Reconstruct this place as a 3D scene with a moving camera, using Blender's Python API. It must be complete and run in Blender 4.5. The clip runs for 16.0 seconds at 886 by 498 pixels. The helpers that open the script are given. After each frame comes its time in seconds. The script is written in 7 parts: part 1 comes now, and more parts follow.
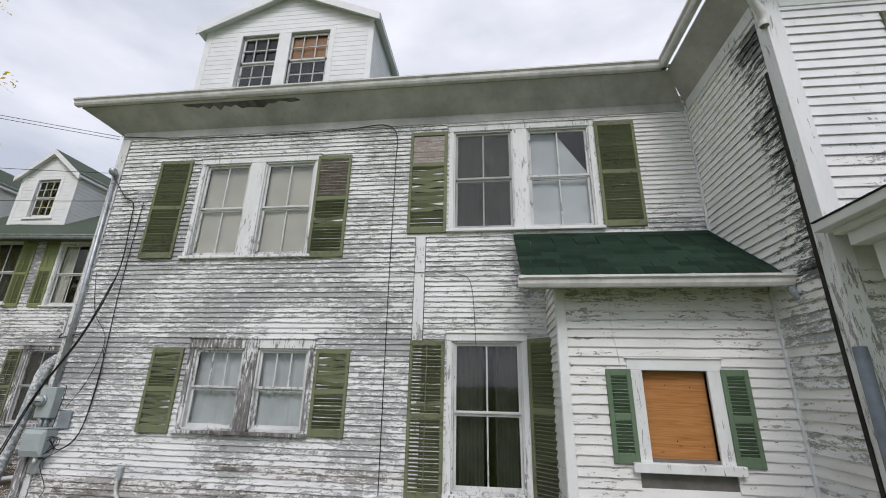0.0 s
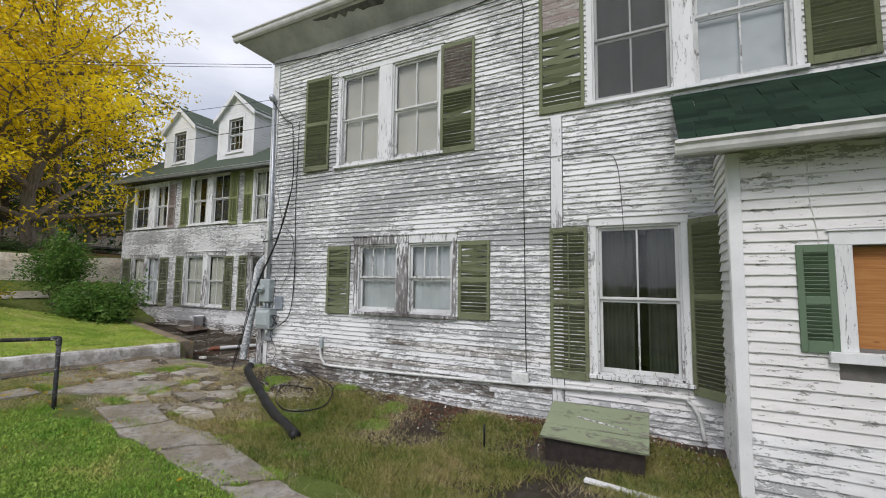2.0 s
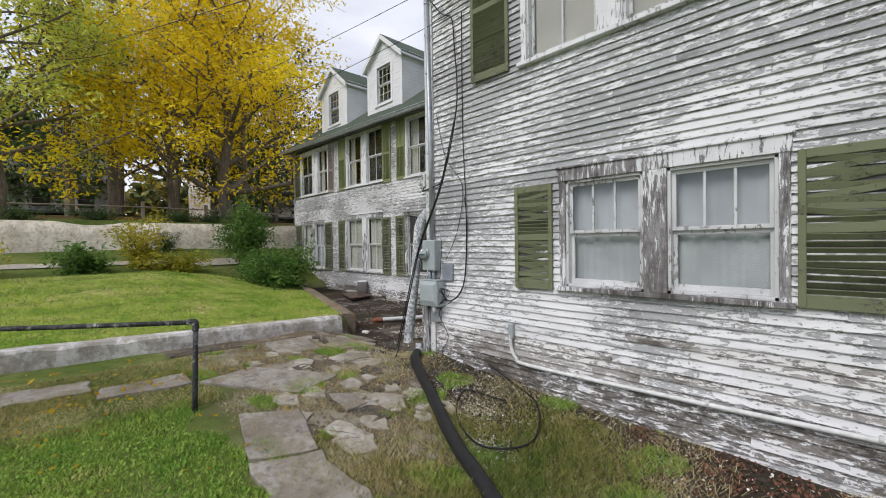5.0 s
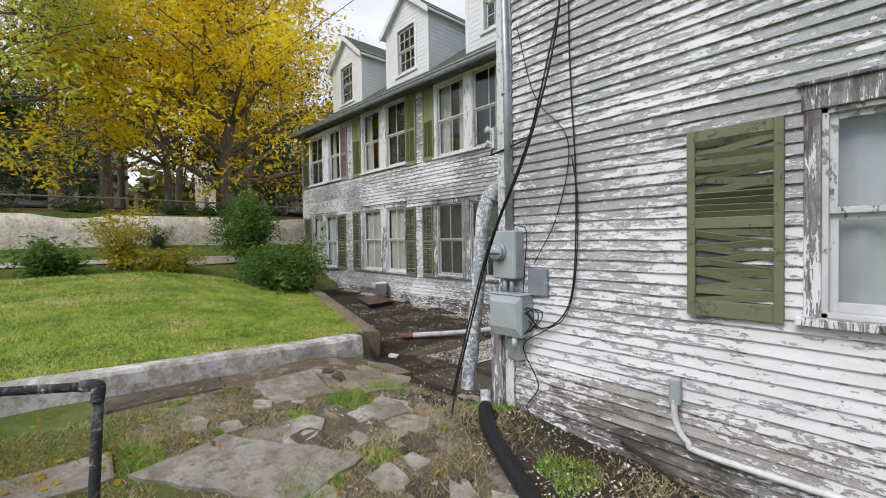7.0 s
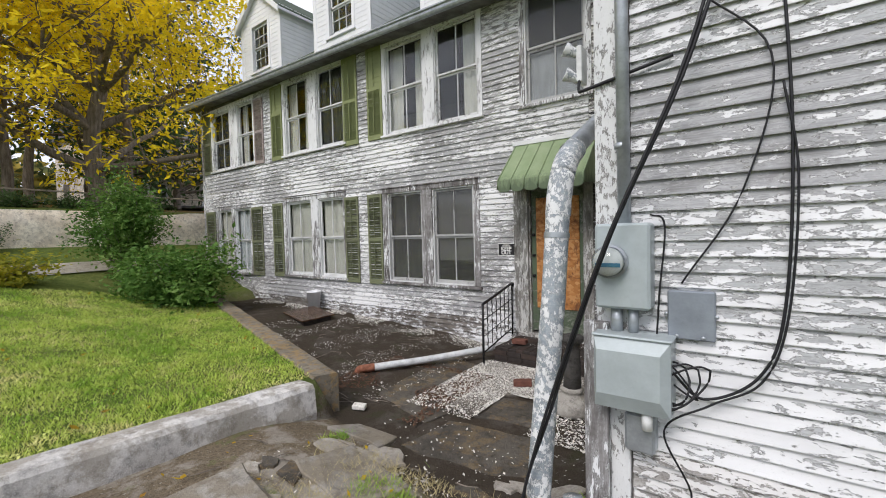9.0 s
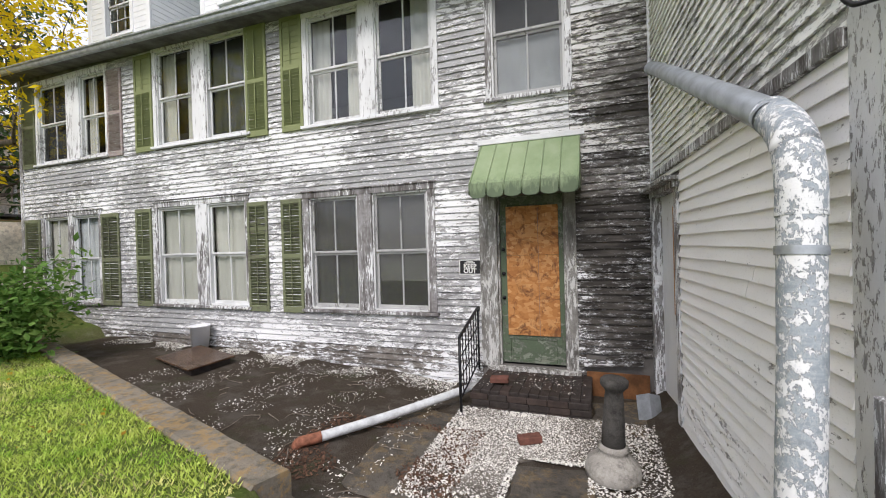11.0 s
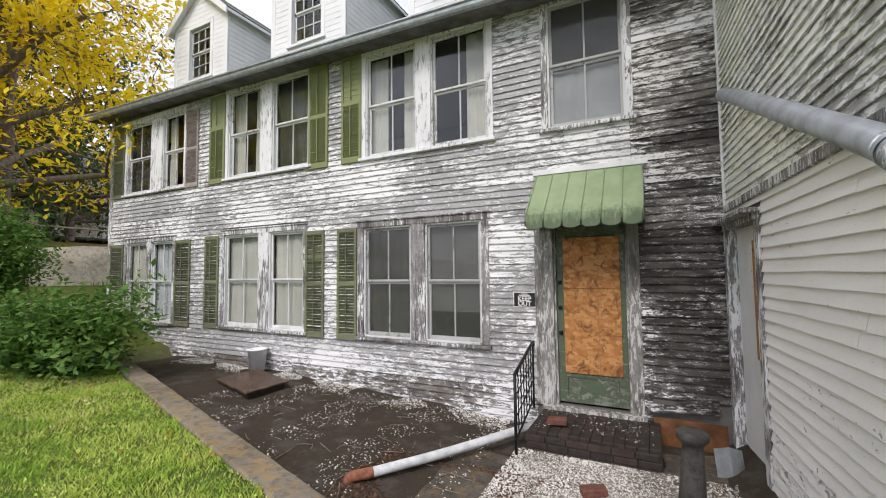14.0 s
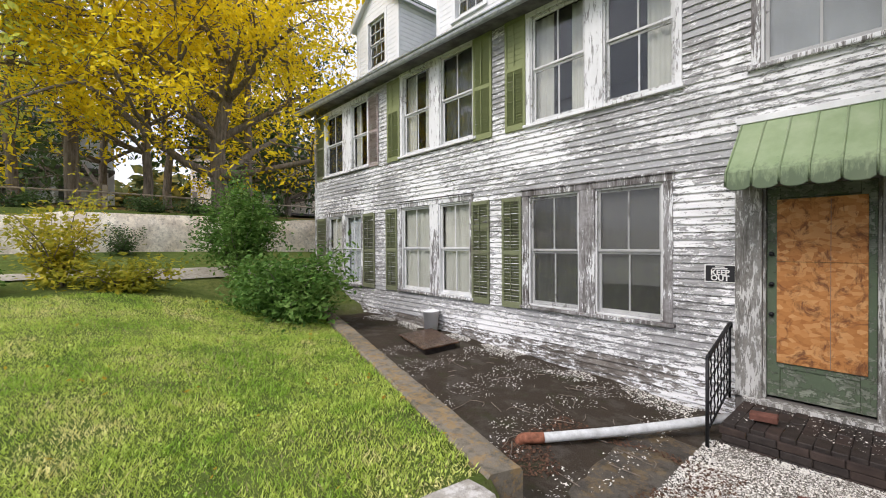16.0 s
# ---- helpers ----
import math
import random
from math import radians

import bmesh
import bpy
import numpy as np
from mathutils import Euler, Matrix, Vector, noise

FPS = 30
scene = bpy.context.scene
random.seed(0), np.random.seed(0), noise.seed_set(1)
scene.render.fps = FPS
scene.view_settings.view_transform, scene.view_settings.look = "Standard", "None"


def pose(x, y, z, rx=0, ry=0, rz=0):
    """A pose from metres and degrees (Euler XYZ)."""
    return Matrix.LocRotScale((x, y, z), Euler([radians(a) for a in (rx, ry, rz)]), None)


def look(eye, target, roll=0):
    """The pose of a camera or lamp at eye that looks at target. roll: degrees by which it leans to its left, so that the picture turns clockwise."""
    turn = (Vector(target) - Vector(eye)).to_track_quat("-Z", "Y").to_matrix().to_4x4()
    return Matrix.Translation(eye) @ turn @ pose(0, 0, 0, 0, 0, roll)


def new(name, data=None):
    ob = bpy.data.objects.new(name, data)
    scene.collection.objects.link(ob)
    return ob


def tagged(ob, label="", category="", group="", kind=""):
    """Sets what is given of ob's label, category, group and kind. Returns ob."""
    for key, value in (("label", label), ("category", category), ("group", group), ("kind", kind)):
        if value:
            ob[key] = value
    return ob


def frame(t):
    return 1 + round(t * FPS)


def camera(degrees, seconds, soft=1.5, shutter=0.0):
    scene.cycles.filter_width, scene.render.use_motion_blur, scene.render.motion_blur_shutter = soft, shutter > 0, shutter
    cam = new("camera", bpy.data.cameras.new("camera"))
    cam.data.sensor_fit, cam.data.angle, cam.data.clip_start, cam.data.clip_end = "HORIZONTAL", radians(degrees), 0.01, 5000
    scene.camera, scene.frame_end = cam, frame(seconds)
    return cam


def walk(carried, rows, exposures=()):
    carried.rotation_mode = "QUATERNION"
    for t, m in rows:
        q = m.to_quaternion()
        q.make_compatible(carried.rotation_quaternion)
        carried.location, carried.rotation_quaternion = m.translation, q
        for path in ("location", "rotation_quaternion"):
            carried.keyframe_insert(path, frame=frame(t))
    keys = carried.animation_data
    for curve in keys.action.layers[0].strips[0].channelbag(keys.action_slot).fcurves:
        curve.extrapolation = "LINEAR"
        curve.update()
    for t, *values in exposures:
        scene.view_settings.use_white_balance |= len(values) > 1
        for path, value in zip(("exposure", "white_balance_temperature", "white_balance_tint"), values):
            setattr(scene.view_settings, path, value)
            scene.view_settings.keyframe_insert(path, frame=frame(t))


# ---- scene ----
cam = camera(93.9, 16.0, soft=1.0)

PATH = [
    (0, (0.107, 0.091, 1.939), (-0.124, 1.975, 2.57), 1.2),
    (0.5, (0.16, 0.146, 1.942), (-0.135, 2.053, 2.465), 0.4),
    (1, (0.275, 0.182, 1.814), (-0.184, 2.089, 2.203), 0.2),
    (1.5, (0.355, 0.203, 1.803), (-0.336, 2.063, 2.055), 0.4),
    (2, (0.18, 0.298, 1.771), (-0.719, 2.077, 1.94), 0.8),
    (2.5, (-0.139, 0.465, 1.766), (-1.214, 2.146, 1.893), 0.7),
    (3, (-0.411, 0.854, 1.759), (-1.635, 2.432, 1.859), 0.1),
    (3.5, (-0.778, 1.142, 1.761), (-2.108, 2.634, 1.835), -0.8),
    (4, (-1.162, 1.339, 1.792), (-2.552, 2.776, 1.834), -1.0),
    (4.5, (-1.555, 1.707, 1.79), (-2.979, 3.111, 1.793), -0.8),
    (4.7, (-1.715, 1.807, 1.779), (-3.152, 3.198, 1.767), -0.8),
    (6.8, (-3.848, 2.862, 1.743), (-5.354, 4.177, 1.705), -0.8),
    (7, (-4.018, 2.95, 1.747), (-5.507, 4.285, 1.703), -0.9),
    (7.5, (-4.513, 3.127, 1.731), (-5.954, 4.513, 1.672), -0.6),
    (8, (-4.934, 3.394, 1.763), (-6.322, 4.834, 1.706), -1.1),
    (8.5, (-5.411, 3.5, 1.771), (-6.716, 5.015, 1.715), -1.2),
    (8.7, (-5.615, 3.551, 1.778), (-6.874, 5.104, 1.716), -1.3),
    (10.8, (-7.317, 4.208, 1.812), (-8.072, 6.06, 1.771), -1.7),
    (11, (-7.438, 4.238, 1.814), (-8.139, 6.111, 1.799), -1.6),
    (11.5, (-7.537, 4.286, 1.837), (-8.14, 6.192, 1.907), -1.4),
    (12, (-7.535, 4.285, 1.855), (-8.113, 6.189, 2.062), -1.1),
    (12.5, (-7.541, 4.265, 1.884), (-8.147, 6.147, 2.182), -0.8),
    (13, (-7.548, 4.254, 1.871), (-8.225, 6.115, 2.151), -0.5),
    (13.5, (-7.551, 4.257, 1.853), (-8.327, 6.09, 2.041), -0.4),
    (14, (-7.558, 4.256, 1.871), (-8.457, 6.039, 1.989), -0.6),
    (14.5, (-7.575, 4.239, 1.871), (-8.648, 5.924, 1.963), -0.7),
    (15, (-7.603, 4.197, 1.864), (-8.875, 5.738, 1.934), -0.6),
    (15.5, (-7.634, 4.207, 1.85), (-9.046, 5.622, 1.883), -0.5),
    (16, (-7.674, 4.204, 1.855), (-9.166, 5.535, 1.835), -0.3),
]
EXPOSURES = [(0, 0.16, 6500, 14), (2, 0.24, 6500, 14), (3.2, 0.28, 6500, 14), (4.5, 0.27, 6500, 14), (7, 0.36, 6500, 14), (8.5, 0.44, 6500, 14), (11, 0.82, 6550, 16), (11.7, 0.80, 6550, 16), (12.5, 0.62, 6550, 16), (14, 0.72, 6600, 16), (16, 0.78, 6600, 16)]
walk(cam, [(t, look(eye, target, roll)) for t, eye, target, roll in PATH], EXPOSURES)

# ---------------------------------------------------------------- light
SUN_EL, SUN_AZ = 48.0, 176.0
world = bpy.data.worlds.new("overcast_sky")
scene.world = world
world.use_nodes = True
wn, wl = world.node_tree.nodes, world.node_tree.links
wn.clear()
w_out, w_bg = wn.new("ShaderNodeOutputWorld"), wn.new("ShaderNodeBackground")
w_sky = wn.new("ShaderNodeTexSky")
w_sky.sky_type, w_sky.sun_disc = "NISHITA", False
w_sky.sun_elevation, w_sky.sun_rotation = radians(SUN_EL), radians(SUN_AZ)
w_dim = wn.new("ShaderNodeMixRGB")
w_dim.blend_type, w_dim.inputs[0].default_value = "MULTIPLY", 1.0
w_dim.inputs[2].default_value = (0.1, 0.1, 0.1, 1)
w_co, w_map, w_noise, w_ramp = (wn.new("ShaderNodeTexCoord"), wn.new("ShaderNodeMapping"),
                                wn.new("ShaderNodeTexNoise"), wn.new("ShaderNodeValToRGB"))
w_map.inputs["Scale"].default_value = (1.6, 1.6, 4.0)
w_noise.inputs["Scale"].default_value, w_noise.inputs["Detail"].default_value = 1.5, 6
w_ramp.color_ramp.elements[0].position, w_ramp.color_ramp.elements[0].color = 0.35, (0.52, 0.57, 0.66, 1)
w_ramp.color_ramp.elements[1].position, w_ramp.color_ramp.elements[1].color = 0.68, (0.90, 0.93, 0.99, 1)
w_mix = wn.new("ShaderNodeMixRGB")
w_mix.inputs[0].default_value = 0.88
wl.new(w_co.outputs["Generated"], w_map.inputs[0])
wl.new(w_map.outputs[0], w_noise.inputs["Vector"])
wl.new(w_noise.outputs["Fac"], w_ramp.inputs[0])
wl.new(w_sky.outputs[0], w_dim.inputs[1])
wl.new(w_dim.outputs[0], w_mix.inputs[1])
wl.new(w_ramp.outputs[0], w_mix.inputs[2])
wl.new(w_mix.outputs[0], w_bg.inputs[0])
w_bg.inputs[1].default_value = 1.0
wl.new(w_bg.outputs[0], w_out.inputs[0])

sun = new("sun", bpy.data.lights.new("sun", "SUN"))
sun.data.energy, sun.data.angle, sun.data.color = 1.5, radians(25), (1.0, 0.97, 0.93)
sun.matrix_world = look((0, 0, 30), (-math.sin(radians(SUN_AZ)) * math.cos(radians(SUN_EL)),
                                     -math.cos(radians(SUN_AZ)) * math.cos(radians(SUN_EL)),
                                     30 - math.sin(radians(SUN_EL))))

# ---------------------------------------------------------------- materials


class Nodes:
    """A node material with a Principled surface, built step by step."""

    def __init__(self, name, rough=0.7, metal=0.0, spec=0.3):
        self.mat = bpy.data.materials.new(name)
        self.mat.use_nodes = True
        self.n, self.l = self.mat.node_tree.nodes, self.mat.node_tree.links
        self.bsdf = self.n["Principled BSDF"]
        self.bsdf.inputs["Roughness"].default_value = rough
        self.bsdf.inputs["Metallic"].default_value = metal
        self.bsdf.inputs["Specular IOR Level"].default_value = spec
        self.pos = self.n.new("ShaderNodeNewGeometry").outputs["Position"]

    def put(self, socket, value):
        if isinstance(value, bpy.types.NodeSocket):
            self.l.new(value, socket)
        elif isinstance(value, tuple) and len(value) == 3 and socket.type == "RGBA":
            socket.default_value = (*value, 1)
        else:
            socket.default_value = value

    def mapping(self, scale, loc=(0, 0, 0), vec=None):
        m = self.n.new("ShaderNodeMapping")
        self.put(m.inputs[0], vec or self.pos)
        m.inputs["Scale"].default_value, m.inputs["Location"].default_value = scale, loc
        return m.outputs[0]

    def noise(self, scale=(1, 1, 1), detail=5, rough=0.6, loc=(0, 0, 0), distort=0.0, vec=None):
        t = self.n.new("ShaderNodeTexNoise")
        self.l.new(self.mapping(scale, loc, vec), t.inputs["Vector"])
        t.inputs["Scale"].default_value = 1
        t.inputs["Detail"].default_value, t.inputs["Roughness"].default_value = detail, rough
        t.inputs["Distortion"].default_value = distort
        return t.outputs["Fac"]

    def voronoi(self, scale=(1, 1, 1), feature="F1"):
        t = self.n.new("ShaderNodeTexVoronoi")
        t.feature = feature
        self.l.new(self.mapping(scale), t.inputs["Vector"])
        t.inputs["Scale"].default_value = 1
        return t.outputs["Distance"]

    def ramp(self, fac, *stops):
        r = self.n.new("ShaderNodeValToRGB")
        while len(r.color_ramp.elements) < len(stops):
            r.color_ramp.elements.new(0.5)
        for e, (p, c) in zip(r.color_ramp.elements, stops):
            e.position, e.color = p, ((c, c, c, 1) if isinstance(c, (int, float)) else (*c, 1))
        self.put(r.inputs[0], fac)
        return r.outputs[0]

    def mix(self, fac, a, b, mode="MIX"):
        m = self.n.new("ShaderNodeMixRGB")
        m.blend_type = mode
        self.put(m.inputs[0], fac), self.put(m.inputs[1], a), self.put(m.inputs[2], b)
        return m.outputs[0]

    def math(self, op, a, b=0.0):
        m = self.n.new("ShaderNodeMath")
        m.operation = op
        self.put(m.inputs[0], a), self.put(m.inputs[1], b)
        return m.outputs[0]

    def random(self):
        return self.n.new("ShaderNodeObjectInfo").outputs["Random"]

    def split(self, axis):
        s = self.n.new("ShaderNodeSeparateXYZ")
        self.l.new(self.pos, s.inputs[0])
        return s.outputs[axis]

    def done(self, colour, bump=None, strength=0.3, dist=0.01, rough=None):
        self.put(self.bsdf.inputs["Base Color"], colour)
        if rough is not None:
            self.put(self.bsdf.inputs["Roughness"], rough)
        if bump is not None:
            b = self.n.new("ShaderNodeBump")
            b.inputs["Strength"].default_value, b.inputs["Distance"].default_value = strength, dist
            self.l.new(bump, b.inputs["Height"])
            self.l.new(b.outputs[0], self.bsdf.inputs["Normal"])
        return self.mat


def peeling(name, cover, zone=None, paint=(0.80, 0.81, 0.82), under=(0.40, 0.40, 0.41), bare=(0.15, 0.14, 0.13),
            along=(1, 1, 1), dirt=0.35, bare_at=0.55):
    """Old paint over weathered wood. cover: share of paint left. along: stretch of the flakes (small: long that way)."""
    m = Nodes(name, 0.75)
    off = m.math("MULTIPLY", m.random(), 7.0)
    shift = m.n.new("ShaderNodeVectorMath")
    shift.operation = "ADD"
    comb = m.n.new("ShaderNodeCombineXYZ")
    for i in range(3):
        m.l.new(off, comb.inputs[i])
    m.l.new(m.pos, shift.inputs[0]), m.l.new(comb.outputs[0], shift.inputs[1])
    v = shift.outputs[0]
    s = lambda k, z: (k * along[0], k * along[1], z * along[2])
    flake = m.noise(s(7.0, 27), 8, 0.70, vec=v, distort=0.3)
    big = m.noise((0.7, 0.7, 0.9), 3, 0.5)
    fine = m.noise(s(48, 90), 4, 0.7, vec=v)
    chip = m.n.new("ShaderNodeTexVoronoi")
    chip.inputs["Scale"].default_value = 1
    chip.distance = "CHEBYCHEV"
    m.l.new(m.mapping(s(42, 60), (0, 0, 0), v), chip.inputs["Vector"])
    cell = m.n.new("ShaderNodeSeparateXYZ")
    m.l.new(chip.outputs["Color"], cell.inputs[0])
    a = m.math("ADD", m.math("MULTIPLY", flake, 0.70), m.math("MULTIPLY", fine, 0.15))
    a = m.math("ADD", a, m.math("MULTIPLY", cell.outputs[0], 0.06))
    a = m.math("ADD", a, m.math("MULTIPLY", big, 0.38))
    a = m.math("ADD", a, m.math("MULTIPLY", m.random(), 0.05))
    if zone:
        axis, p0, p1, amount = zone
        t = m.math("DIVIDE", m.math("SUBTRACT", m.split(axis), p0), p1 - p0)
        t = m.math("MINIMUM", m.math("MAXIMUM", t, 0.0), 1.0)
        a = m.math("ADD", a, m.math("MULTIPLY", t, amount))
    th = 0.655 + (0.5 - cover) * 0.42
    painted = m.ramp(a, (th - 0.006, 0.0), (th + 0.006, 1.0))
    # dark rim round each flake: bare edge plus the flake's small shadow, as colour
    rim = m.ramp(a, (th - 0.030, 0.0), (th - 0.006, 1.0), (th + 0.006, 0.0))
    grain = m.noise(s(3.0, 160), 5, 0.65, vec=v)
    tone = m.noise(s(2.0, 9), 5, 0.6, loc=(4, 2, 1), vec=v)
    wood = m.mix(m.ramp(tone, (bare_at - 0.13, 0.0), (bare_at + 0.1, 1.0)), under, bare)
    wood = m.mix(m.math("MULTIPLY", m.ramp(grain, (0.35, 1.0), (0.6, 0.0)), 0.45), wood, bare)
    tint = m.noise(s(1.2, 5), 4, 0.6, loc=(9, 1, 5))
    coat = m.mix(m.math("MULTIPLY", m.ramp(tint, (0.4, 0.0), (0.7, 1.0)), dirt), paint,
                 tuple(0.62 * c for c in paint))
    coat = m.mix(m.math("MULTIPLY", m.ramp(fine, (0.28, 1.0), (0.42, 0.0)), 0.35), coat, under)
    thin = m.ramp(a, (th - 0.075, 0.0), (th - 0.02, 0.55))
    wood = m.mix(thin, wood, tuple(0.45 * p + 0.55 * q for p, q in zip(paint, under)))
    col = m.mix(painted, wood, coat)
    col = m.mix(m.math("MULTIPLY", rim, 0.8), col, bare)
    h = m.math("ADD", m.math("MULTIPLY", painted, 1.0), m.math("MULTIPLY", grain, 0.25))
    return m.done(col, h, 0.8, 0.005)


def plain(name, colour, rough=0.6, metal=0.0, var=0.18, scale=6.0, bump=0.15, spec=0.3, dist=0.004):
    m = Nodes(name, rough, metal, spec)
    a, b = m.noise((scale,) * 3, 5), m.noise((scale * 9,) * 3, 4)
    lo, hi = tuple(c * (1 - var) for c in colour), tuple(min(1, c * (1 + var)) for c in colour)
    c = m.mix(m.ramp(a, (0.35, 0.0), (0.65, 1.0)), lo, hi)
    c = m.mix(m.math("MULTIPLY", m.ramp(b, (0.3, 1.0), (0.5, 0.0)), var), c, tuple(k * 0.5 for k in colour))
    return m.done(c, b, bump, dist)


M_A = peeling("peeling_white_clapboard", 0.53, paint=(0.80, 0.805, 0.81), dirt=0.5, under=(0.44, 0.455, 0.46), bare=(0.15, 0.145, 0.14), bare_at=0.68)
M_A3 = peeling("brown_weathered_clapboard", 0.46, (2, 0.9, 0.3, -0.05), paint=(0.76, 0.75, 0.74), under=(0.44, 0.425, 0.405), bare=(0.10, 0.085, 0.07), bare_at=0.55)
M_A2 = peeling("worn_grey_clapboard", 0.42, paint=(0.78, 0.785, 0.79), dirt=0.5, under=(0.41, 0.415, 0.425), bare=(0.14, 0.135, 0.13), bare_at=0.64)
M_LOW = peeling("rotten_skirt_board", 0.40, under=(0.22, 0.20, 0.18), bare=(0.07, 0.06, 0.05), bare_at=0.50)
M_B = peeling("weathered_grey_clapboard", 0.50, paint=(0.80, 0.805, 0.81), dirt=0.45, under=(0.38, 0.38, 0.385), bare=(0.12, 0.115, 0.11), bare_at=0.56)
M_DARK = peeling("bare_dark_clapboard", 0.22, (0, -7.3, -8.0, 0.10), under=(0.10, 0.09, 0.08), bare=(0.022, 0.019, 0.016), bare_at=0.50)
M_STAIN = peeling("stained_brown_clapboard", 0.36, paint=(0.74, 0.73, 0.71), under=(0.22, 0.205, 0.19), bare=(0.045, 0.04, 0.035), bare_at=0.5)
M_FAIR = peeling("fair_white_clapboard", 0.70, paint=(0.81, 0.80, 0.795), under=(0.45, 0.44, 0.43), bare_at=0.62)
M_SIDE = peeling("fair_side_clapboard", 0.80, paint=(0.90, 0.89, 0.88), under=(0.44, 0.44, 0.43), bare_at=0.66, along=(0.4, 1, 1), dirt=0.12)
M_SIDEP = peeling("flaking_side_clapboard", 0.66, paint=(0.88, 0.88, 0.87), under=(0.40, 0.40, 0.39), bare_at=0.62, along=(0.4, 1, 1), dirt=0.2)
M_SIDEU = peeling("greyed_upper_side_clapboard", 0.60, paint=(0.90, 0.91, 0.88), under=(0.50, 0.50, 0.48), bare=(0.12, 0.12, 0.11), bare_at=0.62, along=(0.5, 1, 1), dirt=0.5)
M_MOULD = peeling("mouldy_clapboard", 0.36, (1, 4.30, 5.20, 0.30), paint=(0.90, 0.90, 0.89), dirt=0.15, under=(0.24, 0.24, 0.25), bare=(0.05, 0.05, 0.055), bare_at=0.5)
M_CASE = peeling("flaking_window_casing", 0.66, under=(0.42, 0.41, 0.42), bare_at=0.58, along=(3.2, 3.2, 0.16))
M_CASEB = peeling("bare_window_casing", 0.40, under=(0.30, 0.29, 0.29), bare=(0.08, 0.07, 0.065), bare_at=0.50, along=(3.2, 3.2, 0.16))
M_SASH = peeling("white_sash_paint", 0.68, paint=(0.68, 0.69, 0.69), under=(0.33, 0.32, 0.31), bare=(0.12, 0.11, 0.10), along=(2.5, 2.5, 0.4), dirt=0.6)
M_DCASE = peeling("worn_door_casing", 0.34, paint=(0.60, 0.60, 0.58), under=(0.26, 0.25, 0.23), bare=(0.09, 0.085, 0.075), along=(3.2, 3.2, 0.2))
M_SHEET = peeling("stained_metal_skirting", 0.45, paint=(0.34, 0.35, 0.35), under=(0.16, 0.15, 0.14), bare=(0.06, 0.05, 0.045))
M_TRIM = peeling("white_board_paint", 0.78, along=(2.0, 2.0, 0.3))
M_WHITE = plain("clean_white_siding", (0.80, 0.81, 0.83), 0.55, var=0.05, scale=2)
M_GREEN = peeling("faded_green_shutter_paint", 0.62, paint=(0.185, 0.205, 0.118), under=(0.25, 0.255, 0.18), bare=(0.06, 0.058, 0.04), along=(1.6, 1.6, 0.5))
M_GREENB = peeling("dark_green_shutter_paint", 0.85, paint=(0.135, 0.20, 0.13), under=(0.22, 0.27, 0.20), bare=(0.07, 0.08, 0.06), along=(1.6, 1.6, 0.5))
M_GREENL = peeling("light_green_shutter_paint", 0.86, paint=(0.235, 0.265, 0.125), under=(0.23, 0.25, 0.14), bare=(0.10, 0.10, 0.07), along=(1.6, 1.6, 0.5))
M_PINK = peeling("bare_pinkish_slat", 0.35, paint=(0.46, 0.43, 0.40), under=(0.40, 0.33, 0.31), bare=(0.22, 0.17, 0.16), along=(1, 1, 1))
M_DOOR = peeling("green_door_paint", 0.50, (2, 0.95, 0.75, -0.07), paint=(0.10, 0.135, 0.085), under=(0.25, 0.28, 0.22), bare=(0.07, 0.07, 0.06), along=(1.5, 1.5, 0.6))
M_METAL = plain("dull_galvanised_steel", (0.42, 0.45, 0.48), 0.45, 0.6, 0.2, 9)
M_CORNER = peeling("stained_corner_board", 0.60, paint=(0.74, 0.75, 0.75), under=(0.36, 0.35, 0.34), bare=(0.11, 0.10, 0.09), bare_at=0.58, along=(4.0, 4.0, 0.5))
M_PIPEW = peeling("flaking_drainpipe", 0.46, paint=(0.78, 0.79, 0.79), under=(0.34, 0.385, 0.42), bare=(0.20, 0.23, 0.25), along=(3.2, 3.2, 0.8))
M_GUTTER = plain("white_gutter_enamel", (0.67, 0.655, 0.655), 0.4, 0.0, 0.14, 5)
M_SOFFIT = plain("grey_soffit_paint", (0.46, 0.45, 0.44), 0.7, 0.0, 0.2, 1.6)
M_EAVEB = plain("near_black_board", (0.13, 0.125, 0.12), 0.8, 0.0, 0.4, 4)
M_GBOX = plain("grey_enamel_box", (0.40, 0.45, 0.46), 0.42, 0.1, 0.08, 7)
M_BLACK = plain("black_rubber", (0.018, 0.018, 0.02), 0.45, 0.0, 0.2, 15)
M_IRON = plain("black_iron", (0.02, 0.02, 0.022), 0.5, 0.4, 0.3, 20)
M_RAIL = peeling("flaking_black_rail_paint", 0.3, paint=(0.5, 0.5, 0.47), under=(0.045, 0.047, 0.05), bare=(0.02, 0.02, 0.02), along=(1.5, 1.5, 0.6))
M_CONDUIT = plain("painted_white_conduit", (0.66, 0.67, 0.66), 0.5, 0.0, 0.15, 12)
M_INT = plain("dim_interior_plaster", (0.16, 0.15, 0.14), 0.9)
M_CURT = plain("pale_curtain_cloth", (0.66, 0.64, 0.57), 0.95, 0.0, 0.1, 3)
M_CURTW = plain("white_lace_curtain", (0.62, 0.64, 0.66), 0.95, 0.0, 0.12, 3)
M_BLIND = plain("cream_paper_blind", (0.62, 0.58, 0.50), 0.95, 0.0, 0.12, 2)
# the dimness of the room is put into this cloth's colour
M_DIM = plain("room_shaded_curtain", (0.06, 0.062, 0.055), 0.95, 0.0, 0.3, 3)
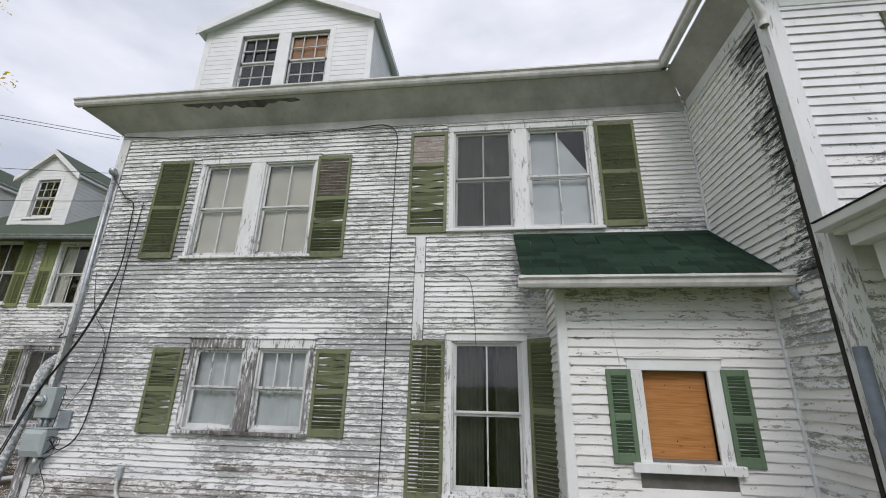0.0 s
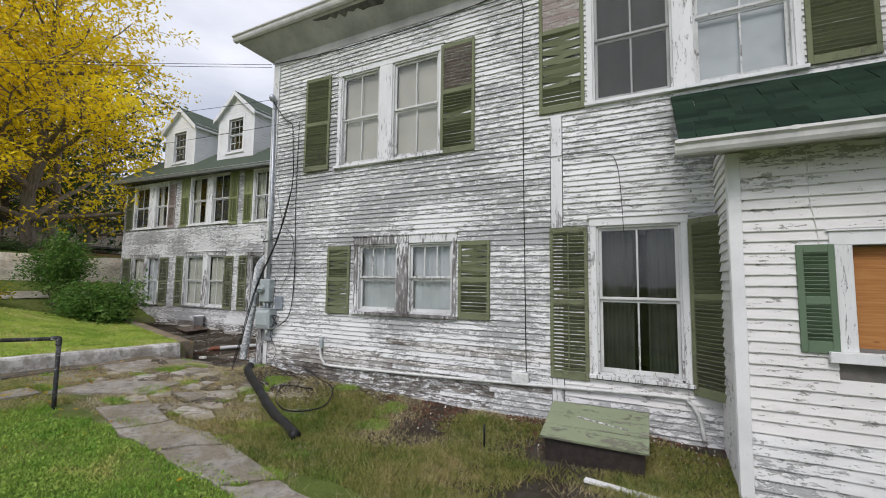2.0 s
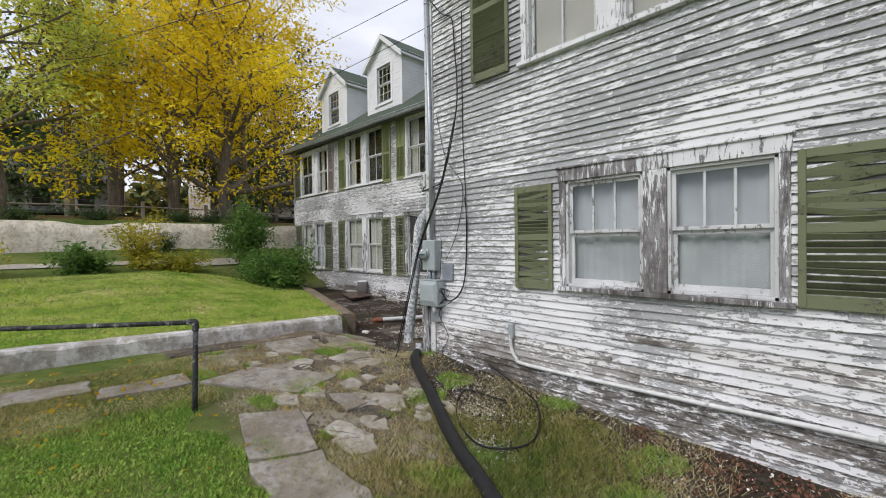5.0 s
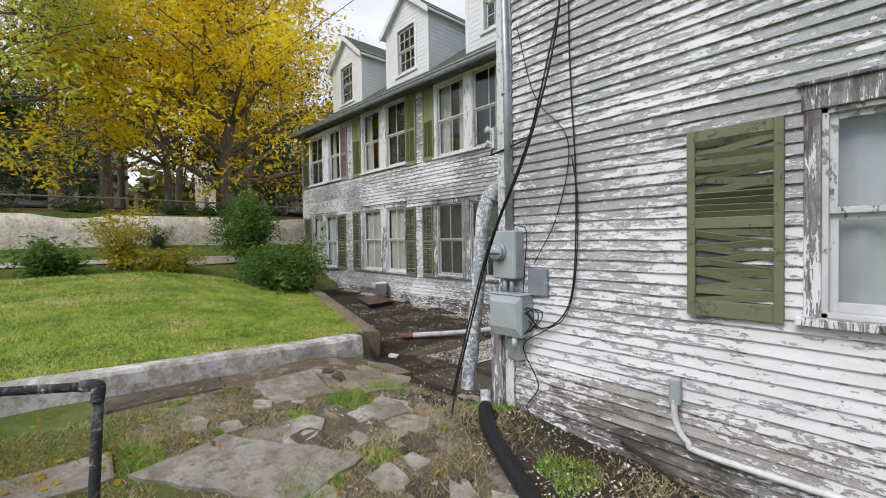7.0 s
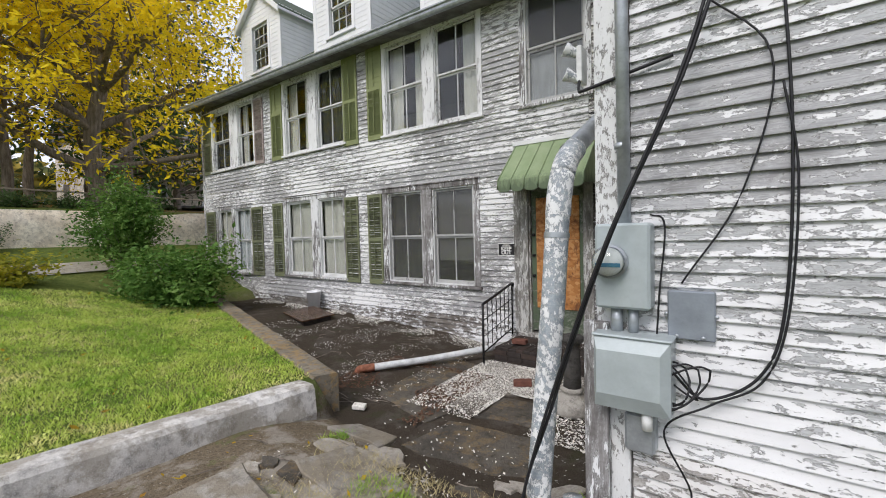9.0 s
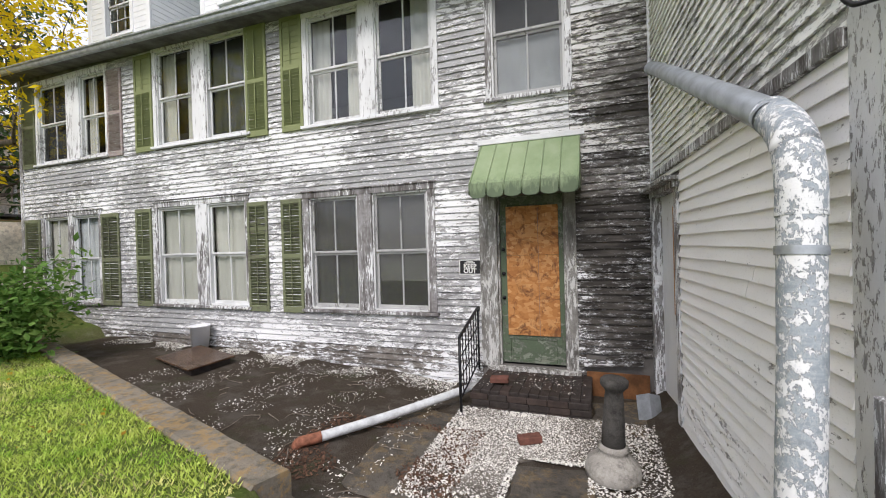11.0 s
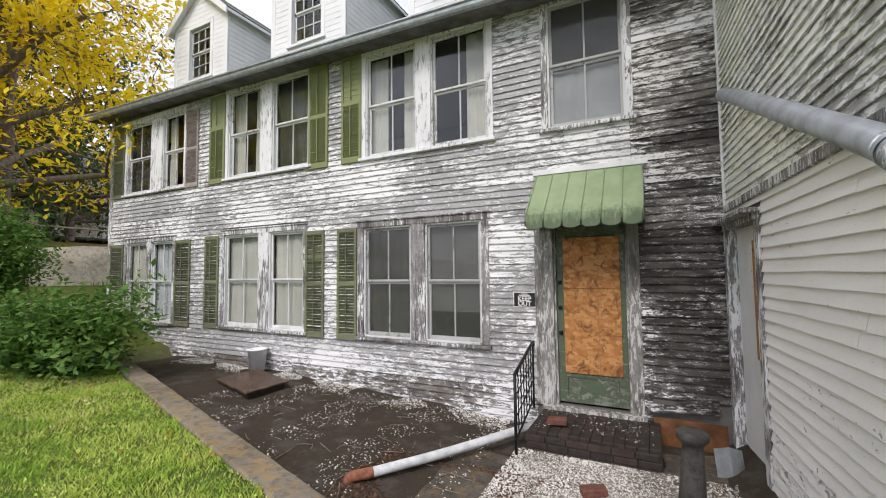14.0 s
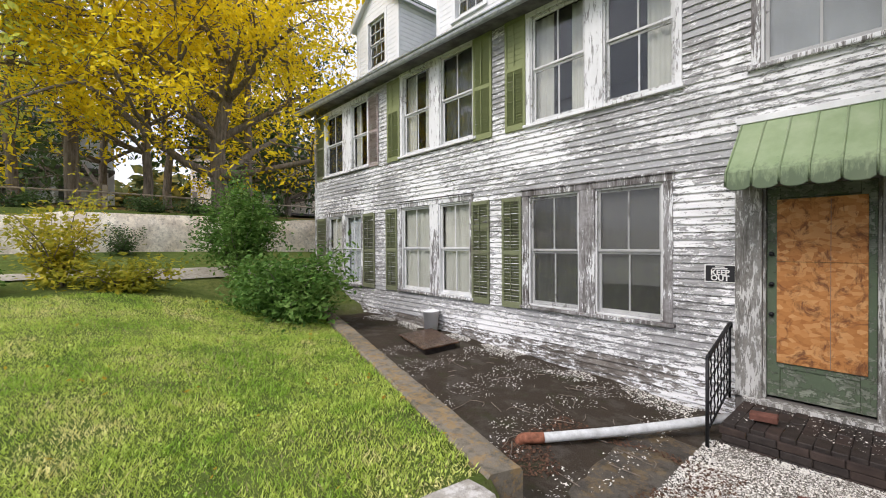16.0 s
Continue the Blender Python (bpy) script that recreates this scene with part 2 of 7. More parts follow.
M_SCREEN = plain("grey_insect_screen", (0.17, 0.17, 0.165), 0.9, 0.0, 0.12, 3)
M_BRICK = plain("red_brick", (0.15, 0.065, 0.048), 0.85, 0.0, 0.25, 14, 0.5)
M_BRICKD = plain("dark_wet_brick", (0.034, 0.027, 0.024), 0.6, 0.0, 0.3, 14, 0.5)


def glass_mat():
    m = Nodes("old_window_glass")
    n, l = m.n, m.l
    tr, gl, mx, fr = (n.new("ShaderNodeBsdfTransparent"), n.new("ShaderNodeBsdfGlossy"), n.new("ShaderNodeMixShader"),
                      n.new("ShaderNodeLayerWeight"))
    tr.inputs[0].default_value = (0.86, 0.88, 0.88, 1)
    gl.inputs["Roughness"].default_value = 0.03
    fr.inputs["Blend"].default_value = 0.5
    bump = n.new("ShaderNodeBump")
    bump.inputs["Strength"].default_value, bump.inputs["Distance"].default_value = 0.05, 0.02
    l.new(m.noise((3, 3, 3), 2), bump.inputs["Height"])
    l.new(bump.outputs[0], gl.inputs["Normal"])
    l.new(m.ramp(fr.outputs["Facing"], (0.0, 0.045), (0.5, 0.07), (0.8, 0.22), (1.0, 0.9)), mx.inputs[0]), l.new(tr.outputs[0], mx.inputs[1]), l.new(gl.outputs[0], mx.inputs[2])
    l.new(mx.outputs[0], n["Material Output"].inputs[0])
    return m.mat


M_GLASS = glass_mat()


def mesh_screen():
    """Insect screen: fine grey wire, part of the view comes through."""
    m = Nodes("insect_screen_wire", 0.9)
    m.done(m.mix(m.noise((2, 2, 2), 4), (0.10, 0.10, 0.097), (0.17, 0.17, 0.165)))
    tr, mx = m.n.new("ShaderNodeBsdfTransparent"), m.n.new("ShaderNodeMixShader")
    mx.inputs[0].default_value = 0.34
    m.l.new(tr.outputs[0], mx.inputs[1]), m.l.new(m.bsdf.outputs[0], mx.inputs[2])
    m.l.new(mx.outputs[0], m.n["Material Output"].inputs[0])
    return m.mat


M_WIRE = mesh_screen()


def plywood():
    m = Nodes("orange_plywood", 0.65)
    g = m.noise((1.5, 1.5, 28), 6, 0.65, distort=1.2)
    k = m.voronoi((3.0, 3.0, 9.0))
    c = m.ramp(g, (0.3, (0.30, 0.115, 0.035)), (0.5, (0.43, 0.19, 0.06)), (0.72, (0.52, 0.26, 0.095)))
    c = m.mix(m.ramp(k, (0.03, 1.0), (0.10, 0.0)), c, (0.14, 0.05, 0.02))
    return m.done(c, g, 0.12, 0.003)


def chipboard():
    m = Nodes("stained_chipboard", 0.7)
    v = m.n.new("ShaderNodeTexVoronoi")
    m.l.new(m.mapping((16, 16, 26)), v.inputs["Vector"])
    v.inputs["Scale"].default_value = 1
    v.inputs["Randomness"].default_value = 1
    flake = m.ramp(v.outputs["Color"], (0.1, (0.34, 0.135, 0.04)), (0.5, (0.46, 0.205, 0.065)), (0.9, (0.56, 0.30, 0.12)))
    st = m.noise((7, 7, 5), 7, 0.75, distort=1.0)
    c = m.mix(m.ramp(st, (0.50, 0.0), (0.62, 0.85)), flake, (0.12, 0.045, 0.02))
    return m.done(c, v.outputs["Distance"], 0.2, 0.003)


M_PLY, M_OSB = plywood(), chipboard()


def shingle():
    m = Nodes("green_asphalt_shingle", 0.9)
    r = m.random()
    sp = m.noise((160, 160, 160), 3, 0.7)
    big = m.noise((2, 2, 2), 4)
    m.bsdf.inputs["Specular IOR Level"].default_value = 0.08
    c = m.ramp(r, (0.0, (0.009, 0.020, 0.013)), (0.6, (0.017, 0.036, 0.023)), (1.0, (0.024, 0.046, 0.030)))
    c = m.mix(m.ramp(sp, (0.5, 0.0), (0.75, 0.4)), c, (0.07, 0.11, 0.08))
    c = m.mix(m.ramp(big, (0.45, 0.0), (0.7, 0.6)), c, (0.012, 0.022, 0.018))
    return m.done(c, sp, 0.5, 0.004)


M_SHINGLE = shingle()


def roof_course():
    m = Nodes("mossy_green_roofing", 0.9)
    sp, big = m.noise((60, 60, 60), 3, 0.7), m.noise((1.5, 1.5, 1.5), 4)
    c = m.mix(big, (0.045, 0.07, 0.05), (0.09, 0.11, 0.085))
    c = m.mix(m.ramp(sp, (0.5, 0.0), (0.75, 0.5)), c, (0.14, 0.15, 0.12))
    return m.done(c, sp, 0.5, 0.004)


M_ROOF = roof_course()


def awning():
    m = Nodes("green_awning_enamel", 0.45)
    a, b = m.noise((4, 4, 1.2), 5), m.noise((24, 24, 7), 5, 0.7)
    c = m.mix(m.ramp(a, (0.35, 0.0), (0.7, 1.0)), (0.22, 0.30, 0.16), (0.31, 0.38, 0.23))
    low = m.ramp(m.math("SUBTRACT", m.math("MULTIPLY", b, 0.5), m.math("SUBTRACT", m.split(2), 2.42)), (0.05, 0.0), (0.22, 1.0))
    c = m.mix(m.math("MULTIPLY", low, 0.75), c, (0.06, 0.085, 0.05))
    return m.done(c, b, 0.1, 0.003)


M_AWN = awning()


def concrete(name, base, stain, moss=0.0, grain=1.0, dirt=0.0, lichen=3.3):
    m = Nodes(name, 0.85)
    a, b, s = m.noise((1.4,) * 3, 6, 0.65), m.noise((11,) * 3, 6, 0.7), m.noise((120,) * 3, 3)
    c = m.mix(m.ramp(a, (0.38, 0.0), (0.66, 1.0)), base, stain)
    c = m.mix(m.ramp(b, (0.48, 0.0), (0.68, 0.75)), c, tuple(k * 0.4 for k in stain))
    c = m.mix(m.ramp(s, (0.5, 0.0), (0.75, 0.35)), c, tuple(min(1, k * 1.5) for k in base))
    if moss:
        c = m.mix(m.math("MULTIPLY", m.ramp(m.noise((lichen,) * 3, 8, 0.75, loc=(5, 5, 5)), (0.5, 0.0), (0.57, 1.0)), moss), c, (0.36, 0.225, 0.075))
    if dirt:
        d = m.noise((3.1,) * 3, 8, 0.72, loc=(2, 9, 4))
        earth = m.mix(s, (0.12, 0.10, 0.07), (0.30, 0.25, 0.175))
        c = m.mix(m.math("MULTIPLY", m.ramp(d, (0.46, 0.0), (0.54, 1.0)), dirt), c, earth)
    return m.done(c, m.math("ADD", b, m.math("MULTIPLY", s, 0.3)), 0.9 * grain, 0.02)


M_SLAB = concrete("worn_path_concrete", (0.38, 0.355, 0.315), (0.22, 0.20, 0.17), dirt=0.6)
M_PALE = concrete("pale_stone_fragments", (0.52, 0.49, 0.44), (0.32, 0.29, 0.25), dirt=0.45)
M_BED = concrete("bed_of_paint_flakes", (0.24, 0.22, 0.19), (0.10, 0.085, 0.07))
M_SLABD = concrete("damp_dark_concrete", (0.12, 0.108, 0.09), (0.05, 0.044, 0.037), 0.22, lichen=5.0)
M_KERB = concrete("lichened_kerb_concrete", (0.24, 0.21, 0.165), (0.11, 0.10, 0.08), 0.55, lichen=9.0)
M_PED = concrete("blackened_cast_stone", (0.10, 0.095, 0.088), (0.035, 0.033, 0.03))
M_PEDB = concrete("pale_cast_stone", (0.46, 0.44, 0.40), (0.20, 0.185, 0.16))
M_CHIP = plain("white_paint_flakes", (0.72, 0.70, 0.65), 0.8, 0.0, 0.2, 30)
M_WALLW = concrete("stained_whitewashed_concrete", (0.74, 0.725, 0.70), (0.38, 0.36, 0.335), dirt=0.55)
M_FARW = concrete("pale_far_concrete", (0.92, 0.85, 0.72), (0.78, 0.67, 0.53), dirt=0.25)
M_ROAD = concrete("pale_gravel_road", (0.46, 0.43, 0.37), (0.36, 0.33, 0.28))


def ground_mat():
    """Grass on the lawns, earth by the house, both uneven."""
    m = Nodes("grass_and_earth", 0.95, spec=0.1)
    x, y = m.split(0), m.split(1)
    n1, n2, n3 = m.noise((0.55,) * 3, 5, 0.6), m.noise((5,) * 3, 6, 0.7), m.noise((60, 60, 20), 4, 0.7)
    g = m.mix(m.ramp(n1, (0.38, 0.0), (0.62, 1.0)), (0.11, 0.16, 0.035), (0.20, 0.23, 0.07))
    g = m.mix(m.ramp(n2, (0.45, 0.0), (0.7, 0.7)), g, (0.05, 0.08, 0.015))
    g = m.mix(m.ramp(n3, (0.3, 0.5), (0.55, 0.0)), g, (0.03, 0.04, 0.012))
    e = m.mix(n2, (0.11, 0.088, 0.06), (0.28, 0.225, 0.155))
    e = m.mix(m.ramp(n3, (0.35, 0.6), (0.55, 0.0)), e, (0.045, 0.032, 0.022))
    e = m.mix(m.ramp(m.noise((45, 45, 45), 2, 0.5, loc=(3, 0, 0)), (0.66, 0.0), (0.70, 0.6)), e, (0.42, 0.39, 0.33))
    e = m.mix(m.ramp(m.noise((2.3,) * 3, 7, 0.7, loc=(1, 7, 0)), (0.50, 0.0), (0.60, 0.8)), e, (0.36, 0.33, 0.285))
    e = m.mix(m.ramp(m.noise((1.9,) * 3, 7, 0.75, loc=(8, 2, 0)), (0.54, 0.0), (0.63, 0.75)), e, (0.13, 0.165, 0.05))
    far = m.ramp(m.math("ADD", m.math("SUBTRACT", -24.0, x), m.math("MULTIPLY", n1, 3.0)), (0.5, 0.0), (3.5, 1.0))
    leafy_bank = m.mix(m.ramp(n2, (0.4, 0.0), (0.65, 1.0)), (0.10, 0.055, 0.028), (0.24, 0.15, 0.06))
    g = m.mix(m.math("MULTIPLY", far, 0.8), g, leafy_bank)
    # earth strip along the house and the worn yard in front of the kerb
    jit = m.math("MULTIPLY", m.math("SUBTRACT", m.noise((1.3,) * 3, 6, 0.7), 0.5), 2.6)
    front = m.math("MINIMUM", m.math("SUBTRACT", m.math("ADD", y, m.math("MULTIPLY", jit, 0.8)), 4.9), m.math("MULTIPLY", m.math("ADD", m.math("SUBTRACT", x, m.math("MULTIPLY", y, 0.085)), 9.95), 9.0))
    yard = m.math("MINIMUM", m.math("SUBTRACT", m.math("SUBTRACT", -3.9, x), jit),
                  m.math("SUBTRACT", m.math("ADD", y, m.math("MULTIPLY", jit, 0.6)), 3.35))
    yard = m.math("MINIMUM", yard, m.math("MULTIPLY", m.math("ADD", m.math("SUBTRACT", x, m.math("MULTIPLY", y, 0.085)), 9.95), 9.0))
    kerb = m.math("MULTIPLY", m.math("ADD", m.math("SUBTRACT", y, 6.25), m.math("MULTIPLY", m.math("ADD", x, 9.42), 0.302)), 4.0)
    court = m.math("MINIMUM", kerb, m.math("ADD", x, 16.9))
    soil = m.math("MAXIMUM", m.math("MAXIMUM", front, yard), court)
    f = m.ramp(m.math("ADD", m.math("MULTIPLY", soil, 1.6), 0.5), (0.0, 0.0), (1.0, 1.0))
    wet = m.ramp(m.math("ADD", m.math("MULTIPLY", m.math("MINIMUM", court, 0.5), 1.4), 0.2), (0.0, 0.0), (0.6, 1.0))
    e = m.mix(m.math("MULTIPLY", wet, 0.82), e, (0.036, 0.029, 0.024))
    return m.done(m.mix(f, g, e), m.math("ADD", n3, n2), 0.7, 0.03)


M_GROUND = ground_mat()


def leafy(name, stops, rough=0.6, trans=0.55, grain=6.0):
    """Leaf colours, a little light coming through."""
    m = Nodes(name, rough, spec=0.15)
    n, k = m.noise((0.6,) * 3, 3), m.noise((grain,) * 3, 3, 0.7)
    f = m.math("ADD", m.math("MULTIPLY", n, 0.4), m.math("MULTIPLY", k, 0.6))
    c = m.ramp(f, *stops)
    m.done(c)
    t, mx = m.n.new("ShaderNodeBsdfTranslucent"), m.n.new("ShaderNodeMixShader")
    m.l.new(c, t.inputs[0])
    mx.inputs[0].default_value = trans
    m.l.new(m.bsdf.outputs[0], mx.inputs[1]), m.l.new(t.outputs[0], mx.inputs[2])
    m.l.new(mx.outputs[0], m.n["Material Output"].inputs[0])
    return m.mat


def grassy(name, lush, mid, dry, dark):
    """Blades that turn from lush to dry in patches, each tuft with its own shade."""
    m = Nodes(name, 0.7)
    f = m.math("ADD", m.math("MULTIPLY", m.noise((0.9,) * 3, 4, 0.6), 0.55), m.math("MULTIPLY", m.noise((5.5,) * 3, 4, 0.65, loc=(3, 1, 0)), 0.45))
    c = m.ramp(f, (0.42, lush), (0.49, mid), (0.53, mid), (0.60, dry))
    k = m.noise((38, 38, 12), 3, 0.7)
    c = m.mix(m.ramp(k, (0.34, 1.0), (0.50, 0.0)), c, dark)
    c = m.mix(m.ramp(k, (0.60, 0.0), (0.72, 0.6)), c, tuple(min(1.0, 1.5 * q) for q in dry))
    m.done(c)
    t, mx = m.n.new("ShaderNodeBsdfTranslucent"), m.n.new("ShaderNodeMixShader")
    m.l.new(c, t.inputs[0])
    mx.inputs[0].default_value = 0.35
    m.l.new(m.bsdf.outputs[0], mx.inputs[1]), m.l.new(t.outputs[0], mx.inputs[2])
    m.l.new(mx.outputs[0], m.n["Material Output"].inputs[0])
    return m.mat


M_YELLOW = leafy("yellow_autumn_leaves", ((0.36, (0.42, 0.40, 0.045)), (0.45, (0.84, 0.64, 0.025)), (0.56, (0.98, 0.78, 0.03)), (0.66, (0.66, 0.64, 0.09))), trans=0.5)
M_OLIVE = leafy("turning_green_leaves", ((0.34, (0.30, 0.40, 0.08)), (0.48, (0.58, 0.66, 0.14)), (0.62, (0.90, 0.78, 0.09))))
M_DKGREEN = leafy("dark_conifer_needles", ((0.35, (0.045, 0.085, 0.035)), (0.65, (0.11, 0.17, 0.06))), 0.7, 0.3)
M_BUSH = leafy("fresh_green_leaves", ((0.36, (0.04, 0.10, 0.02)), (0.50, (0.12, 0.24, 0.05)), (0.64, (0.28, 0.40, 0.12))), trans=0.4)
M_BUSHY = leafy("yellow_green_leaves", ((0.35, (0.12, 0.16, 0.03)), (0.5, (0.36, 0.36, 0.045)), (0.65, (0.66, 0.52, 0.05))))
M_GRASS = leafy("grass_blades", ((0.36, (0.14, 0.185, 0.05)), (0.46, (0.33, 0.42, 0.10)), (0.56, (0.52, 0.58, 0.165)), (0.66, (0.74, 0.65, 0.32))), 0.7, 0.35, 45.0)
M_LAWN = grassy("lawn_blades", (0.32, 0.52, 0.06), (0.60, 0.72, 0.15), (0.88, 0.82, 0.36), (0.15, 0.22, 0.04))
M_CLOVER = grassy("small_lawn_leaves", (0.20, 0.39, 0.05), (0.34, 0.50, 0.09), (0.58, 0.57, 0.19), (0.11, 0.18, 0.035))
M_ROUGH = grassy("rough_yard_blades", (0.17, 0.24, 0.045), (0.30, 0.31, 0.085), (0.48, 0.40, 0.18), (0.07, 0.09, 0.025))
M_STRAW = leafy("dry_straw_grass", ((0.35, (0.24, 0.22, 0.09)), (0.6, (0.62, 0.53, 0.30))), 0.8, 0.2, 40.0)
M_LEAF = leafy("fallen_leaves", ((0.35, (0.30, 0.13, 0.03)), (0.55, (0.60, 0.42, 0.03)), (0.7, (0.50, 0.36, 0.12))))


def bark():
    m = Nodes("ridged_grey_bark", 0.95)
    a = m.noise((14, 14, 2.2), 6, 0.7)
    c = m.ramp(a, (0.3, (0.075, 0.062, 0.05)), (0.7, (0.30, 0.255, 0.21)))
    return m.done(c, a, 0.8, 0.03)


M_BARK = bark()

# ---------------------------------------------------------------- mesh helpers


def mesh_from(name, verts, faces, mat=None, smooth=False):
    me = bpy.data.meshes.new(name)
    me.from_pydata(verts, [], faces)
    me.update()
    if mat:
        me.materials.append(mat)
    if smooth:
        me.polygons.foreach_set("use_smooth", [True] * len(me.polygons))
    return me


CUBE = ((0, 3, 2, 1), (4, 5, 6, 7), (0, 1, 5, 4), (1, 2, 6, 5), (2, 3, 7, 6), (3, 0, 4, 7))


def box_mesh(name, boxes, mat, bevel=0.004):
    """One mesh of bevelled boxes (x0, x1, y0, y1, z0, z1)."""
    bm = bmesh.new()
    for x0, x1, y0, y1, z0, z1 in boxes:
        vs = [bm.verts.new(p) for p in ((x0, y0, z0), (x1, y0, z0), (x1, y1, z0), (x0, y1, z0),
                                        (x0, y0, z1), (x1, y0, z1), (x1, y1, z1), (x0, y1, z1))]
        for f in CUBE:
            bm.faces.new([vs[i] for i in f])
    if bevel:
        bmesh.ops.bevel(bm, geom=bm.edges[:], offset=bevel, segments=1, affect="EDGES", clamp_overlap=True)
    me = bpy.data.meshes.new(name)
    bm.to_mesh(me)
    bm.free()
    me.materials.append(mat)
    return me


def part(name, me, parent, m=None, label=""):
    ob = new(name, me)
    ob.parent = parent
    if m is not None:
        ob.matrix_basis = m
    return tagged(ob, label) if label else ob


def empty(name, m, label="", category="", group="", kind=""):
    ob = new(name)
    ob.matrix_basis = m
    return tagged(ob, label, category, group, kind)


def tube(name, pts, radius, mat, sides=10, caps=True, radii=None):
    """A round tube along points, one mesh."""
    pts = [Vector(p) for p in pts]
    verts, faces = [], []
    up = Vector((0.13, 0.21, 0.97))
    for i, p in enumerate(pts):
        d = (pts[min(i + 1, len(pts) - 1)] - pts[max(i - 1, 0)]).normalized()
        ref = up if abs(d.dot(up)) < 0.95 else Vector((1, 0.1, 0))
        a = d.cross(ref).normalized()
        b = d.cross(a)
        r = radii[i] if radii else radius
        for k in range(sides):
            t = 2 * math.pi * k / sides
            verts.append(p + (a * math.cos(t) + b * math.sin(t)) * r)
    for i in range(len(pts) - 1):
        for k in range(sides):
            a, b = i * sides + k, i * sides + (k + 1) % sides
            faces.append((a, b, b + sides, a + sides))
    if caps:
        faces.append(tuple(range(sides - 1, -1, -1)))
        faces.append(tuple(range((len(pts) - 1) * sides, len(pts) * sides)))
    return mesh_from(name, verts, faces, mat, True)


def arc(pts, n=6):
    """A smooth line through a few points."""
    p = [Vector(q) for q in pts]
    p = [2 * p[0] - p[1]] + p + [2 * p[-1] - p[-2]]
    out = []
    for i in range(1, len(p) - 2):
        for k in range(n):
            t = k / n
            out.append(0.5 * (2 * p[i] + (p[i + 1] - p[i - 1]) * t + (2 * p[i - 1] - 5 * p[i] + 4 * p[i + 1] - p[i + 2]) * t * t
                              + (3 * p[i] - p[i - 1] - 3 * p[i + 1] + p[i + 2]) * t ** 3))
    return out + [p[-2]]


def lathe(name, profile, mat, sides=28):
    verts, faces = [], []
    for r, z in profile:
        for k in range(sides):
            t = 2 * math.pi * k / sides
            verts.append((r * math.cos(t), r * math.sin(t), z))
    for i in range(len(profile) - 1):
        for k in range(sides):
            a, b = i * sides + k, i * sides + (k + 1) % sides
            faces.append((a, b, b + sides, a + sides))
    faces.append(tuple(range(sides - 1, -1, -1)))
    faces.append(tuple(range((len(profile) - 1) * sides, len(profile) * sides)))
    return mesh_from(name, verts, faces, mat, True)


def wall_pose(p0, p1, z=0.0):
    """Local x along the wall as seen from outside, local y into the house."""
    return pose(p0[0], p0[1], z, 0, 0, math.degrees(math.atan2(p1[1] - p0[1], p1[0] - p0[0])))


def length(p0, p1):
    return math.hypot(p1[0] - p0[0], p1[1] - p0[1])


def wall_core(name, p0, p1, z0, z1, holes, label, thick=0.16):
    """A thick wall with openings that go through it."""
    n = length(p0, p1)
    us = sorted({0.0, n, *(v for h in holes for v in h[:2])})
    zs = sorted({z0, z1, *(v for h in holes for v in h[2:])})
    boxes = []
    for a, b in zip(us, us[1:]):
        for c, d in zip(zs, zs[1:]):
            u, z = (a + b) / 2, (c + d) / 2
            if not any(h[0] < u < h[1] and h[2] < z < h[3] for h in holes):
                boxes.append((a, b, 0.0, thick, c, d))
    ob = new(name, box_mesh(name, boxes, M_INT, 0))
    ob.matrix_basis = wall_pose(p0, p1)
    return tagged(ob, label, "wall", kind="structure")


rnd = random.Random(7)
BOARDS = []


def board_meshes(exposure):
    """A few warped clapboards of unit length: thin at the top, thick and uneven at the lower edge."""
    out = []
    for v in range(7):
        r = random.Random(50 + v)
        seg, verts, faces = 8, [], []
        for i in range(seg + 1):
            x = i / seg
            lo = r.uniform(-0.004, 0.004)
            out_y = r.uniform(-0.002, 0.003)
            verts += [(x, -0.004, exposure + 0.012), (x, -0.026 - out_y, lo), (x, -0.0255 - out_y, lo - 0.004), (x, 0.0, lo + 0.004)]
        for i in range(seg):
            a = i * 4
            for k in range(3):
                faces.append((a + k, a + k + 4, a + k + 5, a + k + 1)[::-1])
        faces += [(0, 1, 2, 3), (seg * 4 + 3, seg * 4 + 2, seg * 4 + 1, seg * 4)]
        out.append(mesh_from("clapboard", verts, faces, None))
    return out


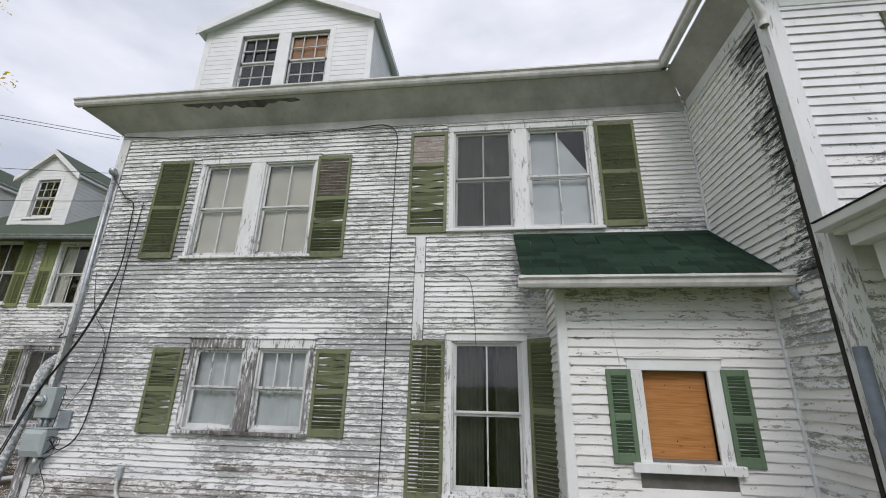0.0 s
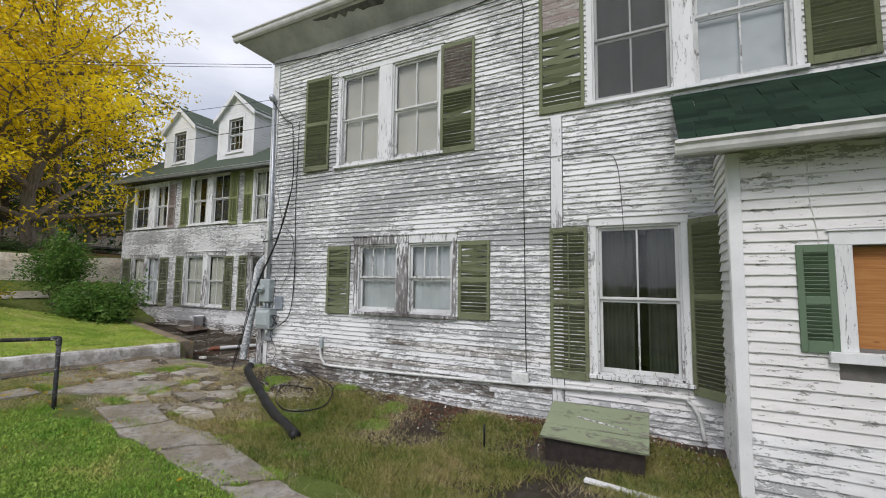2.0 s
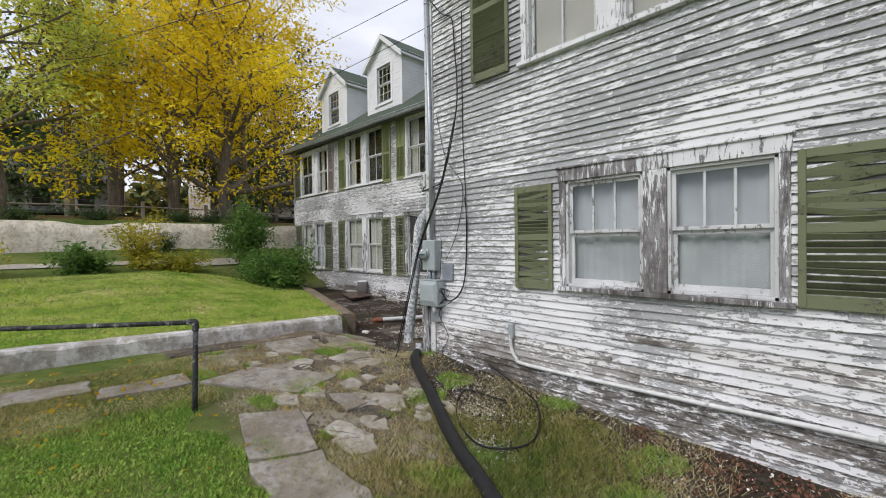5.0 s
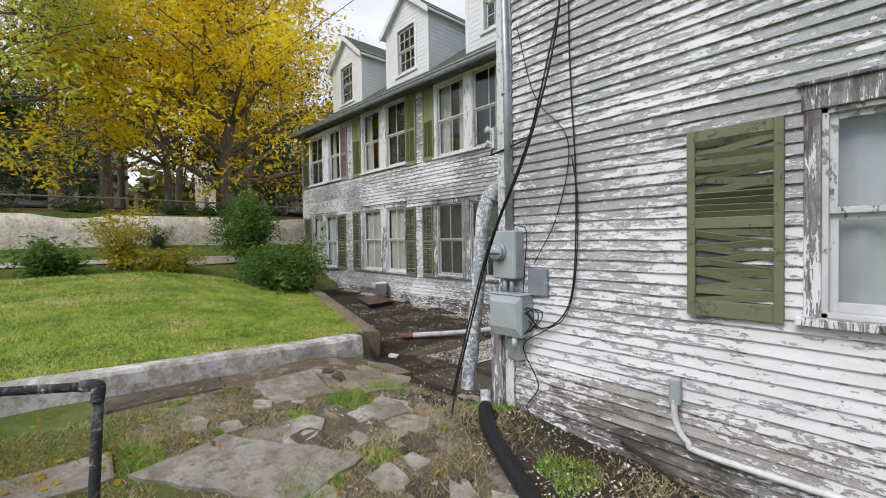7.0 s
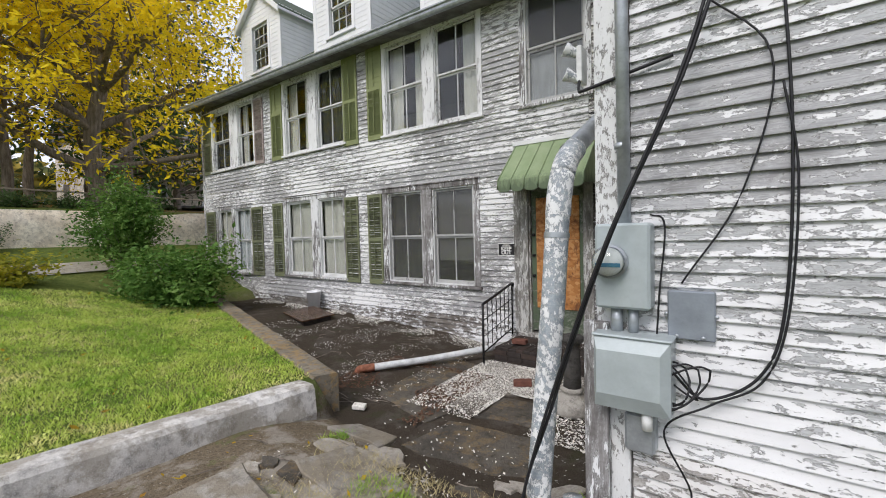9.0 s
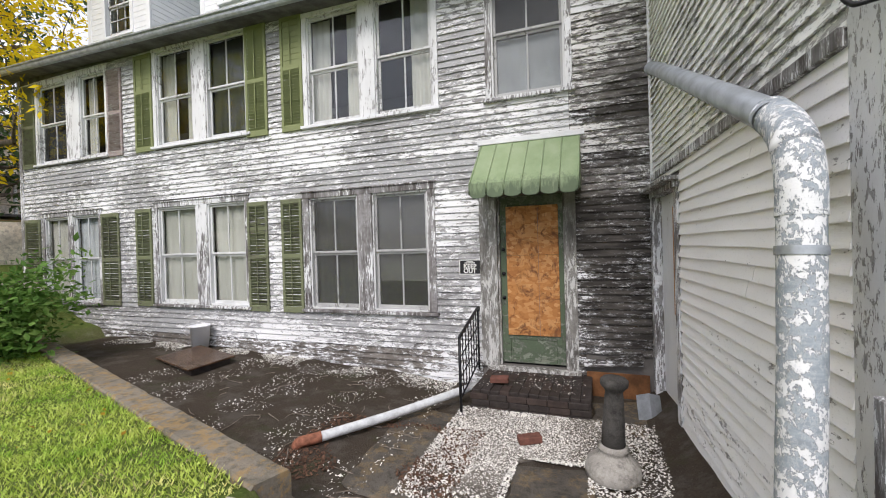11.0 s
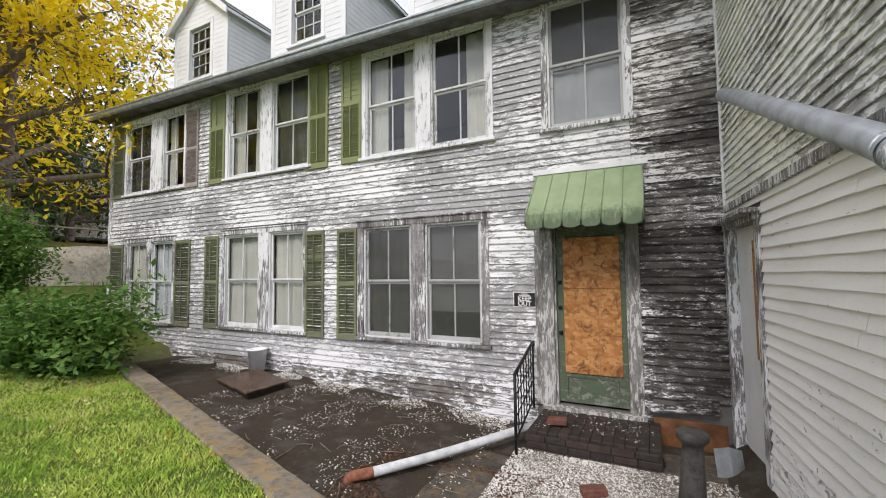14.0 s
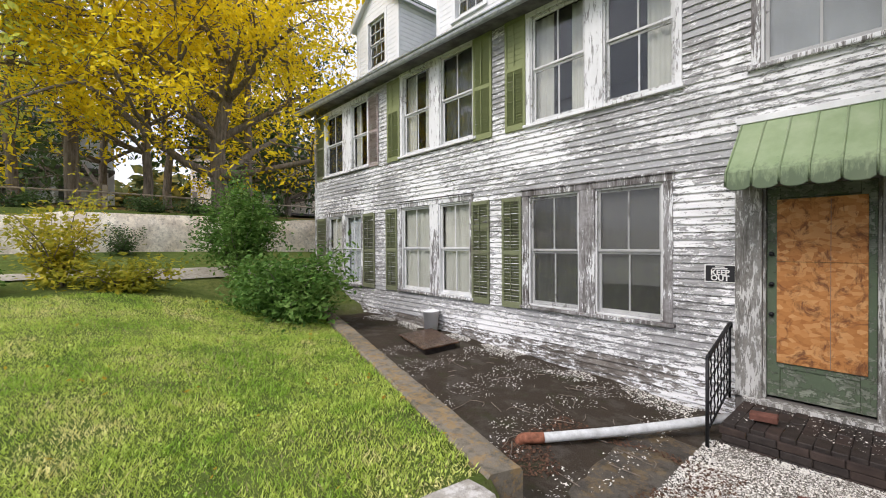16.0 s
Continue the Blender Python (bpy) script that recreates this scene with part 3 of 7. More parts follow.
def clapboards(wall, p0, p1, z0, z1, exposure, blocks, choose, longest=3.6, joined_above=None):
    """Boards course by course, broken off at the openings."""
    n = length(p0, p1)
    by_mat = {}
    z, courses = z0, 0
    stuff_v, stuff_f = [], []
    while z < z1 - 0.02:
        zm = z + exposure * 0.5
        cuts = [(0.0, n)]
        for u0, u1, a, b in blocks:
            if a < zm < b:
                nxt = []
                for s, e in cuts:
                    if u1 <= s or u0 >= e:
                        nxt.append((s, e))
                    else:
                        nxt += [(s, u0)] if u0 - s > 0.02 else []
                        nxt += [(u1, e)] if e - u1 > 0.02 else []
                cuts = nxt
        for s, e in cuts:
            at = s
            while e - at > 0.02:
                run = rnd.uniform(0.55, 1.0) * longest
                if e - at - run < 0.7:
                    run = e - at
                mat = choose(at + run / 2, zm)
                if mat not in by_mat:
                    by_mat[mat] = []
                    for me in BOARDS_FOR(exposure):
                        c = me.copy()
                        c.materials.append(mat)
                        by_mat[mat].append(c)
                b = new("clapboard", rnd.choice(by_mat[mat]))
                b.parent = wall
                b.matrix_basis = (pose(at + 0.001, rnd.uniform(-0.0015, 0.001), z + rnd.uniform(-0.0015, 0.0015), rnd.uniform(-0.6, 0.6), rnd.uniform(-0.05, 0.05), 0)
                                  @ Matrix.Diagonal((max(run - 0.002, 0.01), 1, 1, 1)))
                at += run
        z += exposure
        courses += 1


BOARD_CACHE = {}


def BOARDS_FOR(exposure):
    if exposure not in BOARD_CACHE:
        BOARD_CACHE[exposure] = board_meshes(exposure)
    return BOARD_CACHE[exposure]


def curtain_mesh(x0, x1, z0, z1, y, folds, depth, mat, seed=0):
    """A hanging cloth with folds."""
    r = random.Random(seed)
    nx, verts, faces = max(8, int(folds * 8)), [], []
    ph = [r.uniform(0, 6) for _ in range(3)]
    for j in range(5):
        z = z1 + (z0 - z1) * j / 4
        for i in range(nx + 1):
            u = i / nx
            w = math.sin(u * folds * 6.283 + ph[0] + 0.3 * math.sin(j + ph[1])) * depth * (0.6 + 0.4 * j / 4)
            verts.append((x0 + (x1 - x0) * u, y + w, z))
    for j in range(4):
        for i in range(nx):
            a = j * (nx + 1) + i
            faces.append((a, a + 1, a + nx + 2, a + nx + 1))
    return mesh_from("curtain", verts, faces, mat, True)


COUNT = [0]


def window(wall, sashes, z0, z1, mat=None, casing=0.10, head=0.13, lights=(2, 1), cover=("curtain",), split=0.5, sill_out=0.06,
           label="", deep=0.16, lower_lights=None, between=None, sides=(True, True), screened=()):
    """A sash window: casing round all sashes, a frame, muntins and panes for each. sashes: (x0, x1) of each light opening."""
    COUNT[0] += 1
    mat = mat or M_CASE
    w = empty("window_%d" % COUNT[0], wall.matrix_basis.copy(), label, "window", kind="structure")
    a, b = sashes[0][0], sashes[-1][1]
    f = 0.028
    bx = []
    if sides[0]:
        bx.append((a - casing, a - f, -0.032, 0.02, z0 - f, z1 + f))
    if sides[1]:
        bx.append((b + f, b + casing, -0.032, 0.02, z0 - f, z1 + f))
    for s, t in zip(sashes, sashes[1:]):
        bx.append((s[1] + f, t[0] - f, -0.034, 0.05, z0 - f, z1 + f))
    part("casing", box_mesh("casing", bx, mat), w)
    part("head", box_mesh("head", [(a - casing - 0.01, b + casing + 0.01, -0.036, 0.02, z1 + f, z1 + head),
                                   (a - casing - 0.03, b + casing + 0.03, -0.055, 0.01, z1 + head, z1 + head + 0.022)], mat), w)
    part("sill", box_mesh("sill", [(a - casing - 0.03, b + casing + 0.03, -0.02 - sill_out, 0.05, z0 - f - 0.045, z0 - f)], mat), w)
    zm = z0 + (z1 - z0) * split
    for i, (s, t) in enumerate(sashes):
        fr = [(s - f, s, -0.012, 0.09, z0 - f, z1 + f), (t, t + f, -0.012, 0.09, z0 - f, z1 + f),
              (s - f, t + f, -0.012, 0.09, z1, z1 + f), (s - f, t + f, -0.012, 0.09, z0 - f, z0)]
        part("frame", box_mesh("frame", fr, M_SASH, 0.003), w)
        for k, (c, d, y, nl) in enumerate(((zm, z1, 0.022, lights), (z0, zm, 0.052, lower_lights or lights))):
            e = 0.035
            y0, y1 = y, y + 0.026
            rails = [(s, s + e, y0, y1, c, d), (t - e, t, y0, y1, c, d), (s + e, t - e, y0, y1, d - e, d),
                     (s + e, t - e, y0, y1, c, c + (e if k == 0 else 0.055))]
            part("sash", box_mesh("sash", rails, M_SASH, 0.003), w)
            lo = c + (e if k == 0 else 0.055)
            mu = []
            for j in range(1, nl[0]):
                x = s + e + (t - s - 2 * e) * j / nl[0]
                mu.append((x - 0.011, x + 0.011, y0 + 0.003, y1 - 0.004, lo, d - e))
            for j in range(1, nl[1]):
                z = lo + (d - e - lo) * j / nl[1]
                mu.append((s + e, t - e, y0 + 0.002, y1 - 0.003, z - 0.010, z + 0.010))
            if mu:
                part("muntin", box_mesh("muntin", mu, M_SASH, 0.002), w)
            pane = part("pane", box_mesh("pane", [(s + e - 0.004, t - e + 0.004, y0 + 0.012, y0 + 0.015, lo - 0.004, d - e + 0.004)], M_GLASS, 0), w)
            pane.visible_shadow = False
        kind = cover[i % len(cover)]
        if kind == "blind":
            part("roller_blind", curtain_mesh(s + 0.01, t - 0.01, z0 + 0.01, z1, 0.105, 1, 0.004, M_BLIND, i), w)
        elif kind == "half_blind":
            part("roller_blind", curtain_mesh(s + 0.01, t - 0.01, z0 + (z1 - z0) * 0.24, z1, 0.105, 1, 0.003, M_SCREEN, i), w)
        elif kind == "lace":
            part("curtain", curtain_mesh(s - 0.01, t + 0.01, z0, z1, 0.125, 5, 0.012, M_CURTW, i + COUNT[0]), w)
        elif kind == "cloth":
            part("curtain", curtain_mesh(s - 0.01, t + 0.01, z0, z1, 0.125, 4, 0.015, M_CURT, i + COUNT[0]), w)
        elif kind == "side_curtains":
            q = (t - s)
            part("curtain", curtain_mesh(s - 0.01, s + q * 0.36, z0, z1, 0.14, 3, 0.02, M_CURT, i), w)
            part("curtain", curtain_mesh(t - q * 0.30, t + 0.01, z0, z1, 0.14, 3, 0.02, M_CURT, i + 5), w)
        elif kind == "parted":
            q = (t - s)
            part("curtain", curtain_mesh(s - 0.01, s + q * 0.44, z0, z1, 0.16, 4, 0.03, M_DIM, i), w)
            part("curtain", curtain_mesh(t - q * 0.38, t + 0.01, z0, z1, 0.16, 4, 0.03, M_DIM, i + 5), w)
        elif kind == "right_curtain":
            part("curtain", curtain_mesh(t - (t - s) * 0.42, t + 0.01, z0, z1, 0.14, 3, 0.02, M_CURT, i), w)
        elif kind == "low_lace":
            part("curtain", curtain_mesh(s - 0.01, t + 0.01, z0, z0 + (z1 - z0) * 0.48, 0.125, 5, 0.012, M_CURTW, i + COUNT[0]), w)
        elif kind == "torn":
            part("curtain", mesh_from("curtain", [(s, 0.12, z0), (s + (t - s) * 0.55, 0.13, z0), (t, 0.12, z0 + 0.05), (t, 0.13, zm + 0.1), (s + (t - s) * 0.5, 0.14, z1), (s, 0.12, z1)],
                                      [(0, 1, 2, 3, 4, 5)], M_CURTW), w, label="torn white sheet")
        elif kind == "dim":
            # full-width dark cloth stands in for the unlit room
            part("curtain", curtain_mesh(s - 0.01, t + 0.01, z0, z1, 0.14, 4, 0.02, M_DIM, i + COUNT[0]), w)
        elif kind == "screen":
            # same dark cloth in place of the unlit room, here behind a screen
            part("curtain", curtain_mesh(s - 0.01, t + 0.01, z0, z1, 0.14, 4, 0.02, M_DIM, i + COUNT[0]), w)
        if i in screened:
            wire = part("insect_screen", mesh_from("insect_screen", [(s, 0.012, z0), (t, 0.012, z0), (t, 0.012, z1), (s, 0.012, z1)], [(0, 1, 2, 3)], M_WIRE), w, label="grey insect screen")
            wire.visible_shadow = False
    return w


SLAT = {}


def slat_mesh(mat):
    if mat not in SLAT:
        SLAT[mat] = box_mesh("slat", [(-0.5, 0.5, -0.004, 0.004, -0.5, 0.5)], mat, 0)
    return SLAT[mat]


def shutter(wall, x0, x1, z0, z1, mat, label, group, y=-0.036, turn=0.0, hinge="l", pitch=0.05, mid=0.5, bar=False, broken=(),
            top_mat=None, flat_top=False, seed=0, tilt=38):
    """A louvred shutter in two panels. broken: (lowest, highest share of the height) where slats have slipped."""
    r = random.Random(seed)
    w, h = x1 - x0, z1 - z0
    px = x0 if hinge == "l" else x1
    sgn = 1 if hinge == "l" else -1
    m = wall.matrix_basis @ pose(px, y, z0, 0, 0, turn)
    s = empty("shutter", m, label, "shutter", group)
    X = (lambda a, b: (a, b)) if hinge == "l" else (lambda a, b: (-b, -a))
    st, rl = 0.048, 0.07
    bx = []
    for a, b, c, d in ((0, st, 0, h), (w - st, w, 0, h), (st, w - st, 0, rl + 0.03), (st, w - st, h - rl, h),
                       (st, w - st, h * mid - rl / 2, h * mid + rl / 2)):
        u, v = X(a, b)
        bx.append((u, v, -0.015, 0.017, c, d))
    part("stile", box_mesh("stile", bx, mat, 0.004), s)
    cx = sgn * w / 2
    # added dark sheet: puts the shade between the slats into colour
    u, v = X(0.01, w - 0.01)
    part("backing", box_mesh("backing", [(u, v, 0.020, 0.026, 0.03, h - 0.03)], M_EAVEB, 0), s, label="dark sheet standing in for shade behind the slats")
    if bar:
        for c, d in ((rl + 0.05, h * mid - rl / 2 - 0.02), (h * mid + rl / 2 + 0.02, h - rl - 0.02)):
            part("tilt_rod", box_mesh("tilt_rod", [(cx - 0.008, cx + 0.008, -0.038, -0.024, c, d)], mat, 0.002), s)
    for lo, hi, top in ((rl + 0.03, h * mid - rl / 2, False), (h * mid + rl / 2, h - rl, True)):
        use = top_mat if (top and top_mat) else mat
        if top and flat_top:
            n = max(2, int((hi - lo) / 0.085))
            u, v = X(st, w - st)
            for k in range(n):
                c, d = lo + (hi - lo) * k / n, lo + (hi - lo) * (k + 1) / n
                part("panel_board", box_mesh("panel_board", [(u, v, 0.002, 0.014, c + 0.001, d - 0.001)], use, 0.003), s)
            continue
        n = max(2, int((hi - lo) / pitch))
        for k in range(n):
            z = lo + (k + 0.5) * (hi - lo) / n
            q = z / h
            bad = any(b0 < q < b1 for b0, b1 in broken)
            roll = (r.uniform(5, 11) * (1 if k % 2 else -1) if r.random() < 0.6 else r.uniform(-3, 3)) if bad else r.gauss(0, 0.7)
            tl = tilt + (r.uniform(-36, -8) if bad else r.gauss(0, 3))
            part("slat", slat_mesh(use), s, pose(cx, 0.0, z, 0, roll, 0) @ pose(0, 0, 0, tl, 0, 0) @ Matrix.Diagonal((w - 2 * st + 0.004, 0.9, pitch * 1.04, 1)))
    return s


def gutter(name, p0, p1, z, label, size=0.12, mat=None):
    """A K-shaped eaves gutter between two plan points; its trough opens upwards, local -y is outside."""
    n = length(p0, p1)
    prof = [(0.0, 0.0), (-size * 0.55, 0.0), (-size * 0.72, size * 0.28), (-size * 0.78, size * 0.62), (-size, size * 0.8), (-size, size), (-size + 0.012, size),
            (-size * 0.70, size * 0.62), (-size * 0.52, 0.012), (-0.006, 0.012), (-0.006, size), (0.0, size)]
    verts, faces = [], []
    for x in (0.0, n):
        verts += [(x, y, k) for y, k in prof]
    c = len(prof)
    for i in range(c):
        j = (i + 1) % c
        faces.append((i, i + c, j + c, j))
    g = empty(name, wall_pose(p0, p1, z), label, "gutter")
    part("trough", mesh_from("trough", verts, faces, mat or M_GUTTER), g)
    for u in [n * k / 3 for k in (0.02, 0.9, 1.9, 2.97)]:
        part("joint", box_mesh("joint", [(u, u + 0.05, -size - 0.003, -size + 0.02, size * 0.74, size + 0.004)], mat or M_GUTTER, 0), g)
    return g


def slab_mesh(name, corners, top, thick, mat, seed=0, jag=0.05, drop=0.015):
    """A flat slab with a broken, uneven outline; corners in plan."""
    r = random.Random(seed)
    out = []
    for (ax, ay), (bx, by) in zip(corners, corners[1:] + corners[:1]):
        k = max(2, int(math.hypot(bx - ax, by - ay) / 0.14))
        for i in range(k):
            t = i / k
            out.append((ax + (bx - ax) * t + r.uniform(-jag, jag), ay + (by - ay) * t + r.uniform(-jag, jag)))
    n = len(out)
    cx, cy = sum(p[0] for p in out) / n, sum(p[1] for p in out) / n
    verts = [(x, y, (top(x, y) if callable(top) else top) - drop) for x, y in out]
    verts += [(cx + (x - cx) * 0.96, cy + (y - cy) * 0.96, (top(x, y) if callable(top) else top)) for x, y in out]
    verts += [(x, y, (top(x, y) if callable(top) else top) - thick) for x, y in out]
    faces = [tuple(range(n, 2 * n))]
    for i in range(n):
        j = (i + 1) % n
        faces += [(i, j, n + j, n + i), (2 * n + i, 2 * n + j, j, i)]
    return mesh_from(name, verts, faces, mat)


def smooth_step(t):
    t = max(0.0, min(1.0, t))
    return t * t * (3 - 2 * t)

# ---------------------------------------------------------------- ground
YA, YB = 5.98, 9.70
XA0, XB0, XC = -6.54, -19.60, 3.20
XI = -6.80  # inner corner between the two buildings


def kerb_y(x):
    return 6.25 - 0.302 * (x + 9.42)


def bank_x(y):
    """The line of the low wall between the yard and the raised lawn."""
    return -9.40 - 0.085 * (5.98 - y)


def court_z(x):
    return -0.07 + 0.045 * max(0.0, min(5.5, -9.3 - x))


def ground_z(x, y):
    edge = bank_x(y)
    yard = -0.13 + 0.25 * smooth_step((-3.0 - x) / 5.0) + 0.13 * smooth_step((y - 4.9) / 1.1) * smooth_step((x + 8) / 2)
    yard += 0.06 * smooth_step((-8.3 - x) / 0.55) * smooth_step((6.5 - y) / 0.6)
    yard += (court_z(x) - yard) * smooth_step((y - 5.2) / 1.4) * smooth_step((-6.5 - x) / 0.6)
    s = max(smooth_step((kerb_y(x) - y) / 4.5), smooth_step((-16.9 - x) / 2.5))
    lawn = 0.34 + 0.02 * (5.98 - max(-3.0, min(5.98, y))) * smooth_step((x + 12) / 3) + 0.088 * max(0.0, min(8.6, edge - x)) * s
    lawn += 0.55 * smooth_step((-17.65 - x) / 4.2)
    if x < -21.7:
        lawn = 2.72 + 0.09 * min(6.0, -21.7 - x) + 0.045 * max(0.0, min(40.0, -27.7 - x)) + 0.02 * max(0.0, -67 - x)
    if x < edge and (y < kerb_y(x) or x < -16.9):
        z = lawn
    elif x < edge:
        z = court_z(x) + 0.04 * noise.noise((x, y, 0))
    else:
        z = yard
    if x > -21:
        z += 0.03 * noise.noise((x * 0.7, y * 0.7, 1.0)) + 0.012 * noise.noise((x * 3, y * 3, 2.0))
    else:
        z += 0.15 * noise.noise((x * 0.1, y * 0.1, 1.0))
    return z


def steps(*spans):
    out = []
    for a, b, s in spans:
        out += list(np.arange(a, b - 1e-6, s))
    return out + [spans[-1][1]]


gx = steps((-1500, -200, 130), (-200, -40, 16), (-40, -22, 1.2), (-22, -17, 0.5), (-17, 6, 0.14), (6, 14, 1), (14, 60, 8), (60, 1500, 240))
gx = sorted(gx + [-21.69, -21.71])
gy = steps((-1500, -200, 130), (-200, -30, 17), (-30, -6, 1.5), (-6, 10, 0.14), (10, 40, 2.5), (40, 200, 16), (200, 1500, 130))
verts = [(x, y, ground_z(x, y)) for x in gx for y in gy]
ny = len(gy)
faces = [(i * ny + j, (i + 1) * ny + j, (i + 1) * ny + j + 1, i * ny + j + 1) for i in range(len(gx) - 1) for j in range(ny - 1)]
ground = new("ground", mesh_from("ground", verts, faces, M_GROUND, True))
tagged(ground, "uneven mown lawn and bare earth round the house", "ground", kind="structure")

# ---------------------------------------------------------------- front house


def hole(sashes, z0, z1):
    return (sashes[0][0] - 0.03, sashes[-1][1] + 0.03, z0 - 0.03, z1 + 0.03)


def block(sashes, z0, z1, c=0.10, head=0.15, sill=0.075):
    return (sashes[0][0] - c, sashes[-1][1] + c, z0 - sill, z1 + head)


A0, A1 = (XA0, YA), (XC, YA)
ax = lambda x: x - XA0
UL, LL = [(ax(-4.77), ax(-3.98)), (ax(-3.66), ax(-2.82))], [(ax(-4.29), ax(-3.54)), (ax(-3.28), ax(-2.55))]
TALL, UR = [(ax(-0.43), ax(0.47))], [(ax(-0.44), ax(0.45)), (ax(0.73), ax(1.64))]
spec_a = [(UL, 3.88, 5.50), (LL, 1.32, 2.39), (TALL, 0.69, 2.52), (UR, 4.24, 5.91)]
wall_front = wall_core("wall_front", A0, A1, -0.25, 6.42, [hole(*s) for s in spec_a], "peeling white clapboard front of the old house")
window(wall_front, *spec_a[0], cover=("blind",), label="paired sash window with cream blinds and flaking white casing")
window(wall_front, *spec_a[1], mat=M_CASEB, cover=("lace",), lights=(3, 1), lower_lights=(1, 1), head=0.16, label="paired sash window with lace curtains and bare worn casing")
window(wall_front, *spec_a[2], cover=("parted",), lower_lights=(2, 1), label="tall single sash window with dark room behind")
window(wall_front, *spec_a[3], cover=("screen", "torn"), screened=(0,), label="paired upstairs sash window with a torn white sheet")

S = "shutters of the front house"
shutter(wall_front, ax(-5.62), ax(-5.04), 3.82, 5.61, M_GREEN, "faded olive green louvred shutter beside an upstairs window", S, hinge="r", turn=3, seed=1, pitch=0.046)
shutter(wall_front, ax(-2.75), ax(-2.17), 3.80, 5.59, M_GREEN, "olive green shutter with bare pinkish upper slats", S, top_mat=M_PINK, mid=0.56, broken=((0.28, 0.38),), seed=2, pitch=0.05, tilt=50)
shutter(wall_front, ax(-4.96), ax(-4.47), 1.24, 2.41, M_GREEN, "olive green shutter with slipped and broken slats", S, broken=((0.08, 0.46), (0.66, 0.9)), seed=3, pitch=0.040, hinge="r", turn=2)
shutter(wall_front, ax(-2.41), ax(-1.91), 1.26, 2.42, M_GREEN, "olive green shutter, the upper slats collapsed", S, broken=((0.56, 0.95),), seed=4, pitch=0.046, mid=0.5)
shutter(wall_front, ax(-1.05), ax(-0.56), 0.57, 2.55, M_GREEN, "tall olive green louvred shutter with tilt rod", S, bar=True, broken=((0.53, 0.60),), seed=5, pitch=0.046)
shutter(wall_front, ax(0.58), ax(1.08), 0.55, 2.58, M_GREEN, "tall olive green louvred shutter hanging half open", S, turn=-42, seed=6, pitch=0.046, mid=0.55)
shutter(wall_front, ax(-1.18), ax(-0.57), 4.16, 5.95, M_GREEN, "olive green shutter with bare boards in its upper half", S, top_mat=M_PINK, mid=0.66, broken=((0.2, 0.62),), seed=7, pitch=0.062, flat_top=True)
shutter(wall_front, ax(1.76), ax(2.36), 4.20, 5.98, M_GREEN, "worn green louvred shutter beside an upstairs window", S, seed=8, pitch=0.046)

# side wall towards the yard
S0, S1 = (XI, YB), (XA0, YA)
ns = length(S0, S1)
wall_side = wall_core("wall_side", S0, S1, -0.25, 6.42, [(0.10, 1.05, 0.0, 2.32)], "white clapboard side wall with flaking paint")
# porch
PY = 5.0
PX = 0.87
P0, P1 = (PX, PY), (XC, PY)
pw = [(1.70 - PX, 2.36 - PX)]
wall_porch = wall_core("wall_porch", P0, P1, -0.3, 3.3, [(pw[0][0], pw[0][1], 1.28, 2.14)], "white clapboard front of the small lean-to")
Q0, Q1 = (PX, YA - 0.02), (PX, PY)
wall_porch_side = wall_core("wall_porch_side", Q0, Q1, -0.3, 3.28, [], "narrow white clapboard side of the lean-to", 0.1)
# projecting wing at the far end
CY = 4.05
C0, C1 = (XC, YA), (XC, CY)
wall_wing = wall_core("wall_wing", C0, C1, -0.3, 6.5, [], "mould-stained white clapboard wall of the wing")
D0, D1 = (XC, CY), (9.5, CY)
wall_wing_front = wall_core("wall_wing_front", D0, D1, -0.3, 6.5, [], "white clapboard front of the wing")

# rear building
B0, B1 = (XB0, YB), (XI, YB)
bx_ = lambda x: x - XB0
W1 = [(bx_(-18.74), bx_(-17.96)), (bx_(-17.74), bx_(-16.96))]
W2 = [(bx_(-15.18), bx_(-14.24)), (bx_(-13.91), bx_(-13.09))]
W3 = [(bx_(-11.71), bx_(-10.87)), (bx_(-10.57), bx_(-9.72))]
U1 = [(bx_(-18.86), bx_(-17.90)), (bx_(-17.40), bx_(-16.65))]
U2 = [(bx_(-15.12), bx_(-14.24)), (bx_(-13.86), bx_(-13.00))]
U3 = [(bx_(-11.67), bx_(-10.77)), (bx_(-10.45), bx_(-9.59))]
U4 = [(bx_(-8.69), bx_(-7.80))]
spec_b = [(W1, 0.87, 2.63), (W2, 0.90, 2.65), (W3, 0.90, 2.60), (U1, 3.86, 5.50), (U2, 3.85, 5.56), (U3, 3.80, 5.46), (U4, 3.78, 5.42)]
DOOR = (bx_(-8.70), bx_(-7.82), 0.20, 2.45)
wall_rear = wall_core("wall_rear", B0, B1, -0.3, 5.78, [hole(*s) for s in spec_b] + [DOOR], "weathered grey clapboard front of the rear building")
covers = [("cloth", "lace"), ("cloth",), ("screen", "half_blind"), ("dim", "side_curtains"), ("side_curtains", "dim"), ("side_curtains", "right_curtain"), ("low_lace",)]
mats = [M_CASEB, M_CASEB, M_CASEB, M_CASE, M_CASE, M_CASE, M_CASEB]
texts = ["paired sash window with a cream curtain and a lace one", "paired sash window with closed white curtains", "paired sash window with dark screen and lowered blind",
         "paired upstairs sash window with side curtains", "paired upstairs sash window, dark behind", "paired upstairs sash window with pale side curtains", "single upstairs sash window with lace curtain"]
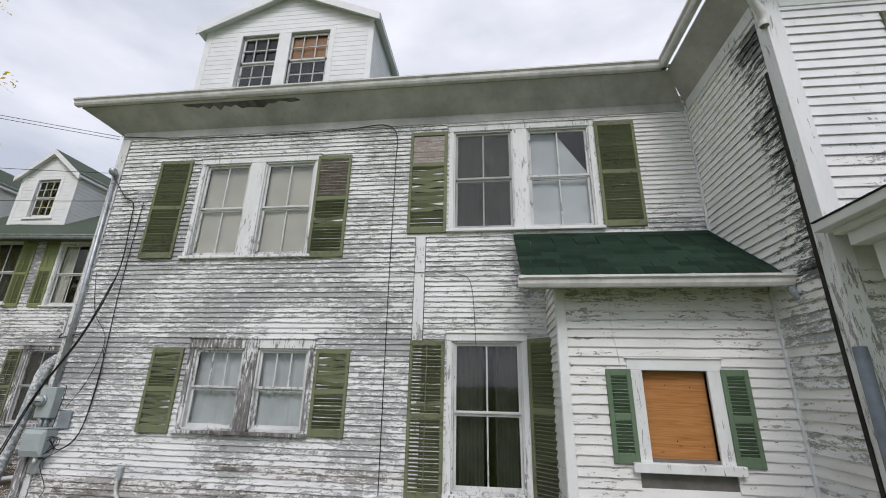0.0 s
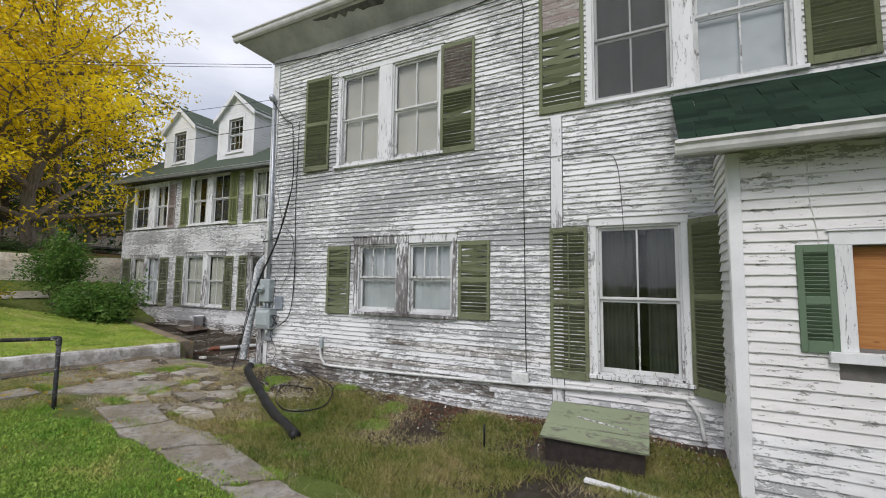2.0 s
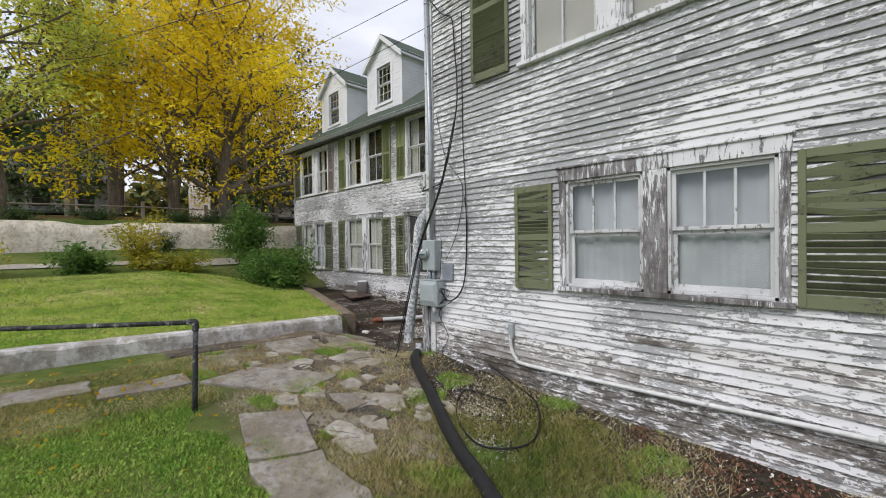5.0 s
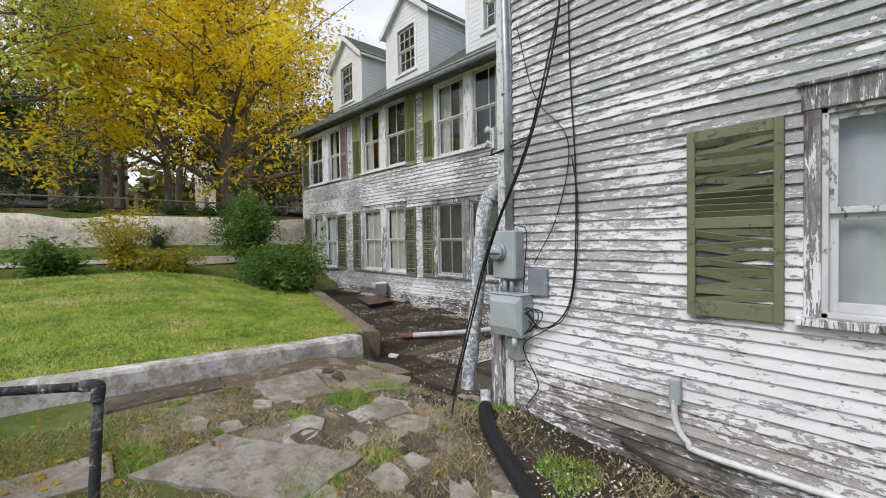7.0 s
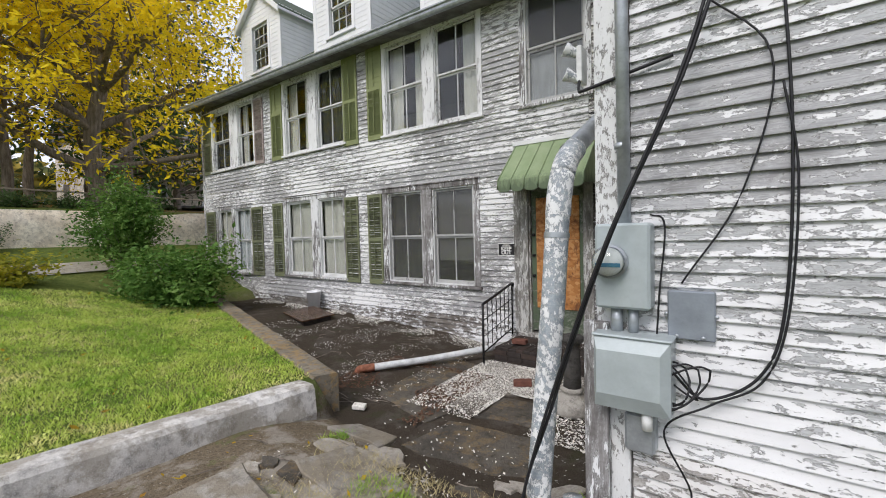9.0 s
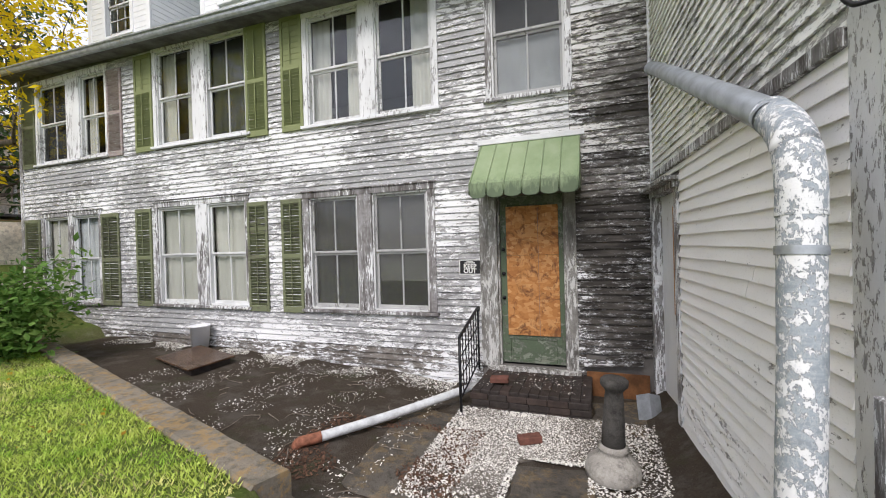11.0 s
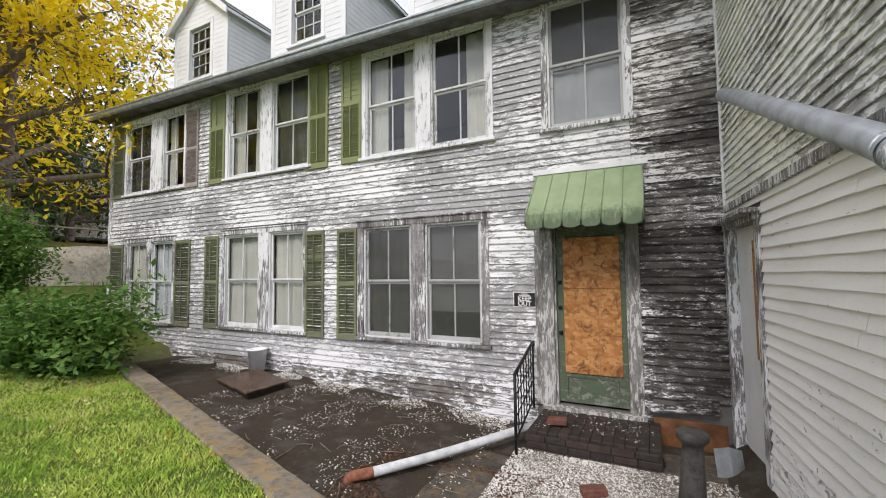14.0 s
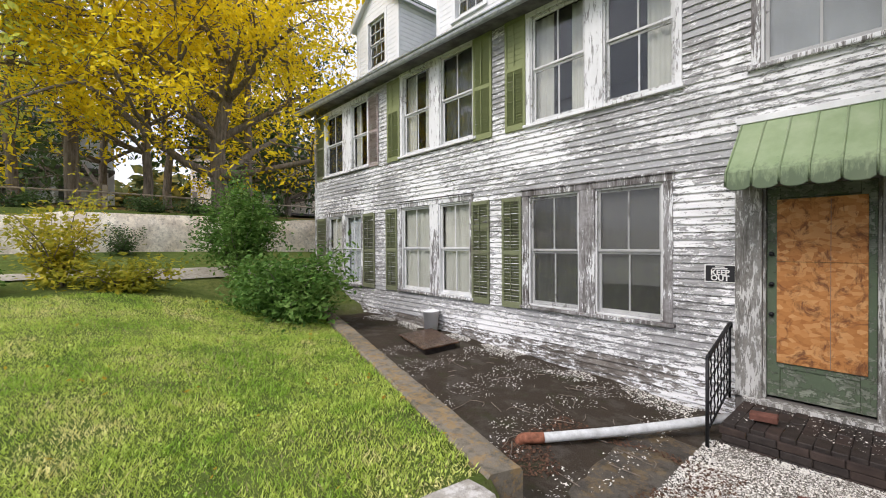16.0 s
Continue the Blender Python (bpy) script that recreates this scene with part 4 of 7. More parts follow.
for s, c, m_, tx in zip(spec_b, covers, mats, texts):
    window(wall_rear, *s, mat=m_, cover=c, casing=0.11 if s[0] is not W3 else 0.14, head=0.12, label=tx, screened=(0, 1) if s[0] is W3 else (0,) if s[0] is U4 else ())
S = "shutters of the rear building"
for x0, x1, z0, z1, mt, tx, sd, kw in (
        (-19.46, -18.90, 0.80, 2.64, M_GREEN, "olive green louvred shutter by the corner", 21, {}),
        (-16.83, -16.29, 0.81, 2.65, M_GREEN, "olive green louvred shutter with tilt rod", 22, {"bar": True}),
        (-15.80, -15.36, 0.82, 2.68, M_GREEN, "olive green louvred shutter beside pale curtains", 23, {"bar": True}),
        (-13.00, -12.57, 0.80, 2.64, M_GREEN, "olive green louvred shutter with a few slipped slats", 24, {"bar": True, "broken": ((0.7, 0.85),)}),
        (-12.28, -11.87, 0.80, 2.64, M_GREEN, "olive green louvred shutter with tilt rod", 25, {"bar": True}),
        (-19.45, -18.97, 3.77, 5.60, M_GREEN, "faded green upstairs shutter at the corner", 26, {}),
        (-16.53, -16.10, 3.77, 5.48, M_PINK, "paintless brown upstairs shutter", 27, {}),
        (-15.72, -15.24, 3.76, 5.60, M_GREENL, "pale green upstairs shutter with closed top", 28, {"flat_top": True, "mid": 0.62, "bar": True}),
        (-12.95, -12.50, 3.73, 5.58, M_GREENL, "pale green upstairs shutter with worn louvres", 29, {"bar": True}),
        (-12.20, -11.78, 3.73, 5.58, M_GREENL, "pale green upstairs shutter with closed top", 30, {"flat_top": True, "mid": 0.55, "bar": True})):
    shutter(wall_rear, bx_(x0), bx_(x1), z0, z1, mt, tx, S, seed=sd, pitch=0.048, **kw)

# corner boards, frieze and seam boards
trim = empty("trim", pose(0, 0, 0), "white corner boards and friezes with flaking paint", "trim", kind="structure")
part("corner_board", box_mesh("corner_board", [(XA0 - 0.036, XA0 + 0.13, YA - 0.034, YA - 0.001, -0.05, 6.25)], M_CORNER), trim)
part("corner_board", box_mesh("corner_board", [(XA0 - 0.034, XA0 + 0.004, YA, YA + 0.19, -0.05, 6.25)], M_CORNER), trim)
part("seam_board", box_mesh("seam_board", [(-1.03, -0.88, YA - 0.030, YA, 0.0, 4.12)], M_CASE), trim)
part("frieze", box_mesh("frieze", [(XA0 - 0.02, XC - 0.02, YA - 0.036, YA, 6.11, 6.30)], M_SOFFIT), trim)
part("corner_board", box_mesh("corner_board", [(PX - 0.03, PX + 0.075, PY - 0.034, PY, -0.12, 3.05), (PX - 0.035, PX + 0.002, PY + 0.002, PY + 0.06, -0.12, 3.0)], M_TRIM), trim)
part("inner_batten", box_mesh("inner_batten", [(XC - 0.045, XC - 0.002, PY - 0.05, PY - 0.004, -0.1, 3.0), (XC - 0.045, XC - 0.002, YA - 0.05, YA - 0.004, 3.6, 6.2)], M_TRIM), trim)
part("corner_board", box_mesh("corner_board", [(XC - 0.036, XC + 0.14, CY - 0.036, CY, -0.1, 6.25), (XC - 0.036, XC, CY, CY + 0.13, -0.1, 6.25)], M_CASE), trim)
# black strip stands in for the darkness inside the open corner joint
part("rotten_joint", box_mesh("rotten_joint", [(XC - 0.046, XC - 0.004, CY + 0.125, CY + 0.175, -0.1, 5.3)], plain("joint_gap_black", (0.03, 0.028, 0.026), 0.9, var=0.4), 0.006), trim)
part("corner_board", box_mesh("corner_board", [(XB0 - 0.02, XB0 + 0.1, YB - 0.034, YB, 0.05, 5.78)], M_CASEB), trim)
part("inner_batten", box_mesh("inner_batten", [(XI - 0.04, XI - 0.005, YB - 0.05, YB - 0.003, 0.3, 5.5)], M_TRIM), trim)
part("frieze", box_mesh("frieze", [(XB0, -9.0, YB - 0.03, YB, 5.66, 5.78)], M_EAVEB), trim)


# ---------------------------------------------------------------- roofs and eaves
def plane_block(name, quad, thick, mat, label, category, kind="structure"):
    """A sloping slab: four upper corners and a thickness straight down."""
    v = [Vector(p) for p in quad] + [Vector(p) - Vector((0, 0, thick)) for p in quad]
    ob = new(name, mesh_from(name, v, [(0, 1, 2, 3), (7, 6, 5, 4), (0, 4, 5, 1), (1, 5, 6, 2), (2, 6, 7, 3), (3, 7, 4, 0)], mat))
    return tagged(ob, label, category, kind=kind)


EZ, EY = 6.60, 5.56
plane_block("roof_front", [(-7.20, EY - 0.02, EZ + 0.07), (2.90, EY - 0.02, EZ + 0.07), (2.90, 11.0, EZ + 4.1), (-7.20, 11.0, EZ + 4.1)], 0.05, M_ROOF, "grey green shingled roof of the front house", "roof")
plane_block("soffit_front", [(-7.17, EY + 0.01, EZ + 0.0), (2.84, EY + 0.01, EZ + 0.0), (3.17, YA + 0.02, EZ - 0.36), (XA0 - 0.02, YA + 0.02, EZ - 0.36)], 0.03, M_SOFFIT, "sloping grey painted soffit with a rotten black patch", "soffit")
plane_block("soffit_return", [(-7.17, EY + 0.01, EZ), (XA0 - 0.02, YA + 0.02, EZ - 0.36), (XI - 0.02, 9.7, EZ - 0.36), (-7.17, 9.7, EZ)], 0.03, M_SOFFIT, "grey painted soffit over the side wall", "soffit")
gutter("eaves_gutter", (-7.25, EY), (2.80, EY), EZ - 0.02, "white enamelled eaves gutter with overlapping joints")
gutter("eaves_gutter", (2.78, EY + 0.05), (2.78, 3.6), EZ - 0.02, "white eaves gutter of the wing")
plane_block("soffit_wing", [(2.83, 3.55, EZ), (XC + 0.02, 3.95, EZ - 0.36), (XC + 0.02, YA, EZ - 0.36), (2.83, EY + 0.05, EZ)], 0.03, M_SOFFIT, "grey painted soffit of the wing", "soffit")
plane_block("soffit_wing_front", [(2.83, 3.55, EZ), (9.6, 3.55, EZ), (9.6, CY + 0.02, EZ - 0.36), (XC, CY + 0.02, EZ - 0.36)], 0.03, M_SOFFIT, "grey painted front soffit of the wing", "soffit")
plane_block("roof_wing", [(2.80, 3.5, EZ + 0.1), (9.6, 3.5, EZ + 0.1), (9.6, 9.0, EZ + 3.0), (6.0, 9.0, EZ + 3.0)], 0.06, M_ROOF, "dark shingled roof of the wing", "roof")
part("frieze", box_mesh("frieze", [(XC - 0.03, XC, CY + 0.14, YA - 0.06, 6.08, 6.28), (XC + 0.15, 9.4, CY - 0.03, CY, 6.04, 6.28)], M_TRIM), trim)
r5 = random.Random(12)
rot = [(-5.25 + 0.1 * i, 0.02) for i in range(22)] + [(-3.05 - 0.1 * i, 0.05 + r5.uniform(0, 0.10) * math.sin(3.14 * (i + 1) / 23)) for i in range(22)]
part("rotten_patch", mesh_from("rotten_patch", [(x, EY + 0.02 + q, EZ - 0.034 - 0.36 * (q + 0.01) / 0.43) for x, q in rot] + [(x, EY + 0.02 + q, EZ - 0.028 - 0.36 * (q + 0.01) / 0.43) for x, q in rot],
                               [tuple(range(44)), tuple(range(87, 43, -1))], M_EAVEB), trim)
# rear building
BZ, BY = 5.76, 9.30  # the eaves sink towards the inner corner
BR = 5.40
plane_block("roof_rear", [(XB0 - 0.5, BY - 0.02, BZ + 0.07), (XI - 0.05, BY - 0.02, BR + 0.07), (XI - 0.05, 14.4, BR + 3.75), (XB0 - 0.5, 14.4, BZ + 3.75)], 0.05, M_ROOF, "mossy green shingled roof of the rear building", "roof")
plane_block("soffit_rear", [(XB0 - 0.45, BY + 0.01, BZ + 0.02), (XI - 0.05, BY + 0.01, BR + 0.02), (XI - 0.05, YB + 0.02, BR + 0.06), (XB0 - 0.45, YB + 0.02, BZ + 0.06)], 0.03, M_EAVEB, "near-black boards under the eaves", "soffit")
rear_gutter = gutter("eaves_gutter", (XB0 - 0.5, BY), (XI - 0.08, BY), BZ - 0.03, "weathered grey eaves gutter of the rear building", 0.11, M_METAL)
rear_gutter.matrix_basis = rear_gutter.matrix_basis @ pose(0, 0, 0, 0, math.degrees(math.atan2(BZ - BR, XI - XB0 + 0.5)), 0)
# hidden back and end walls close the rooms
for nm, p, q, h in (("wall_back", (XC, 11.0), (XA0, 11.0), 10.2), ("wall_back_rear", (-6.7, 13.9), (XB0, 13.9), 5.8), ("wall_end_rear", (XB0, 13.9), (XB0, YB), 5.8),
                    ("wall_wing_end", (9.5, CY), (9.5, 11.0), 6.8)):
    wall_core(nm, p, q, -0.3, h, [], "plain painted wall closing the house")
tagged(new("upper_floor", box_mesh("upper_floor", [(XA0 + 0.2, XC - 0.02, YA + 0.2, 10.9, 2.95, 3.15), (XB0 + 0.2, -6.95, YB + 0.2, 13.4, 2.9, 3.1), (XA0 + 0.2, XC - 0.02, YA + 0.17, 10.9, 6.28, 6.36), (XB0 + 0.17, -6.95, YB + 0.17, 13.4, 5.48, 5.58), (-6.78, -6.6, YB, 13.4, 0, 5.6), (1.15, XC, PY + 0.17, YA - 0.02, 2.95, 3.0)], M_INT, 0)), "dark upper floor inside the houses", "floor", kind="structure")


def gable_dormer(name, x0, x1, y, z0, ze, zp, back, holes_x, hz, lights, board_top, over=0.16):
    """A roof dormer with clapboards, its window and gable roof."""
    mid = (x0 + x1) / 2
    d = empty(name, pose(0, 0, 0), "white clapboard gable dormer on the roof", "dormer", "dormers")
    bx = []
    a, b = holes_x[0][0] - 0.03, holes_x[-1][1] + 0.03
    c, e = hz[0] - 0.03, hz[1] + 0.03
    bx = [(x0, a, y, y + 0.1, z0, ze), (b, x1, y, y + 0.1, z0, ze), (a, b, y, y + 0.1, z0, c), (a, b, y, y + 0.1, e, ze)]
    part("wall", box_mesh("wall", bx, M_WHITE, 0), d)
    part("side_wall", box_mesh("side_wall", [(x0, x0 + 0.1, y + 0.1, back, z0, ze)], M_WHITE, 0), d)
    part("side_wall", box_mesh("side_wall", [(x1 - 0.1, x1, y + 0.1, back, z0, ze)], M_WHITE, 0), d)
    part("gable", mesh_from("gable", [(x0, y, ze), (x1, y, ze), (mid, y, zp - 0.08), (x0, y + 0.1, ze), (x1, y + 0.1, ze), (mid, y + 0.1, zp - 0.08)], [(0, 1, 2), (5, 4, 3)], M_WHITE), d)
    bo, z = [], z0
    slope = (zp - 0.1 - ze) / (mid - x0)
    while z < zp - 0.2:
        l, r = x0 + 0.02, x1 - 0.02
        if z + 0.1 > ze:
            ins = (z + 0.1 - ze) / slope
            l, r = l + ins, r - ins
        segs = [(l, r)]
        if c - 0.12 < z + 0.05 < e + 0.12:
            segs = [(l, a - 0.1), (b + 0.1, r)]
        for s, t in segs:
            if t - s > 0.05:
                bo.append((s, t, y - 0.014, y + 0.002, z, z + 0.105))
        if z < ze - 0.1:
            bo.append((x0 - 0.014, x0 + 0.002, y + 0.02, back, z, z + 0.105))
            bo.append((x1 - 0.002, x1 + 0.014, y + 0.02, back, z, z + 0.105))
        z += 0.115
    tagged(part("siding", box_mesh("siding", bo, M_WHITE, 0), d), kind="stuff")
    tr = [(a - 0.1, a, y - 0.03, y + 0.01, c - 0.06, e + 0.1), (b, b + 0.1, y - 0.03, y + 0.01, c - 0.06, e + 0.1), (a, b, y - 0.03, y + 0.01, e, e + 0.1), (a - 0.12, b + 0.12, y - 0.06, y + 0.01, c - 0.1, c - 0.05),
          (x0 - 0.02, x0 + 0.1, y - 0.026, y, z0, ze), (x1 - 0.1, x1 + 0.02, y - 0.026, y, z0, ze)]
    for s, t in zip(holes_x, holes_x[1:]):
        tr.append((s[1], t[0], y - 0.03, y + 0.02, c, e))
    part("casing", box_mesh("casing", tr, M_WHITE, 0.004), d)
    for side in (-1, 1):
        ex = mid + side * (mid - x0 + over)
        ez = ze - over * (zp - ze) / (mid - x0)
        q = [(mid, y - 0.15, zp), (ex, y - 0.15, ez), (ex, back, ez), (mid, back + 0.6, zp)]
        v = [Vector(p) for p in q] + [Vector(p) - Vector((0, 0, 0.03)) for p in q]
        w = [p - Vector((0, 0, 0.032)) for p in v[:4]] + [p - Vector((0, 0, 0.10)) for p in v[:4]]
        part("eave_board", mesh_from("eave_board", w, [(0, 1, 2, 3), (7, 6, 5, 4), (0, 4, 5, 1), (1, 5, 6, 2), (2, 6, 7, 3), (3, 7, 4, 0)], M_WHITE), d)
        part("roof", mesh_from("roof", v, [(0, 1, 2, 3), (7, 6, 5, 4), (0, 4, 5, 1), (1, 5, 6, 2), (2, 6, 7, 3), (3, 7, 4, 0)], M_ROOF), d)
        q = [(mid, y - 0.17, zp - 0.012), (ex, y - 0.17, ez - 0.012), (ex, y - 0.152, ez - 0.012), (mid, y - 0.152, zp - 0.012)]
        v = [Vector(p) for p in q] + [Vector(p) - Vector((0, 0, 0.17)) for p in q]
        part("bargeboard", mesh_from("bargeboard", v, [(0, 1, 2, 3), (7, 6, 5, 4), (0, 4, 5, 1), (1, 5, 6, 2), (2, 6, 7, 3), (3, 7, 4, 0)], M_WHITE), d)
    for k, (s, t) in enumerate(holes_x):
        zm = (hz[0] + hz[1]) / 2
        fr = []
        for lo, hi, yy in ((zm, hz[1], y + 0.03), (hz[0], zm, y + 0.055)):
            fr += [(s, s + 0.035, yy, yy + 0.025, lo, hi), (t - 0.035, t, yy, yy + 0.025, lo, hi), (s, t, yy, yy + 0.025, hi - 0.035, hi), (s, t, yy, yy + 0.025, lo, lo + 0.04)]
            for j in range(1, lights[0]):
                x = s + (t - s) * j / lights[0]
                fr.append((x - 0.009, x + 0.009, yy, yy + 0.02, lo, hi))
            for j in range(1, lights[1]):
                z = lo + (hi - lo) * j / lights[1]
                fr.append((s, t, yy, yy + 0.02, z - 0.009, z + 0.009))
        part("sash", box_mesh("sash", fr, M_SASH, 0), d)
        part("pane", box_mesh("pane", [(s, t, y + 0.068, y + 0.071, hz[0], hz[1])], M_GLASS, 0), d).visible_shadow = False
        if board_top == k:
            part("board", box_mesh("board", [(s + 0.02, t - 0.02, y + 0.085, y + 0.095, zm + 0.02, hz[1])], M_PLY, 0), d, label="orange plywood behind the upper sash")
    part("back", box_mesh("back", [(x0 + 0.1, x1 - 0.1, y + 0.7, y + 0.75, z0, ze)], M_INT, 0), d)
    return d


gable_dormer("dormer", -5.70, -2.14, 6.3, 7.0, 8.98, 9.80, 9.6, [(-4.87, -4.10), (-3.84, -3.05)], (7.40, 8.68), (3, 2), 1)
for xc, bt in ((-17.06, -1), (-13.62, -1), (-10.20, -1)):
    gable_dormer("dormer", xc - 0.99, xc + 0.99, 10.27, 6.15, 8.10, 8.90, 12.6, [(xc - 0.38, xc + 0.36)], (6.66, 7.84), (3, 2), bt)

# ---------------------------------------------------------------- lean-to: roof, window, shutters
PZ, PYE = 3.12, 4.66
porch_roof = empty("porch_roof", pose(0.46, PYE, PZ, math.degrees(math.atan2(0.99, YA - PYE)), 0, 0), "green asphalt shingled roof of the lean-to", "roof", kind="structure")
run = math.hypot(YA - PYE, 0.99)
part("deck", box_mesh("deck", [(0, XC - 0.46 - 0.04, 0.02, run, -0.05, -0.004)], M_SOFFIT), porch_roof)
tab = {w: box_mesh("shingle", [(0, w - 0.010, 0, 0.26, 0, 0.012)], M_SHINGLE, 0) for w in (0.30, 0.22, 0.15)}
rr = random.Random(3)
n_course = 12
for c in range(n_course):
    v, x = run * c / n_course - 0.02, -0.02
    first = True
    while x < XC - 0.46 - 0.05:
        w = 0.30 if not first else rr.choice((0.15, 0.22, 0.30))
        first = False
        left = XC - 0.46 - 0.045 - x
        sx = min(1.0, left / w)
        part("shingle", tab[w], porch_roof, pose(x, v, 0.001 + rr.uniform(0, 0.003), 1.6, 0, 0) @ Matrix.Diagonal((sx, 1, 1, 1)))
        x += w
gutter("eaves_gutter", (0.40, PYE - 0.005), (XC + 0.0, PYE - 0.005), PZ - 0.13, "white enamelled gutter of the lean-to")
plane_block("soffit_porch", [(0.48, PYE + 0.02, PZ - 0.03), (XC - 0.05, PYE + 0.02, PZ - 0.03), (XC - 0.05, PY + 0.02, PZ - 0.03), (0.48, PY + 0.02, PZ - 0.03)], 0.03, M_SOFFIT, "grey painted soffit of the lean-to", "soffit")
spout = empty("gutter_outlet", pose(XC - 0.03, PYE - 0.03, PZ - 0.12), "short rusty gutter outlet elbow", "drainpipe")
part("elbow", tube("elbow", arc([(0, 0, 0), (0.0, -0.01, -0.07), (0.05, -0.03, -0.14), (0.13, -0.06, -0.17)]), 0.042, M_PIPEW, 14, False), spout)

COUNT[0] += 1
pwn = empty("window_%d" % COUNT[0], wall_porch.matrix_basis.copy(), "small window closed with an orange plywood sheet", "window", kind="structure")
u0, u1 = pw[0]
part("casing", box_mesh("casing", [(u0 - 0.13, u0, -0.035, 0.05, 1.25, 2.15), (u1, u1 + 0.13, -0.035, 0.05, 1.25, 2.15)], M_CASE), pwn)
part("head", box_mesh("head", [(u0 - 0.15, u1 + 0.15, -0.037, 0.05, 2.15, 2.27), (u0 - 0.17, u1 + 0.17, -0.055, 0.0, 2.27, 2.285)], M_TRIM), pwn)
part("sill", box_mesh("sill", [(u0 - 0.20, u1 + 0.20, -0.085, 0.05, 1.16, 1.25)], M_CASE), pwn)
part("board", box_mesh("board", [(u0 - 0.01, u1 + 0.01, 0.06, 0.072, 1.24, 2.16)], M_PLY, 0.002), pwn, label="orange plywood sheet")
for k, (x, z) in enumerate(((0.25, 2.0), (0.5, 1.98), (0.3, 1.45), (0.55, 1.4))):
    part("nail", tube("nail", [(u0 + x, 0.056, z), (u0 + x, 0.062, z)], 0.006, M_IRON, 8), pwn)
S = "shutters of the lean-to"
shutter(wall_porch, u0 - 0.38, u0 - 0.12, 1.23, 2.16, M_GREENB, "small bluish green louvred shutter", S, seed=41, pitch=0.034, mid=0.48)
shutter(wall_porch, u1 + 0.13, u1 + 0.40, 1.23, 2.17, M_GREENB, "small dark green louvred shutter", S, seed=42, pitch=0.034, mid=0.48)
cord = empty("hanging_cord", pose(PX + 0.62, PY - 0.02, 2.10), "thin white cord hanging down the siding", "cable")
part("cord", tube("cord", arc([(0.0, 0, 0), (-0.02, -0.005, 0.25), (-0.05, 0, 0.5), (-0.05, 0.0, 0.95)]), 0.005, M_CONDUIT, 6), cord)

# wing: downspouts, side porch, upstairs shutter
wd = empty("downspout", pose(0, 0, 0), "dented grey downspout on the wing's corner", "drainpipe")
part("upper_elbow", tube("upper_elbow", arc([(2.78, 3.72, 6.58), (2.82, 3.74, 6.46), (3.02, 3.92, 6.06), (3.12, 3.98, 5.88), (3.12, 3.99, 5.75)]), 0.045, M_GUTTER, 12, False), wd)
part("lower_pipe", tube("lower_pipe", [(3.12, 3.97, 2.32), (3.11, 3.97, 1.2), (3.12, 3.97, 0.05)], 0.05, plain("slate_blue_enamel", (0.16, 0.19, 0.22), 0.5), 12), wd)
ppz = 3.28
side_porch = empty("side_porch", pose(0, 0, 0), "white painted corner of a side porch roof", "porch", kind="structure")
part("cornice", box_mesh("cornice", [(3.12, 9.0, -1.0, 3.90, ppz, ppz + 0.05), (3.02, 9.0, -1.0, 3.98, ppz + 0.05, ppz + 0.13), (3.18, 9.0, -1.0, 3.84, ppz - 0.12, ppz)], M_TRIM), side_porch)
part("roof", mesh_from("roof", [(3.00, -1, ppz + 0.14), (3.00, 3.98, ppz + 0.14), (9, 3.98, ppz + 0.9), (9, -1, ppz + 0.9), (9, -1, ppz + 0.1), (9, 3.98, ppz + 0.1)], [(0, 1, 2, 3), (1, 5, 2), (0, 3, 4)], M_ROOF), side_porch)
part("beam", box_mesh("beam", [(3.32, 3.50, -0.9, 3.80, ppz - 0.42, ppz - 0.12)], M_TRIM), side_porch)
shutter(wall_wing_front, 4.30 - XC, 4.88 - XC, 4.2, 5.85, M_GREEN, "olive green louvred shutter on the wing", "shutters of the wing", seed=43, pitch=0.05)

# ---------------------------------------------------------------- rear building: door, awning, sign
door = empty("door_1", wall_rear.matrix_basis.copy(), "green door boarded up with stained chipboard", "door", kind="structure")
d0, d1, dz0, dz1 = DOOR
part("casing", box_mesh("casing", [(d0 - 0.24, d0, -0.036, 0.10, dz0 - 0.02, dz1 + 0.02), (d1, d1 + 0.13, -0.036, 0.10, dz0 - 0.02, dz1 + 0.02), (d0 - 0.25, d1 + 0.14, -0.038, 0.1, dz1 + 0.02, dz1 + 0.16)], M_DCASE), door)
part("stop", box_mesh("stop", [(d0, d0 + 0.028, 0.0, 0.10, dz0, dz1), (d1 - 0.028, d1, 0.0, 0.1, dz0, dz1)], M_DCASE), door)
part("leaf", box_mesh("leaf", [(d0 + 0.03, d0 + 0.14, 0.045, 0.085, dz0 + 0.03, dz1), (d1 - 0.14, d1 - 0.03, 0.045, 0.085, dz0 + 0.03, dz1), (d0 + 0.14, d1 - 0.14, 0.045, 0.085, dz0 + 0.03, dz0 + 0.09),
                               (d0 + 0.14, d1 - 0.14, 0.055, 0.08, dz0 + 0.09, dz0 + 0.34), (d0 + 0.14, d1 - 0.14, 0.045, 0.085, dz0 + 0.34, dz0 + 0.44), (d0 + 0.14, d1 - 0.14, 0.045, 0.085, dz1 - 0.12, dz1), (d0 + 0.14, d1 - 0.14, 0.066, 0.08, dz0 + 0.44, dz1 - 0.12)], M_DOOR), door)
